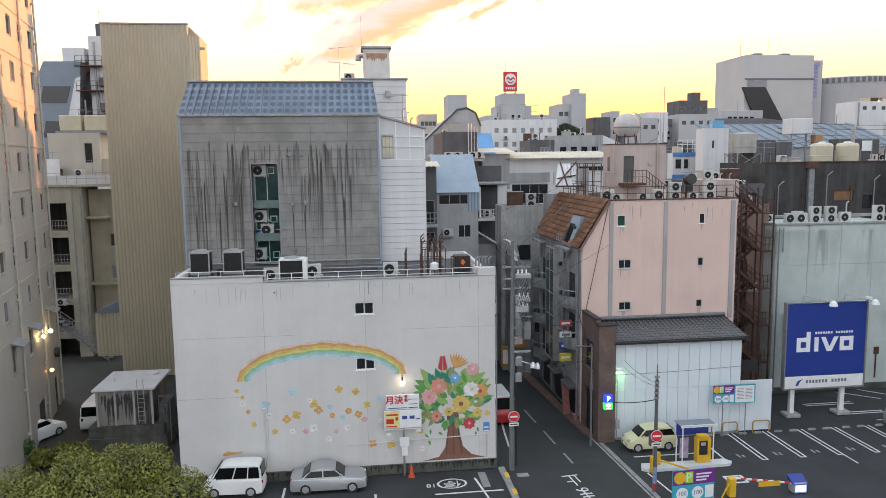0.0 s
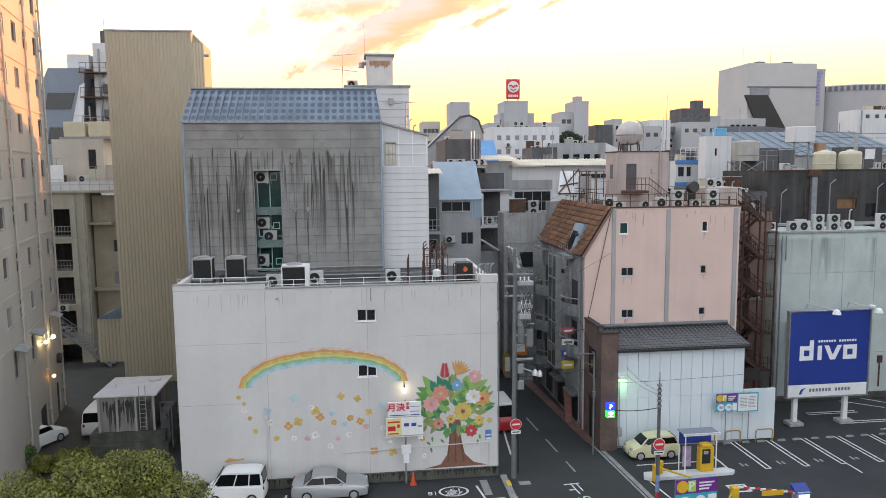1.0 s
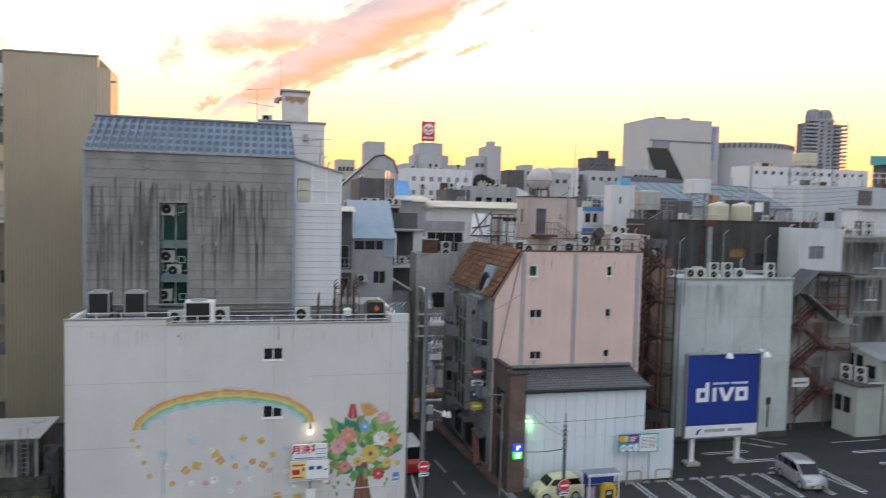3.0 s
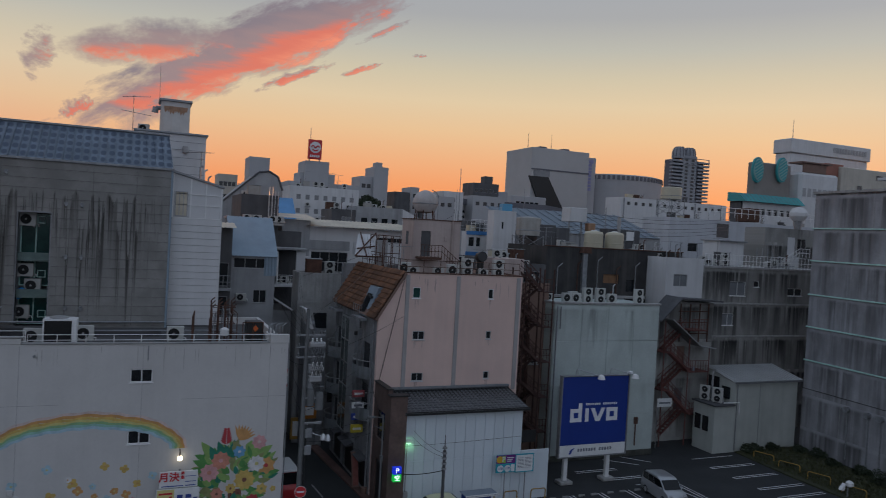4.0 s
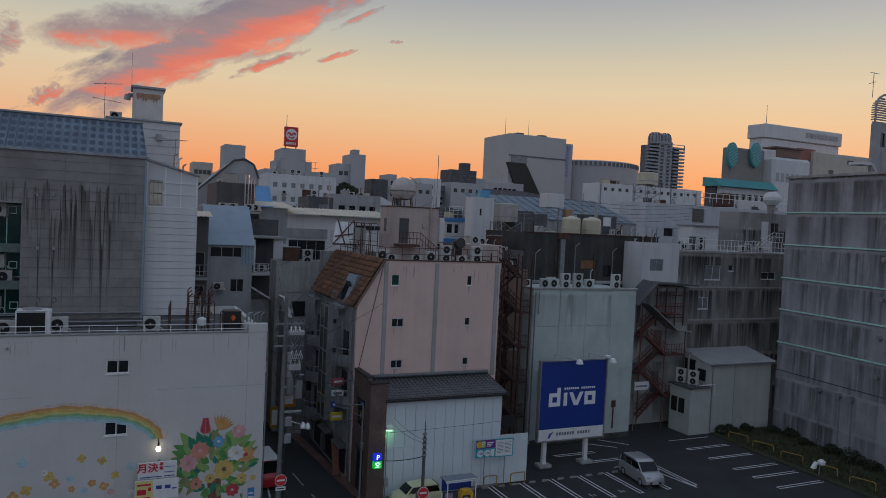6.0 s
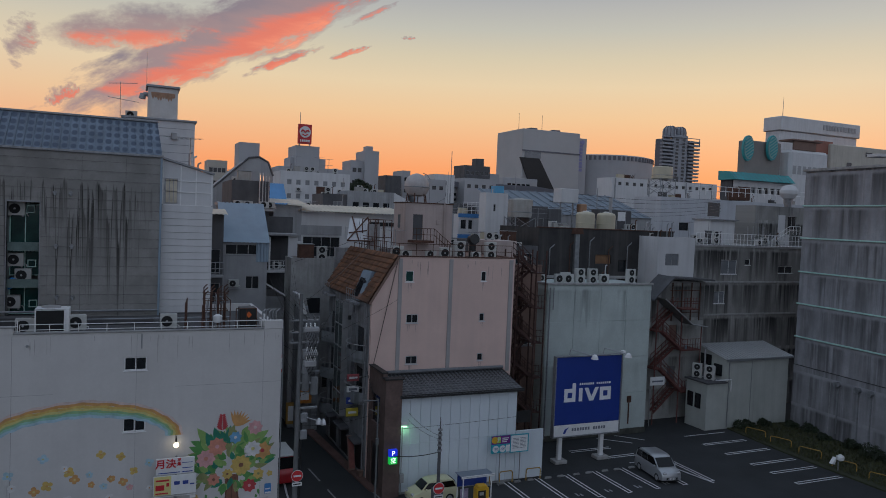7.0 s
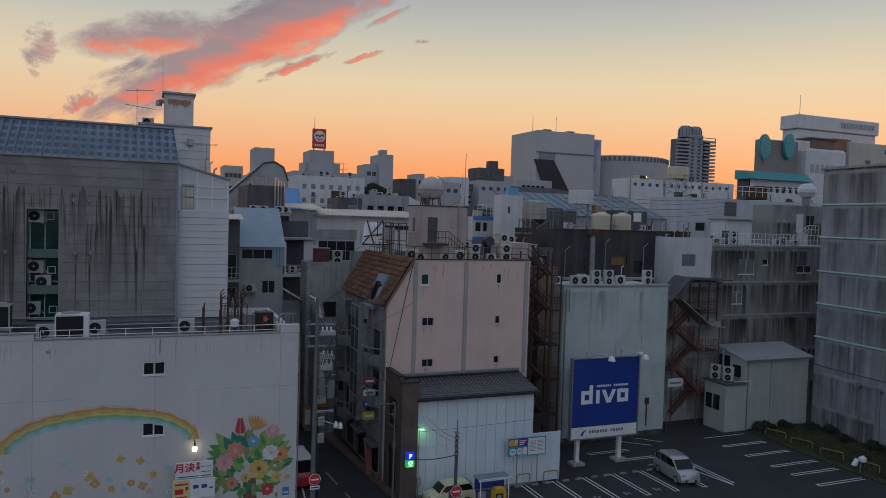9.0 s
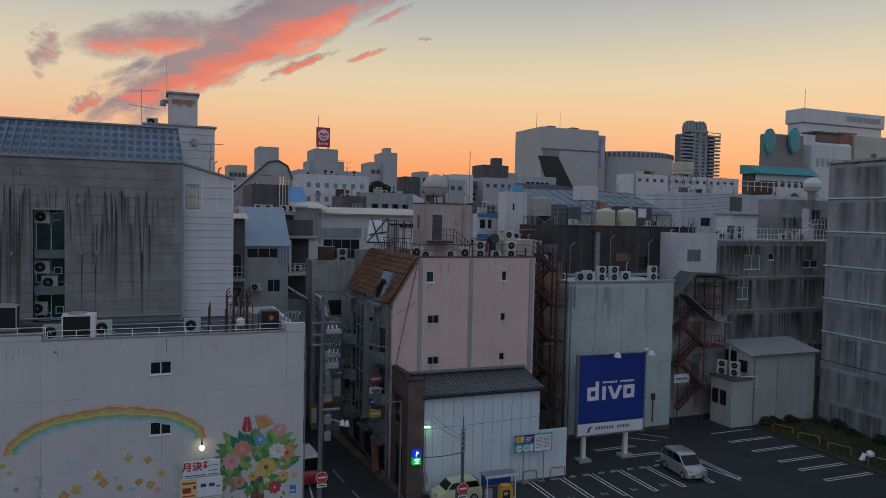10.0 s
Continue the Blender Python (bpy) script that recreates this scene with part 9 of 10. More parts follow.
def car(name, label, L, W, H, belt, hood, deck, paint_m, cabin, van=False):
    """A parked car facing +x, its middle on the ground at the origin. hood, deck: heights of bonnet and tail; cabin: x of the
    windscreen foot, its top, the rear top and the rear foot."""
    c = thing(name, (0, 0, 0), label, "car", "parked cars", world=False)
    h = L / 2
    xf0, xf1, xr1, xr0 = cabin
    low = 0.2
    prof = rounded([(-h, low + 0.05), (-h - 0.02, deck * 0.72), (-h + 0.08, deck), (xr0, belt + 0.02), (xf0, belt + 0.02), (h - 0.45, hood + 0.02), (h - 0.08, hood * 0.86), (h, low + 0.25), (h - 0.03, low), (-h + 0.1, low)])
    s = Shape()
    n = len(prof)
    secs = [(-W / 2, 0.13, 0.10), (-W / 2 + 0.03, 0.05, 0.05), (-W / 2 + 0.14, 0.0, 0.012), (0, -0.03, -0.012), (W / 2 - 0.14, 0.0, 0.012), (W / 2 - 0.03, 0.05, 0.05), (W / 2, 0.13, 0.10)]
    for y, inset, drop in secs:
        s.v += [(x * (1 - inset / h), y, max(low, z - drop * (z - low) / belt * 1.2)) for x, z in prof]
    for k in range(len(secs) - 1):
        s.f += [(k * n + i, k * n + (i + 1) % n, (k + 1) * n + (i + 1) % n, (k + 1) * n + i) for i in range(n)]
    s.f += [tuple(range(n)), tuple(range((len(secs) - 1) * n, len(secs) * n))]
    part("body", s, paint_m, c)
    tw, bw = W / 2 - (0.10 if van else 0.19), W / 2 - 0.07

    def half(z):
        return bw + (tw - bw) * (z - belt) / (H - belt)

    arch = rounded([(xr0, belt - 0.03), (xr1, H - 0.02), ((xr1 + xf1) / 2, H + 0.02), (xf1, H - 0.02), (xf0, belt - 0.03)], 2, False)
    g = Shape()
    m = len(arch)
    for q in (-1.0, -0.8, 0.8, 1.0):
        g.v += [(x, q * half(z), z - (0.045 if abs(q) == 1 and z > belt + 0.2 else 0)) for x, z in arch]
    for k in range(3):
        g.f += [(k * m + i, k * m + i + 1, (k + 1) * m + i + 1, (k + 1) * m + i) for i in range(m - 1)]
    g.f += [tuple(range(m)), tuple(range(3 * m, 4 * m))]
    part("cabin", g, paint_m, c)
    zt, zb = H - 0.15, belt + 0.05

    def edge(x0, x1, z):
        return x0 + (x1 - x0) * (z - belt) / (H - belt)

    cuts = (0.0, 0.42, 0.74, 1.0) if van else (0.0, 0.5, 1.0)
    for sg in (-1, 1):
        for a, b in zip(cuts, cuts[1:]):
            pts = []
            for z, order in ((zb, (a, b)), (zt, (b, a))):
                front, rear = edge(xf0, xf1, z) - 0.13, edge(xr0, xr1, z) + 0.12
                for f in order:
                    x = front + (rear - front) * f + (0.035 if f == b and b < 1 else -0.035 if f == a and a > 0 else 0)
                    pts.append((x, sg * (half(z) + 0.012), z))
            part("side_window", Shape().add(pts + [(p[0], p[1] - sg * 0.03, p[2]) for p in pts], [(0, 1, 2, 3), (4, 5, 6, 7), (0, 1, 5, 4), (1, 2, 6, 5), (2, 3, 7, 6), (3, 0, 4, 7)]), CAR_GLASS, c)
    for x0, x1, sg, nm in ((xf0, xf1, 1, "windscreen"), (xr0, xr1, -1, "rear_window")):
        pts = []
        for z, order in ((zb - (0.02 if sg > 0 else 0), (-1, 1)), (H - 0.13, (1, -1))):
            for q in order:
                pts.append((edge(x0, x1, z) + sg * 0.012, q * (half(z) - 0.08), z))
        part(nm, Shape().add(pts + [(p[0] - sg * 0.06, p[1], p[2] - 0.01) for p in pts], [(0, 1, 2, 3), (4, 5, 6, 7), (0, 1, 5, 4), (1, 2, 6, 5), (2, 3, 7, 6), (3, 0, 4, 7)]), CAR_GLASS, c)
    for x in (-L * 0.30, L * 0.31):
        for sg in (-1, 1):
            y = sg * (W / 2 - 0.1)
            part("wheel_arch", Shape().rod((x, y - sg * 0.1, 0.31), (x, y + sg * 0.098, 0.31), 0.36, n=20), BLACK, c)
            wh = part("wheel", Shape().rod((x, y - sg * 0.1, 0.3), (x, y + sg * 0.112, 0.3), 0.3, n=20), TYRE, c)
            part("rim", Shape().rod((x, y + sg * 0.105, 0.3), (x, y + sg * 0.122, 0.3), 0.2, n=14), ALU, wh)
    for sg in (-1, 1):
        part("headlight", Shape().box(h - 0.28, sg * (W / 2 - 0.27) - 0.16, hood * 0.72, h - 0.035, sg * (W / 2 - 0.27) + 0.16, hood * 0.9, 0.05), LAMPG, c)
        part("tail_light", Shape().box(-h + 0.0, sg * (W / 2 - 0.2) - 0.09, deck * 0.62, -h + 0.16, sg * (W / 2 - 0.2) + 0.09, deck * 0.94, 0.04), TAIL, c)
        part("mirror", Shape().box(xf0 - 0.36, sg * (W / 2 + 0.06) - 0.09, belt, xf0 - 0.22, sg * (W / 2 + 0.06) + 0.09, belt + 0.14, 0.04), paint_m, c)
    part("grille", Shape().box(h - 0.1, -W / 2 + 0.35, low + 0.12, h + 0.005, W / 2 - 0.35, low + 0.3, 0.02), BLACK, c)
    part("plate_bar", Shape().box(h + 0.0, -0.17, low + 0.14, h + 0.015, 0.17, low + 0.28).box(-h - 0.03, -0.17, deck * 0.5, -h - 0.015, 0.17, deck * 0.5 + 0.15), WHITE, c)
    return c


SILVER, CARWHITE, CREAMCAR = car_paint("silver_car_paint", (0.42, 0.43, 0.44), 0.5), car_paint("white_car_paint", (0.72, 0.72, 0.70)), car_paint("pale_cream_car_paint", (0.60, 0.57, 0.36))
sedan = car("silver_sedan", "silver four-door sedan parked before the painted wall", 4.4, 1.7, 1.46, 0.92, 0.86, 0.98, SILVER, (0.95, 0.3, -0.95, -1.55))
sedan.matrix_basis = pose(-1.95, 40.95, -0.012, 0, 0, -1)
kvan = car("white_kei_van", "boxy white kei van with dark windows", 3.4, 1.48, 1.9, 1.05, 1.0, 1.0, CARWHITE, (1.25, 0.75, -1.6, -1.66), True)
kvan.matrix_basis = pose(-7.35, 41.1, -0.012, 0, 0, 176)
kei = car("cream_kei_car", "pale cream rounded kei hatchback", 3.4, 1.48, 1.55, 0.98, 0.88, 0.98, CREAMCAR, (1.0, 0.45, -1.35, -1.62))
kei.matrix_basis = pose(18.85, 43.75, -0.012, 0, 0, 181)
mpv = car("silver_minivan", "silver minivan parked across the bay lines", 4.0, 1.66, 1.72, 1.02, 0.95, 1.02, SILVER, (1.25, 0.55, -1.7, -1.9), True)
mpv.matrix_basis = pose(37.3, 43.1, -0.012, 0, 0, -98)
w1 = car("white_hatchback", "white hatchback in the alley", 4.0, 1.7, 1.5, 0.98, 0.88, 0.98, CARWHITE, (1.0, 0.4, -1.5, -1.85))
w1.matrix_basis = pose(-22.6, 51.4, 0, 0, 0, 62)
w2 = car("white_van", "white van parked beside the tank box", 4.5, 1.7, 1.95, 1.1, 1.05, 1.1, CARWHITE, (1.9, 1.3, -2.1, -2.18), True)
w2.matrix_basis = pose(-19.2, 54.6, 0, 0, 0, 92)
w3 = car("dark_red_car", "dark red car tucked behind the tank box", 4.2, 1.7, 1.5, 0.95, 0.88, 0.96, car_paint("dark_red_car_paint", (0.12, 0.02, 0.02)), (1.0, 0.4, -1.4, -1.8))
w3.matrix_basis = pose(-12.2, 56.5, -0.012, 0, 0, 90)
w4 = car("dark_hatchback", "black hatchback behind the white van", 4.0, 1.7, 1.5, 0.98, 0.88, 0.98, car_paint("black_car_paint", (0.02, 0.02, 0.022)), (1.0, 0.4, -1.5, -1.85))
w4.matrix_basis = pose(-18.4, 60.0, 0, 0, 0, 92)
fire = car("red_white_van", "red van with a white roof on the street", 4.0, 1.6, 2.1, 1.15, 1.1, 1.15, car_paint("red_van_paint", (0.40, 0.02, 0.025)), (1.6, 1.2, -1.8, -1.9), True)
part("roof_cap", Shape().box(-1.75, -0.68, 1.98, 1.1, 0.68, 2.14, 0.03), CARWHITE, fire)
fire.matrix_basis = pose(10.05, 51.0, -0.006, 0, 0, 93)

# ---------------------------------------------------------------- poles and wires
up = thing("utility_pole", (9.15, 41.65, 0), "tall concrete utility pole with transformers and cables", "utility pole")
part("pole", Shape().rod((9.15, 41.65, 0), (9.2, 41.65, 14.2), 0.17, 0.10, 14), CONC_POLE, up)
for z in (12.6, 11.9, 11.3):
    arm = part("crossarm", Shape().box(8.6, 41.6, z, 10.3, 41.7, z + 0.09), STEEL, up)
    for x in (8.75, 9.55, 10.0, 10.25):
        part("insulator", Shape().lathe(x, 41.65, [(0.04, z + 0.09), (0.08, z + 0.14), (0.05, z + 0.2), (0.07, z + 0.25), (0.02, z + 0.3)], 10), CONC_POLE, arm)
for dx, z in ((0.42, 9.0), (0.95, 8.75)):
    part("transformer", Shape().lathe(9.15 + dx, 41.7, [(0.2, z - 0.55), (0.25, z - 0.5), (0.25, z + 0.4), (0.2, z + 0.5), (0.05, z + 0.52)], 16), CONC_POLE, up)
for x0, z0, w, h in ((9.35, 11.95, 0.95, 0.3), (9.45, 10.55, 0.8, 0.28), (9.4, 9.9, 0.75, 0.4)):
    part("switch_box", Shape().box(x0, 41.4, z0, x0 + w, 41.8, z0 + h, 0.06), ALU_DULL, up)
    for k in range(3):
        part("insulator", Shape().lathe(x0 + 0.15 + 0.25 * k, 41.5, [(0.03, z0 + h), (0.07, z0 + h + 0.06), (0.04, z0 + h + 0.14), (0.06, z0 + h + 0.2), (0.02, z0 + h + 0.26)], 8), WHITE, up)
for k in range(6):
    part("jumper_cable", Shape().tube([(9.3 + 0.12 * k, 41.5, 12.4), (9.7 + 0.1 * k, 41.35, 11.4 - 0.1 * k), (9.45 + 0.1 * k, 41.45, 10.2), (9.8 + 0.06 * k, 41.5, 9.3)], 0.016, 4), CABLE, up)
part("bracket", Shape().box(9.2, 41.55, 7.4, 10.3, 41.75, 7.5).box(9.2, 41.55, 8.9, 10.3, 41.75, 9.0).tube([(9.2, 41.65, 9.6), (10.4, 41.65, 9.6)], 0.04), STEEL, up)
for z in (10.4, 9.5, 6.6, 5.6):
    part("junction_box", Shape().box(9.35, 41.5, z, 9.75, 41.75, z + 0.55, 0.03), STEEL, up)
part("cable_riser", Shape().rod((9.42, 41.6, 0.3), (9.4, 41.6, 7.2), 0.05).rod((9.36, 41.5, 2.6), (9.36, 41.5, 5.6), 0.035), CABLE, up)
part("lamp_bracket", Shape().tube([(9.4, 41.6, 7.0), (10.3, 41.4, 6.7)], 0.03).lathe(10.4, 41.4, [(0.05, 6.85), (0.16, 6.7), (0.18, 6.5)], 10).lathe(10.7, 41.5, [(0.05, 6.75), (0.16, 6.6), (0.18, 6.4)], 10), ALU, up)


def no_entry(x, y, z, r, name="no_entry_sign"):
    s = thing(name, (x, y, z), "round red no-entry sign with a white bar", "road sign", "no-entry signs")
    part("disc", Shape().rod((x, y, z), (x, y - 0.02, z), r, n=28), RED, s)
    part("rim", Shape().rod((x, y + 0.005, z), (x, y - 0.012, z), r + 0.025, n=28), WHITE, s)
    part("bar", Shape().box(x - r * 0.7, y - 0.03, z - r * 0.16, x + r * 0.7, y - 0.021, z + r * 0.16), WHITE, s)
    part("under_plate", Shape().box(x - r * 0.9, y - 0.01, z - r - 0.28, x + r * 0.9, y, z - r - 0.06), WHITE, s)
    part("plate_bar", Shape().box(x - r * 0.7, y - 0.015, z - r - 0.2, x + r * 0.7, y - 0.011, z - r - 0.13), BLACK, s)
    return s


no_entry(9.22, 41.38, 3.5, 0.32)
no_entry(16.6, 37.48, 3.35, 0.32)
p2 = thing("slim_pole", (16.6, 37.6, 0), "slim grey steel pole with cable bands and stickers", "utility pole")
part("pole", Shape().rod((16.6, 37.6, 0), (16.6, 37.6, 6.6), 0.11, 0.09, 12).rod((16.6, 37.6, 6.6), (16.6, 37.6, 7.5), 0.04, 0.02), DARK_GREY, p2)
for z in (5.5, 5.8, 6.1, 6.4, 6.7):
    part("band", Shape().rod((16.6, 37.6, z), (16.6, 37.6, z + 0.1), 0.14, n=12), STEEL, p2)
part("sticker", Shape().rod((16.6, 37.6, 0.5), (16.6, 37.6, 1.5), 0.117, n=12), mat("blue_white_sticker", (0.25, 0.35, 0.55), 0.5, var=0.5, scale=4), p2)
part("sticker", Shape().rod((16.6, 37.6, 0.2), (16.6, 37.6, 0.45), 0.118, n=12), RED, p2)
lampole = thing("street_lamp", (15.12, 44.5, 0), "thin grey street lamp pole with a short arm", "street lamp")
part("pole", Shape().rod((15.12, 44.5, 0), (15.12, 44.5, 6.9), 0.07, 0.05, 10), CONC_POLE, lampole)
part("arm", Shape().tube([(15.12, 44.5, 6.8), (14.4, 44.5, 6.85)], 0.035), CONC_POLE, lampole)
part("lamp_head", Shape().box(14.05, 44.42, 6.78, 14.5, 44.58, 6.9, 0.03), CONC_POLE, lampole)
part("stay", Shape().tube([(15.12, 44.5, 6.0), (14.5, 44.4, 6.3)], 0.03), CONC_POLE, lampole)
part("meter", Shape().rod((15.12, 44.5, 3.9), (15.12, 44.45, 4.3), 0.12), CONC_POLE, lampole)


def wire(points, sag=0.4, r=0.014, name="overhead_cable", label="thin black overhead cable"):
    s = Shape()
    for a, b in points:
        a, b = Vector(a), Vector(b)
        pts = [tuple(a.lerp(b, i / 12) - Vector((0, 0, sag * 4 * (i / 12) * (1 - i / 12)))) for i in range(13)]
        s.tube(pts, r, 4)
    return solo(name, s, CABLE, label, "cable", "overhead cables")


for k, (z, dx) in enumerate(((12.8, -0.4), (12.8, 0.5), (12.8, 1.0), (12.0, 0.9), (11.4, 0.6), (9.6, 0.3), (8.6, 0.2), (7.3, 0.3))):
    wire([((9.2 + dx, 41.65, z), (12.6 + dx * 0.6, 70, z - 0.3))], 0.5)
for z, x2, y2, z2 in ((11.2, 17.7, 48.5, 13.0), (9.0, 15.7, 50, 9.5), (8.2, 15.7, 54, 7.0), (7.0, 15.6, 46.5, 6.5), (6.4, 15.12, 44.5, 6.0), (12.0, 13.2, 64, 13.5), (11.0, 8.3, 43, 11.2)):
    wire([((9.3, 41.65, z), (x2, y2, z2))], 0.25, 0.012)
wire([((16.6, 37.6, 5.45), (16.3, 44.85, 2.9))], 0.15, 0.03, label="thick black sagging cable to the parking sign")
wire([((16.6, 37.6, 6.4), (17.6, 45.2, 5.6))], 0.2, 0.01)
wire([((16.6, 37.6, 6.2), (17.5, 45.2, 5.2))], 0.2, 0.01)
wire([((17.0, 45.24, 4.55), (26.0, 45.24, 4.75))], 0.05, 0.012)
wire([((17.55, 48.45, 15.8), (15.9, 48.3, 8.2))], 0.0, 0.025)
for z in (22.4, 21.9, 21.2, 20.7, 20.2):
    wire([((48.2, 72, z), (88, 90, z + 1.6))], 0.6, 0.03)
    wire([((43.2, 70, z - 0.6), (48.2, 72, z))], 0.2, 0.03)

for xa, ya, za, xb, yb, zb in ((9.2, 41.7, 13.6, 17.7, 56.0, 16.6), (9.2, 41.7, 13.2, 13.2, 64, 14.6), (8.3, 43.0, 12.6, 13.0, 64.0, 12.4), (9.3, 41.7, 10.4, 15.7, 58, 11.6), (9.3, 41.7, 9.4, 15.2, 47.0, 7.9), (13.2, 64.2, 14.4, 24.3, 56, 20.6), (15.1, 44.5, 6.7, 15.7, 49.2, 8.0)):
    wire([((xa, ya, za), (xb, yb, zb))], 0.3, 0.016)
# ---------------------------------------------------------------- parking signs, pay station, barrier
GLOW_BLUE, GLOW_GREEN, GLOW_WHITE = lamp_mat("blue_sign_glow", (0.01, 0.03, 0.6), 0.7), lamp_mat("green_sign_glow", (0.01, 0.45, 0.06), 0.8), lamp_mat("white_sign_glow", (0.9, 0.95, 1.0), 1.6)
ps = thing("parking_sign", (16.35, 44.75, 1.8), "lit blue and green parking sign box on the brick corner", "sign")
part("upper_box", Shape().box(16.05, 44.55, 2.9, 16.63, 44.85, 3.38, 0.02), GLOW_BLUE, ps)
part("lower_box", Shape().box(16.05, 44.55, 2.4, 16.63, 44.85, 2.88, 0.02), GLOW_GREEN, ps)
text("lettering", "P", 0.46, GLOW_WHITE, ps, pose(-0.01, -0.205, 1.34, 90))
text("lettering", "空", 0.4, GLOW_WHITE, ps, pose(-0.01, -0.205, 0.84, 90))
part("bracket", Shape().box(16.2, 44.85, 2.5, 16.5, 44.9, 3.2), STEEL, ps)
fl = thing("flood_lamp", (17.1, 45.0, 5.0), "green-lit floodlight on the shop wall", "lamp")
part("head", Shape().box(16.95, 44.75, 4.85, 17.35, 45.0, 5.1, 0.03), WHITE, fl)
part("lens", Shape().box(16.98, 44.8, 4.83, 17.32, 44.98, 4.848), lamp_mat("green_white_lamp", (0.35, 1.0, 0.45), 25.0), fl)
part("bracket", Shape().box(17.1, 45.0, 4.9, 17.2, 45.28, 4.98), STEEL, fl)
part("meter_box", Shape().box(16.98, 44.95, 0.9, 17.3, 45.2, 1.5, 0.02).rod((17.12, 45.1, 0.1), (17.12, 45.1, 4.8), 0.03), ALU_DULL, shop)
PURPLE, CYAN = mat("purple_sign_ink", (0.16, 0.02, 0.22), 0.5, var=0.1, scale=2, bump=0), mat("cyan_sign_ink", (0.02, 0.36, 0.45), 0.5, var=0.1, scale=2, bump=0)
LIMEY = mat("lime_sign_ink", (0.35, 0.62, 0.08), 0.5, var=0.1, scale=2, bump=0)


def fee_sign(x, y, z, w, h, rz, legs):
    """A parking fee board: purple head, turquoise foot with two round prices."""
    s = thing("parking_fee_sign", (x, y, 0), "purple and turquoise parking fee board with round prices", "sign", "fee signs", rz=rz, world=False)
    part("board", Shape().box(-w / 2, 0, z, w / 2, 0.08, z + h, 0.01), CYAN, s)
    part("head_panel", Shape().box(-w / 2, -0.006, z + h * 0.52, w / 2, -0.001, z + h), PURPLE, s)
    part("emblem", Shape().rod((-w * 0.33, -0.006, z + h * 0.76), (-w * 0.33, -0.012, z + h * 0.76), h * 0.2, n=18), YELLOW, s)
    text("lettering", "P", h * 0.42, WHITE, s, pose(-w * 0.12, -0.016, z + h * 0.75, 90))
    part("green_field", Shape().box(-w * 0.2, -0.012, z + h * 0.58, -w * 0.02, -0.007, z + h * 0.94), LIMEY, s)
    for k in range(3):
        part("letter_bar", Shape().box(w * 0.06, -0.012, z + h * (0.82 - 0.1 * k), w * (0.42 - 0.06 * k), -0.007, z + h * (0.87 - 0.1 * k)), WHITE, s)
    for dx in (-0.27, 0.1):
        part("price_disc", Shape().rod((w * dx, -0.001, z + h * 0.24), (w * dx, -0.006, z + h * 0.24), h * 0.2, n=20), WHITE, s)
        text("lettering", "100", h * 0.2, NAVY_INK, s, pose(w * dx, -0.01, z + h * 0.24, 90))
    part("side_panel", Shape().box(w * 0.28, -0.006, z + h * 0.05, w * 0.48, -0.001, z + h * 0.45), WHITE, s)
    for dx in (-w * 0.35, w * 0.35) if legs == 2 else (0,):
        part("leg", Shape().rod((dx, 0.1, 0), (dx, 0.1, z + h), 0.035), STEEL, s)
    return s


fee_sign(24.45, 44.6, 2.4, 1.5, 1.25, 0, 1)
fee_sign(17.95, 35.6, 0.35, 2.5, 1.75, 4, 2)
rules = thing("rules_board", (25.95, 44.6, 0), "white parking rules board in a turquoise frame", "sign")
part("board", Shape().box(25.25, 44.6, 2.4, 26.65, 44.66, 3.6, 0.01), WHITE, rules)
part("frame", Shape().ring(25.2, 26.7, 2.35, 3.65, 44.57, 44.67, 0.06), CYAN, rules)
for k in range(8):
    part("text_bar", Shape().box(25.4, 44.592, 3.35 - 0.1 * k, 25.9, 44.598, 3.38 - 0.1 * k).box(26.0, 44.592, 3.35 - 0.1 * k, 26.5, 44.598, 3.38 - 0.1 * k), INK, rules)
part("leg", Shape().rod((26.1, 44.7, 0), (26.1, 44.7, 3.6), 0.035), STEEL, rules)
isl = solo("pay_island", Shape().prism([(16.95, 40.35), (17.3, 40.05), (22.6, 40.2), (22.9, 40.5), (22.6, 40.95), (17.2, 41.0)], -0.02, 0.16, "z"), WHITE_WALL, "low white concrete pay-station island", "island", kind="structure")
sh = thing("pay_shelter", (20.6, 40.8, 0.16), "small white pay shelter with a navy fascia", "shelter")
for x, y in ((19.6, 40.45), (21.6, 40.45), (19.6, 41.3), (21.6, 41.3)):
    part("post", Shape().rod((x, y, 0.0 if y > 41 else 0.16), (x, y, 2.6), 0.04), WHITE, sh)
part("fascia", Shape().box(19.55, 41.2, 1.75, 21.65, 41.28, 2.6, 0.01), BLUE_SIGN, sh)
part("roof", Shape().box(19.45, 40.35, 2.6, 21.75, 41.4, 2.66, 0.02), BLUE_GREY, sh)
part("roof_edge", Shape().ring(19.42, 21.78, 2.56, 2.7, 40.3, 40.36, 0.05), WHITE, sh)
part("tube_lamp", Shape().box(20.3, 40.9, 2.5, 21.2, 41.0, 2.56), GLOW_WHITE, sh)
part("leaflet", Shape().box(19.75, 41.1, 0.3, 20.3, 41.15, 1.6), mat("pink_cyan_leaflet", (0.45, 0.35, 0.5), 0.5, var=0.4, scale=3), sh)
pay = thing("pay_machine", (21.0, 40.7, 0.16), "yellow parking pay machine", "pay machine")
part("case", Shape().box(20.6, 40.5, 0.16, 21.5, 41.0, 1.75, 0.04), YELLOW, pay)
part("panel", Shape().box(20.72, 40.47, 0.7, 21.25, 40.5, 1.6), BLACK, pay)
part("screen", Shape().box(20.8, 40.455, 1.3, 21.1, 40.468, 1.5), ALU, pay)
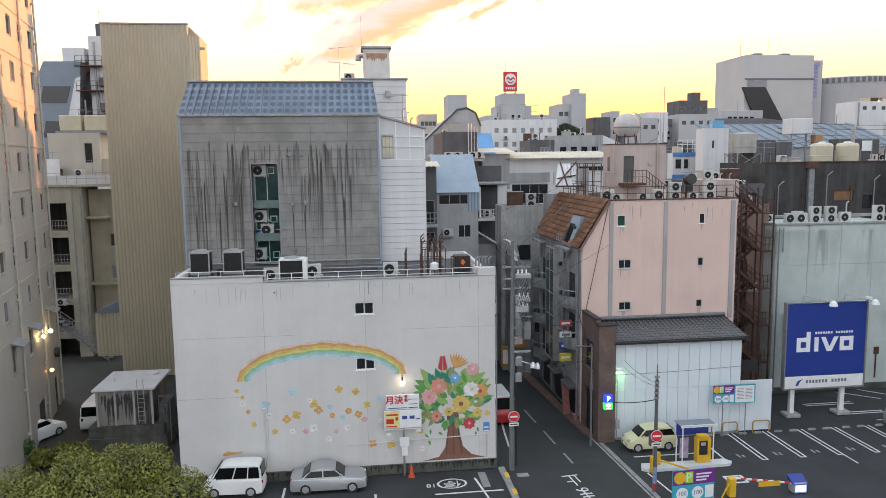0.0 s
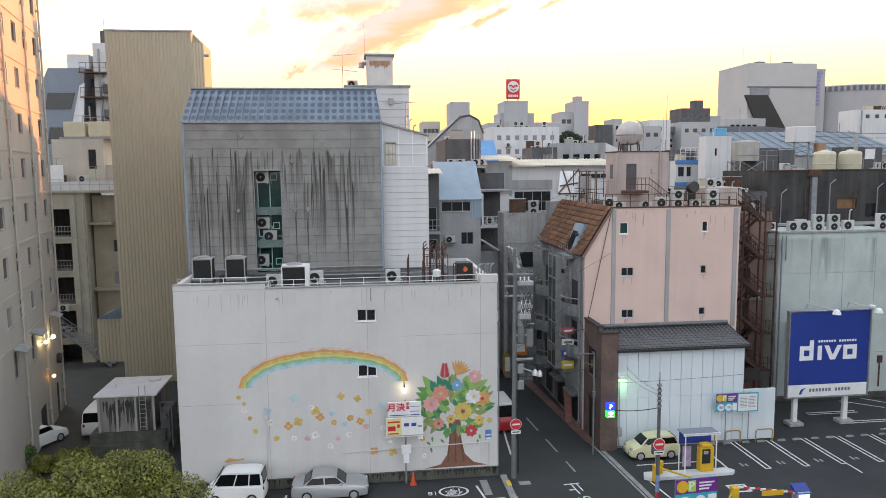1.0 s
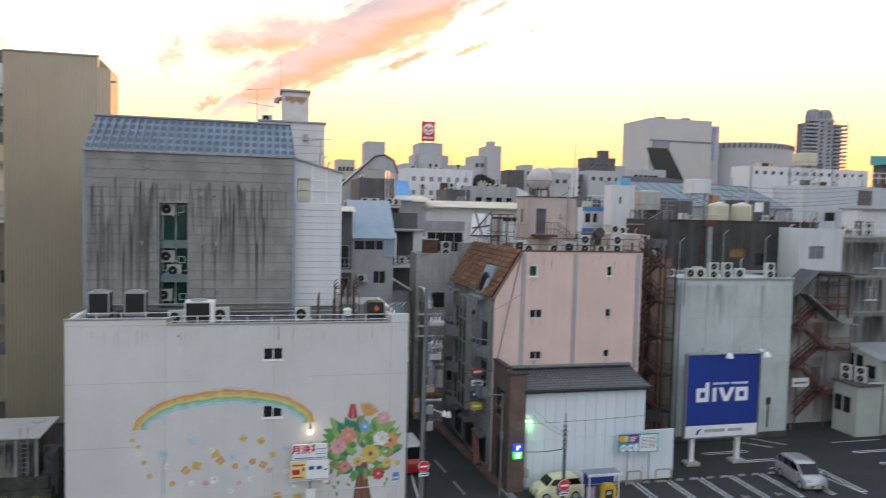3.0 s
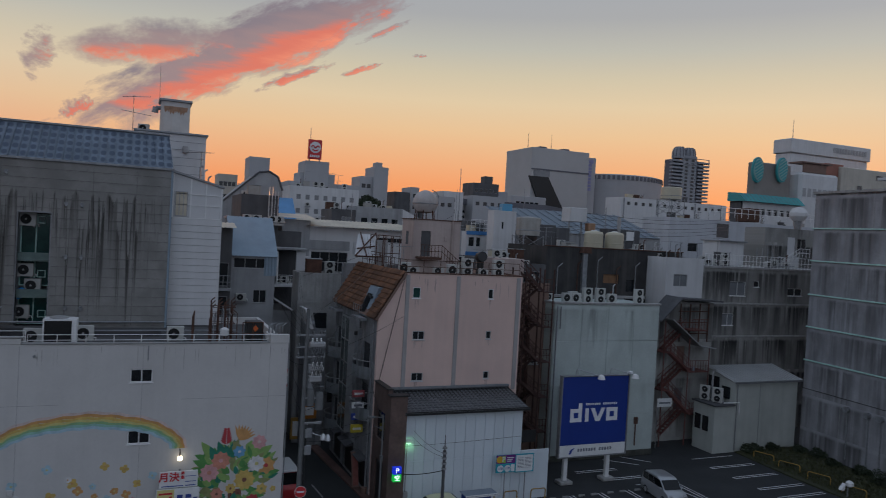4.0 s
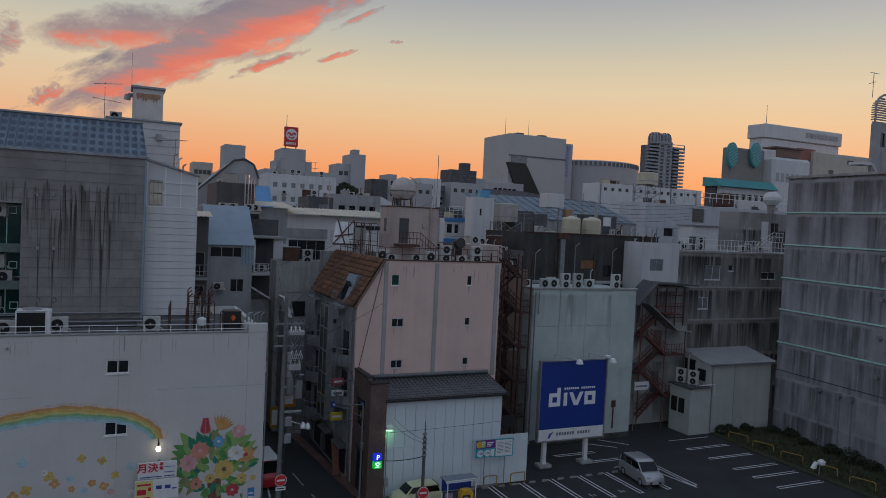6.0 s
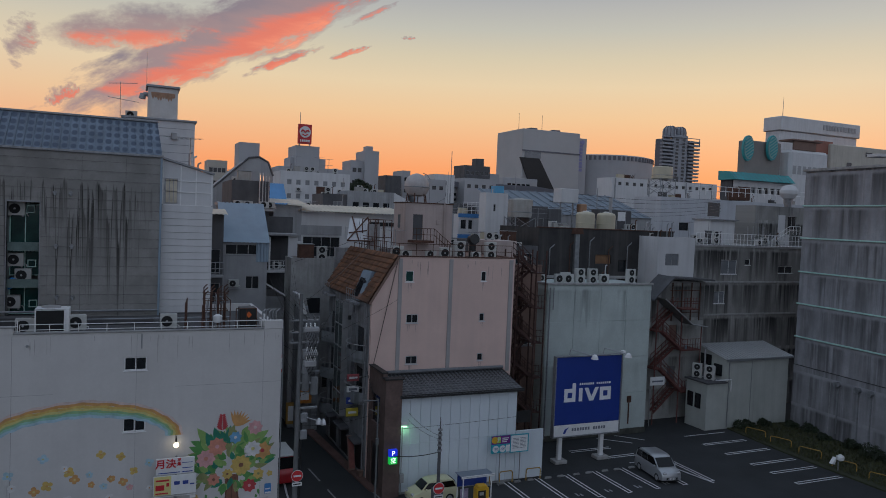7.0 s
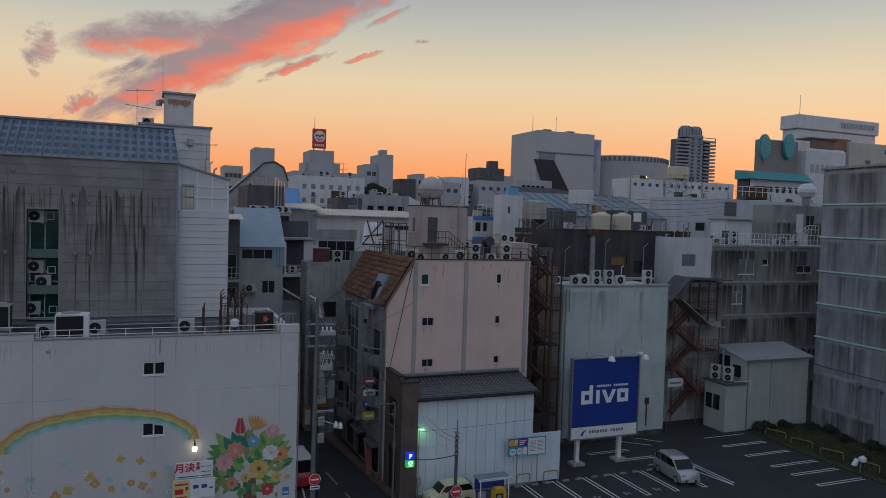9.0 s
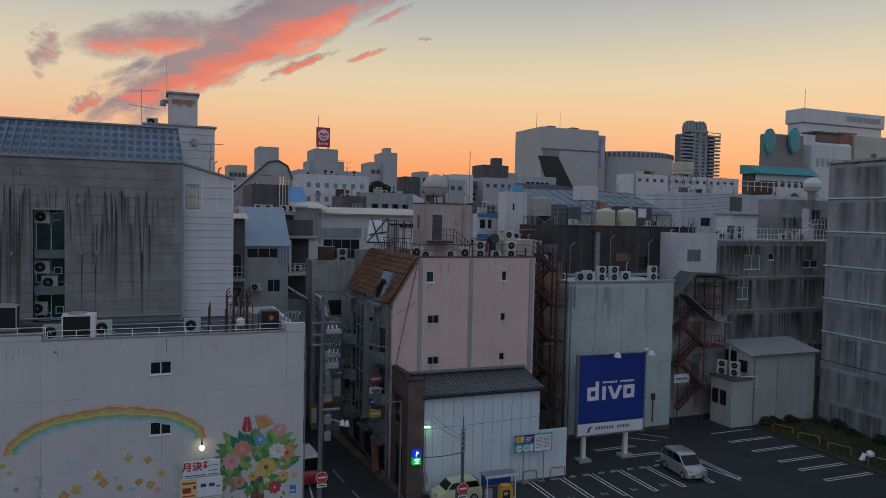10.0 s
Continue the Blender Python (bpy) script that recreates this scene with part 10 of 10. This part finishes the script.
part("hood", Shape().box(20.65, 40.42, 1.75, 21.3, 40.9, 1.95, 0.04), YELLOW, pay)
mirror_p = thing("mirror_post", (17.75, 40.5, 0.16), "steel post with a dark traffic mirror and boxes", "post")
part("post", Shape().rod((17.75, 40.5, 0.16), (17.75, 40.5, 2.3), 0.05), STEEL, mirror_p)
part("head", Shape().box(17.45, 40.35, 1.5, 18.2, 40.6, 2.2, 0.05), DARK_GREY, mirror_p)
part("yellow_box", Shape().box(18.0, 40.5, 0.2, 18.25, 40.75, 1.0, 0.03), YELLOW, mirror_p)
gate = thing("barrier_gate", (20.6, 36.4, 0), "yellow barrier post with a red and white arm", "barrier")
part("post", Shape().box(20.4, 36.2, 0, 20.8, 36.6, 1.1, 0.04), YELLOW, gate)
part("stay", Shape().tube([(20.0, 36.3, 0), (20.5, 36.3, 1.0)], 0.05), YELLOW, gate)
for k in range(12):
    xa = 20.8 + 0.33 * k
    part("arm_band", Shape().box(xa, 36.36, 0.98 - 0.052 * k, xa + 0.328, 36.44, 1.07 - 0.052 * k), RED if k % 2 else WHITE, gate)
part("arm_plate", Shape().box(22.2, 36.34, 0.45, 23.5, 36.355, 0.75), YELLOW, gate)
gate2 = thing("yellow_barrier_arm", (18.0, 39.0, 0), "short yellow barrier arm", "barrier")
part("arm", Shape().box(0, -0.04, 0.9, 2.3, 0.04, 1.0, 0.01).turned(pose(17.5, 39.9, 0, 0, 0, -52)), YELLOW, gate2)
part("post", Shape().box(17.35, 39.8, 0, 17.65, 40.1, 1.05, 0.03), YELLOW, gate2)
kiosk = thing("blue_ticket_box", (24.9, 36.3, 0), "blue-white ticket box with a lit face", "ticket machine")
part("case", Shape().box(24.2, 36.1, 0, 25.0, 36.7, 0.62, 0.05), ALU_DULL, kiosk)
part("top", Shape().add([(24.15, 36.05, 0.55), (25.05, 36.05, 0.55), (25.05, 36.75, 0.9), (24.15, 36.75, 0.9), (24.15, 36.75, 0.62), (25.05, 36.75, 0.62)], [(0, 1, 2, 3), (3, 2, 5, 4), (0, 3, 4), (1, 2, 5)]), BLUE_SIGN, kiosk)
part("lit_face", Shape().box(24.28, 36.07, 0.12, 24.92, 36.095, 0.5), lamp_mat("blue_white_face", (0.2, 0.3, 1.0), 1.2), kiosk)


HOOP = mat("worn_yellow_paint", (0.45, 0.27, 0.05), 0.6, var=0.35, scale=2, bump=0)


def hoop(x0, x1, y, h=0.85, rz=0.0):
    o = thing("hoop_guard", (x0, y, 0), "yellow tubular steel hoop guard", "guard rail", "hoop guards", rz=rz, world=False)
    w = x1 - x0
    part("tube", Shape().tube([(0, 0, 0), (0, 0, h - 0.12), (0.1, 0, h), (w - 0.1, 0, h), (w, 0, h - 0.12), (w, 0, 0)], 0.04, 8), HOOP, o)
    return o


hoop(23.2, 23.9, 45.05)
hoop(24.7, 25.75, 45.05)
hoop(26.9, 28.1, 45.05)
for y in (49.2, 46.4, 43.4, 40.2, 37.0):
    hoop(52.7, 54.5, y, 0.75, -70)
sp = thing("flood_lamp", (52.2, 39.3, 0), "low white floodlight on a short post", "lamp")
part("post", Shape().rod((52.2, 39.3, 0), (52.2, 39.3, 0.9), 0.05), STEEL, sp)
part("head", Shape().lathe(52.4, 39.3, [(0.05, 0.8), (0.3, 0.95), (0.3, 1.2), (0.1, 1.35)], 14).prism([(51.4, 0.7), (51.8, 1.2), (51.9, 1.15), (51.7, 0.65)], 39.2, 39.5), WHITE, sp)
plate = thing("white_notice", (46.0, 53.9, 0), "small white notice on the stair rail", "notice")
part("board", Shape().box(45.3, 53.95, 3.9, 47.0, 54.0, 4.7, 0.01), WHITE, plate)
part("text_bar", Shape().box(45.5, 53.93, 4.2, 46.8, 53.945, 4.35), INK, plate)
part("post", Shape().rod((45.4, 54.02, 0), (45.4, 54.02, 4.6), 0.04), STEEL, plate)

# street shop signs
SIGN_R = mat("faded_red_shop_sign", (0.42, 0.09, 0.10), 0.5, var=0.2, scale=2)
SIGN_Y = mat("yellow_shop_sign", (0.62, 0.50, 0.05), 0.5, var=0.15, scale=2)
for y, z0, z1, m_, lab in ((50.2, 6.80, 7.30, SIGN_R, "red"), (50.2, 5.99, 6.42, WHITE, "white"), (50.2, 5.14, 5.61, NAVY_INK, "navy"), (50.2, 4.20, 4.80, SIGN_Y, "yellow")):
    s = thing("shop_sign", (15.5, y, z0), "%s projecting shop sign with plain bars" % lab, "sign", "shop signs")
    part("panel", Shape().box(14.62, y, z0, 15.52, y + 0.16, z1, 0.02), m_, s)
    part("text_bar", Shape().box(14.76, y - 0.012, (z0 + z1) / 2 - 0.08, 15.38, y - 0.002, (z0 + z1) / 2 + 0.08), WHITE if m_ is not WHITE else INK, s)
    part("bracket", Shape().box(15.52, y + 0.05, (z0 + z1) / 2, 15.72, y + 0.11, (z0 + z1) / 2 + 0.06), STEEL, s)
for x, y, z0, z1, w, m_, lab in ((13.9, 60.5, 2.6, 3.9, 1.2, mat("orange_shop_sign", (0.55, 0.20, 0.03), 0.5, var=0.2, scale=2), "orange"), (13.2, 62.5, 0.3, 2.2, 0.9, mat("amber_stand_sign", (0.45, 0.25, 0.05), 0.5, var=0.3, scale=2), "amber"), (12.4, 64.0, 4.6, 6.2, 0.6, RED, "red")):
    s = thing("shop_sign", (x, y, z0 if z0 > 1 else 0), "%s street shop sign with plain bars" % lab, "sign", "shop signs")
    part("panel", Shape().box(x - w / 2, y, z0, x + w / 2, y + 0.2, z1, 0.02), m_, s)
    part("text_bar", Shape().box(x - w * 0.3, y - 0.012, z0 + 0.3, x + w * 0.3, y - 0.002, z1 - 0.3), WHITE, s)
    part("stay", Shape().box(x - 0.04, y + 0.2, z0 - 0.3, x + 0.04, y + 3.4, z0 + 0.1) if z0 > 1 else Shape().box(x - 0.3, y, 0, x + 0.3, y + 0.3, 0.3), STEEL, s)
menu = thing("menu_board", (15.2, 50.9, 0.12), "leaning dark menu board with a red face", "sign")
part("board", Shape().prism([(50.3, 0.14), (50.45, 0.14), (51.2, 2.5), (51.05, 2.5)], 15.0, 15.5, "x"), BROWN_WALL, menu)
part("face", Shape().prism([(50.25, 0.3), (50.29, 0.3), (50.98, 2.4), (50.94, 2.4)], 15.05, 15.45, "x"), mat("dull_red_face", (0.30, 0.10, 0.08), 0.6, var=0.3, scale=3), menu)
plants = thing("pot_plants", (15.5, 49.1, 0.1), "dark green potted shrubs by the door", "plant")
part("pot", Shape().lathe(15.5, 49.1, [(0.18, 0.1), (0.25, 0.55), (0.22, 0.56)], 12), BROWN_WALL, plants)

# ---------------------------------------------------------------- trees and shrubs
LEAF_A = mat("olive_green_leaf", (0.205, 0.21, 0.032), 0.6, var=0.55, scale=1.2, fine=6, bump=0)
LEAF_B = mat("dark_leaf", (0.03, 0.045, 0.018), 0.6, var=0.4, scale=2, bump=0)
BARK = mat("grey_brown_bark", (0.11, 0.085, 0.06), 0.9, var=0.3, scale=3, fine=14, bump=0.5)


def crown(blobs, count, size, seed):
    """Many small leaf blades scattered through uneven clumps, denser at each clump's rim."""
    r = np.random.RandomState(seed)
    verts, faces = [], []
    wsum = np.array([b[3] ** 2 for b in blobs])
    pick = r.choice(len(blobs), count, p=wsum / wsum.sum())
    for i in pick:
        bx, by, bz, br = blobs[i]
        d = r.normal(size=3)
        d /= np.linalg.norm(d)
        rad = br * (0.55 + 0.5 * r.rand() ** 0.6) * (1 + 0.14 * math.sin(5 * d[0] + 3 * d[2] + i))
        c = np.array([bx, by, bz]) + d * rad * np.array([1, 1, 0.8])
        a = r.normal(size=3)
        a /= np.linalg.norm(a)
        b = np.cross(a, d + 0.4 * r.normal(size=3))
        b /= np.linalg.norm(b) + 1e-6
        s = size * (0.6 + 0.8 * r.rand())
        n = len(verts)
        verts += [tuple(c - a * s), tuple(c + b * s * 0.45), tuple(c + a * s), tuple(c - b * s * 0.45)]
        faces.append((n, n + 1, n + 2, n + 3))
    s = Shape()
    s.v, s.f = verts, faces
    return s


tree = thing("broadleaf_tree", (-10.2, 27.6, 0), "broad olive-green leafy tree with a dense crown", "tree")
tr = Shape().rod((-10.2, 27.6, 0), (-10.1, 27.6, 3.2), 0.28, 0.2, 12)
part("trunk", tr, BARK, tree)
limbs = [(-12.8, 27.2, 6.2), (-8.0, 27.9, 6.4), (-10.6, 28.9, 6.9), (-10.2, 26.0, 6.0), (-6.8, 26.6, 5.2), (-14.2, 28.2, 5.8)]
for x, y, z in limbs:
    part("limb", Shape().rod((-10.1, 27.6, 3.0), (x, y, z), 0.13, 0.04, 8), BARK, tree)
blobs = [(-12.9, 27.4, 6.1, 1.6), (-10.9, 28.6, 6.35, 1.5), (-9.0, 28.5, 6.6, 1.45), (-7.4, 27.6, 5.9, 1.35), (-6.0, 26.6, 4.9, 1.2), (-14.3, 28.1, 5.7, 1.4), (-11.0, 26.4, 5.8, 1.6), (-8.6, 26.4, 5.6, 1.5), (-12.9, 25.8, 5.4, 1.5),
         (-10.2, 25.0, 5.0, 1.6), (-7.4, 25.2, 4.8, 1.3), (-15.8, 27.8, 5.6, 1.2), (-14.7, 26.4, 5.2, 1.3), (-9.9, 27.4, 6.5, 1.2), (-5.6, 25.4, 4.2, 0.9)]
part("crown", crown([(x, y, z + 0.25, r) for x, y, z, r in blobs], 95000, 0.062, 3), LEAF_A, tree, kind="stuff")
# inside of the crown: its shade is put into a near-black leaf colour
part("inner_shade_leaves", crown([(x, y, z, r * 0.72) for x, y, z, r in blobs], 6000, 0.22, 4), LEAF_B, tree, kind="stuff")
t2 = thing("lit_shrub_tree", (-23.4, 47.6, 0), "small tree lit bright green by a garden lamp", "tree")
part("trunk", Shape().rod((-23.4, 47.6, 0), (-23.4, 47.6, 1.4), 0.1, 0.06), BARK, t2)
part("crown", crown([(-23.4, 47.6, 2.1, 0.9), (-22.3, 47.2, 1.6, 0.8), (-24.4, 47.9, 2.2, 0.8), (-21.4, 46.9, 1.2, 0.6), (-24.2, 51.0, 2.2, 0.9)], 6000, 0.12, 8), mat("fresh_green_leaf", (0.07, 0.15, 0.03), 0.6, var=0.4, scale=2, bump=0), t2, kind="stuff")
gl = thing("garden_lamp", (-23.3, 49.0, 0), "glowing globe garden lamp on a post", "lamp")
part("post", Shape().rod((-23.3, 49.0, 0), (-23.3, 49.0, 3.0), 0.05), STEEL, gl)
part("globe", Shape().lathe(-23.3, 49.0, [(0.03, 3.0), (0.16, 3.08), (0.2, 3.22), (0.14, 3.38), (0.03, 3.44)], 14), WARM, gl, "glowing glass globe")
hedge = thing("alley_shrub", (-19.2, 46.8, 0), "dark clipped shrub beside the tank box", "shrub")
part("leaves", crown([(-19.0, 46.8, 0.7, 0.8), (-20.2, 46.6, 0.6, 0.7), (-18.0, 46.9, 0.8, 0.7)], 5000, 0.1, 9), LEAF_A, hedge, kind="stuff")
for k, (x, y, r) in enumerate([(58.8, 49.6, 0.5), (59.3, 48.0, 0.6), (58.2, 45.5, 0.5), (58.6, 43.0, 0.6), (57.8, 40.5, 0.9), (57.9, 38.8, 0.6), (57.2, 36.2, 0.8), (53.4, 50.6, 0.6), (54.6, 50.9, 0.5), (56.6, 50.8, 0.5)]):
    b = thing("verge_shrub", (x, y, 0.1), "scrubby dark green shrub against the wall", "shrub", "verge shrubs")
    part("leaves", crown([(x, y, 0.1 + r * 0.6, r), (x + 0.4, y - 0.3, 0.1 + r * 0.4, r * 0.7)], 900, 0.1, 20 + k), LEAF_B, b, kind="stuff")
gr = np.random.RandomState(2)
gs = Shape()
for _ in range(9000):
    x, y = gr.uniform(52.3, 59.4), gr.uniform(28, 51)
    if x > 60.0 - (51 - y) * 0.1:
        continue
    h, a = gr.uniform(0.08, 0.28), gr.uniform(0, 6.28)
    gs.add([(x - 0.06 * math.cos(a), y - 0.06 * math.sin(a), 0.09), (x + 0.06 * math.cos(a), y + 0.06 * math.sin(a), 0.09), (x + gr.uniform(-0.1, 0.1), y + gr.uniform(-0.1, 0.1), 0.09 + h)], [(0, 1, 2)])
solo("grass", gs, mat("dull_grass_blade", (0.08, 0.085, 0.035), 0.8, var=0.4, scale=0.6, bump=0), "patchy dull green and straw grass blades", "grass", kind="stuff")
roof_tree = thing("far_roof_tree", (44.2, 150, 20), "small dark bushy tree among far roofs", "tree")
part("crown", crown([(44.5, 149, 25.0, 1.6), (46.0, 149, 24.6, 1.3), (43.2, 149, 24.4, 1.2)], 2500, 0.35, 33), LEAF_B, roof_tree, kind="stuff")
part("trunk", Shape().rod((44.5, 149, 0), (44.5, 149, 24.5), 0.2), BARK, roof_tree)
# ---------------------------------------------------------------- small roof clutter of the middle distance
def roof_antenna(x, y, z, h, seed):
    r = random.Random(seed)
    a = thing("tv_antenna", (x, y, z), "thin grey rooftop television antenna", "antenna", "roof antennas")
    part("mast", Shape().rod((x, y, z), (x, y, z + h), 0.03), STEEL, a)
    t = r.uniform(-0.6, 0.6)
    s = Shape().rod((x - 0.7, y - t, z + h - 0.1), (x + 0.7, y + t, z + h - 0.05), 0.022, n=4)
    for k in range(6):
        f = k / 5
        px, py = x - 0.7 + 1.4 * f, y - t + 2 * t * f
        s.rod((px + 0.15, py - 0.4, z + h - 0.08), (px - 0.15, py + 0.4, z + h - 0.08), 0.014, n=4)
    part("array", s, STEEL, a)


def roof_pipes(x, y, z, seed):
    r = random.Random(seed)
    a = thing("roof_pipework", (x, y, z), "bent grey vent pipes on a roof", "pipes", "roof pipes")
    for k in range(r.randint(2, 4)):
        px, h = x + 0.3 * k, r.uniform(0.6, 1.8)
        part("pipe", Shape().tube([(px, y, z), (px, y, z + h), (px + 0.2, y, z + h + 0.12)], 0.06), r.choice((STEEL, RUST, ALU)), a)
    part("run", Shape().tube([(x - 0.6, y, z + 0.2), (x + 1.6, y, z + 0.25)], 0.045), STEEL, a)


def roof_box(x, y, z, seed):
    r = random.Random(seed)
    w, h = r.uniform(0.7, 1.6), r.uniform(0.7, 1.7)
    a = thing("roof_cabinet", (x, y, z), "small weathered rooftop cabinet with a lid", "cabinet", "roof cabinets")
    m_ = r.choice((AC_WHITE, TANK_STEEL, CREAM_TANK, DARK_GREY, RUST))
    part("case", Shape().box(x - w / 2, y, z, x + w / 2, y + 0.8, z + h, 0.03), m_, a)
    part("lid", Shape().box(x - w / 2 - 0.05, y - 0.05, z + h, x + w / 2 + 0.05, y + 0.85, z + h + 0.06, 0.01), STEEL, a)
    part("door", Shape().box(x - w * 0.35, y - 0.02, z + 0.1, x + w * 0.35, y - 0.003, z + h * 0.85), m_, a)


def clutter(x0, x1, y0, y1, z, n, seed):
    r = random.Random(seed)
    for k in range(n):
        x, y = r.uniform(x0 + 0.8, x1 - 0.8), r.uniform(y0 + 0.4, y1 - 0.5)
        kind = r.random()
        if kind < 0.42:
            put(r.choice((small, small, mid, twin)), x, y, z, r.uniform(-12, 12))
        elif kind < 0.6:
            roof_pipes(x, y, z, seed * 31 + k)
        elif kind < 0.82:
            roof_box(x, y, z, seed * 37 + k)
        else:
            roof_antenna(x, y, z, r.uniform(1.6, 3.4), seed * 41 + k)


for i, (x0, x1, y0, y1, z, n) in enumerate([(13.6, 17.4, 64.5, 66, 14.45, 3), (24.6, 36.6, 130.5, 133, 25.8, 14), (35, 42.6, 122.5, 125, 22.6, 9), (35.4, 41.6, 66.6, 67.5, 16.55, 5), (30.9, 35.7, 60.5, 64, 16.2, 8), (36.6, 42, 60.6, 66, 17.65, 9),
                                                (47.2, 51.8, 60.6, 65.4, 17.65, 7), (27.6, 32.6, 58.5, 61.5, 15.0, 6), (53.3, 58, 58, 61, 17.3, 7), (62.5, 69.5, 58, 60, 17.3, 6), (48.2, 52.2, 57.6, 65, 17.55, 7), (82, 117, 95.6, 101, 23.5, 16),
                                                (88, 113, 118.5, 122, 27.9, 12), (26.8, 30.2, 108.5, 114, 21.5, 5), (9.0, 12.2, 72.5, 79, 21.4, 4), (40.5, 43.0, 80.2, 81.4, 21.9, 2), (39.2, 42.2, 85.3, 86.2, 19.1, 2), (18.2, 19.2, 49.3, 53.5, PR, 3), (24.6, 26.6, 55, 60, PR, 2),
                                                (72, 130, 190.5, 203, 27.2, 12), (-29.8, -24, 77.6, 82, 21.8, 5), (-31, -23.5, 74.9, 76.6, 17.15, 7), (2.2, 5.0, 53.6, 61, 21.2, 3), (33.2, 43.5, 55.8, 59.4, 13.45, 3), (-0.4, 0.6, 58.4, 63, 25.5, 1)]):
    clutter(x0, x1, y0, y1, z, n, 100 + i)
for i, (x0, x1, y, h) in enumerate(TOWN_ROOFS):
    clutter(x0, x1, y + 0.2, y + 2.2, h - 0.4, 3, 300 + i)
# units fixed to the fronts of the pale blocks
for i, (x, y, z) in enumerate([(25.6 + 1.9 * k, 129.67, 20.0 + 2.6 * (k % 2)) for k in range(6)] + [(7.9, 61.67, 12.4), (7.8, 61.67, 9.4), (32.2, 59.67, 13.5), (28.0, 53.87, 12.6), (31.6, 53.87, 8.2)]):
    u = put(small, x, y, z)
    part("shelf", Shape().box(-0.55, -0.05, -0.06, 0.55, 0.42, 0.0), STEEL, u)
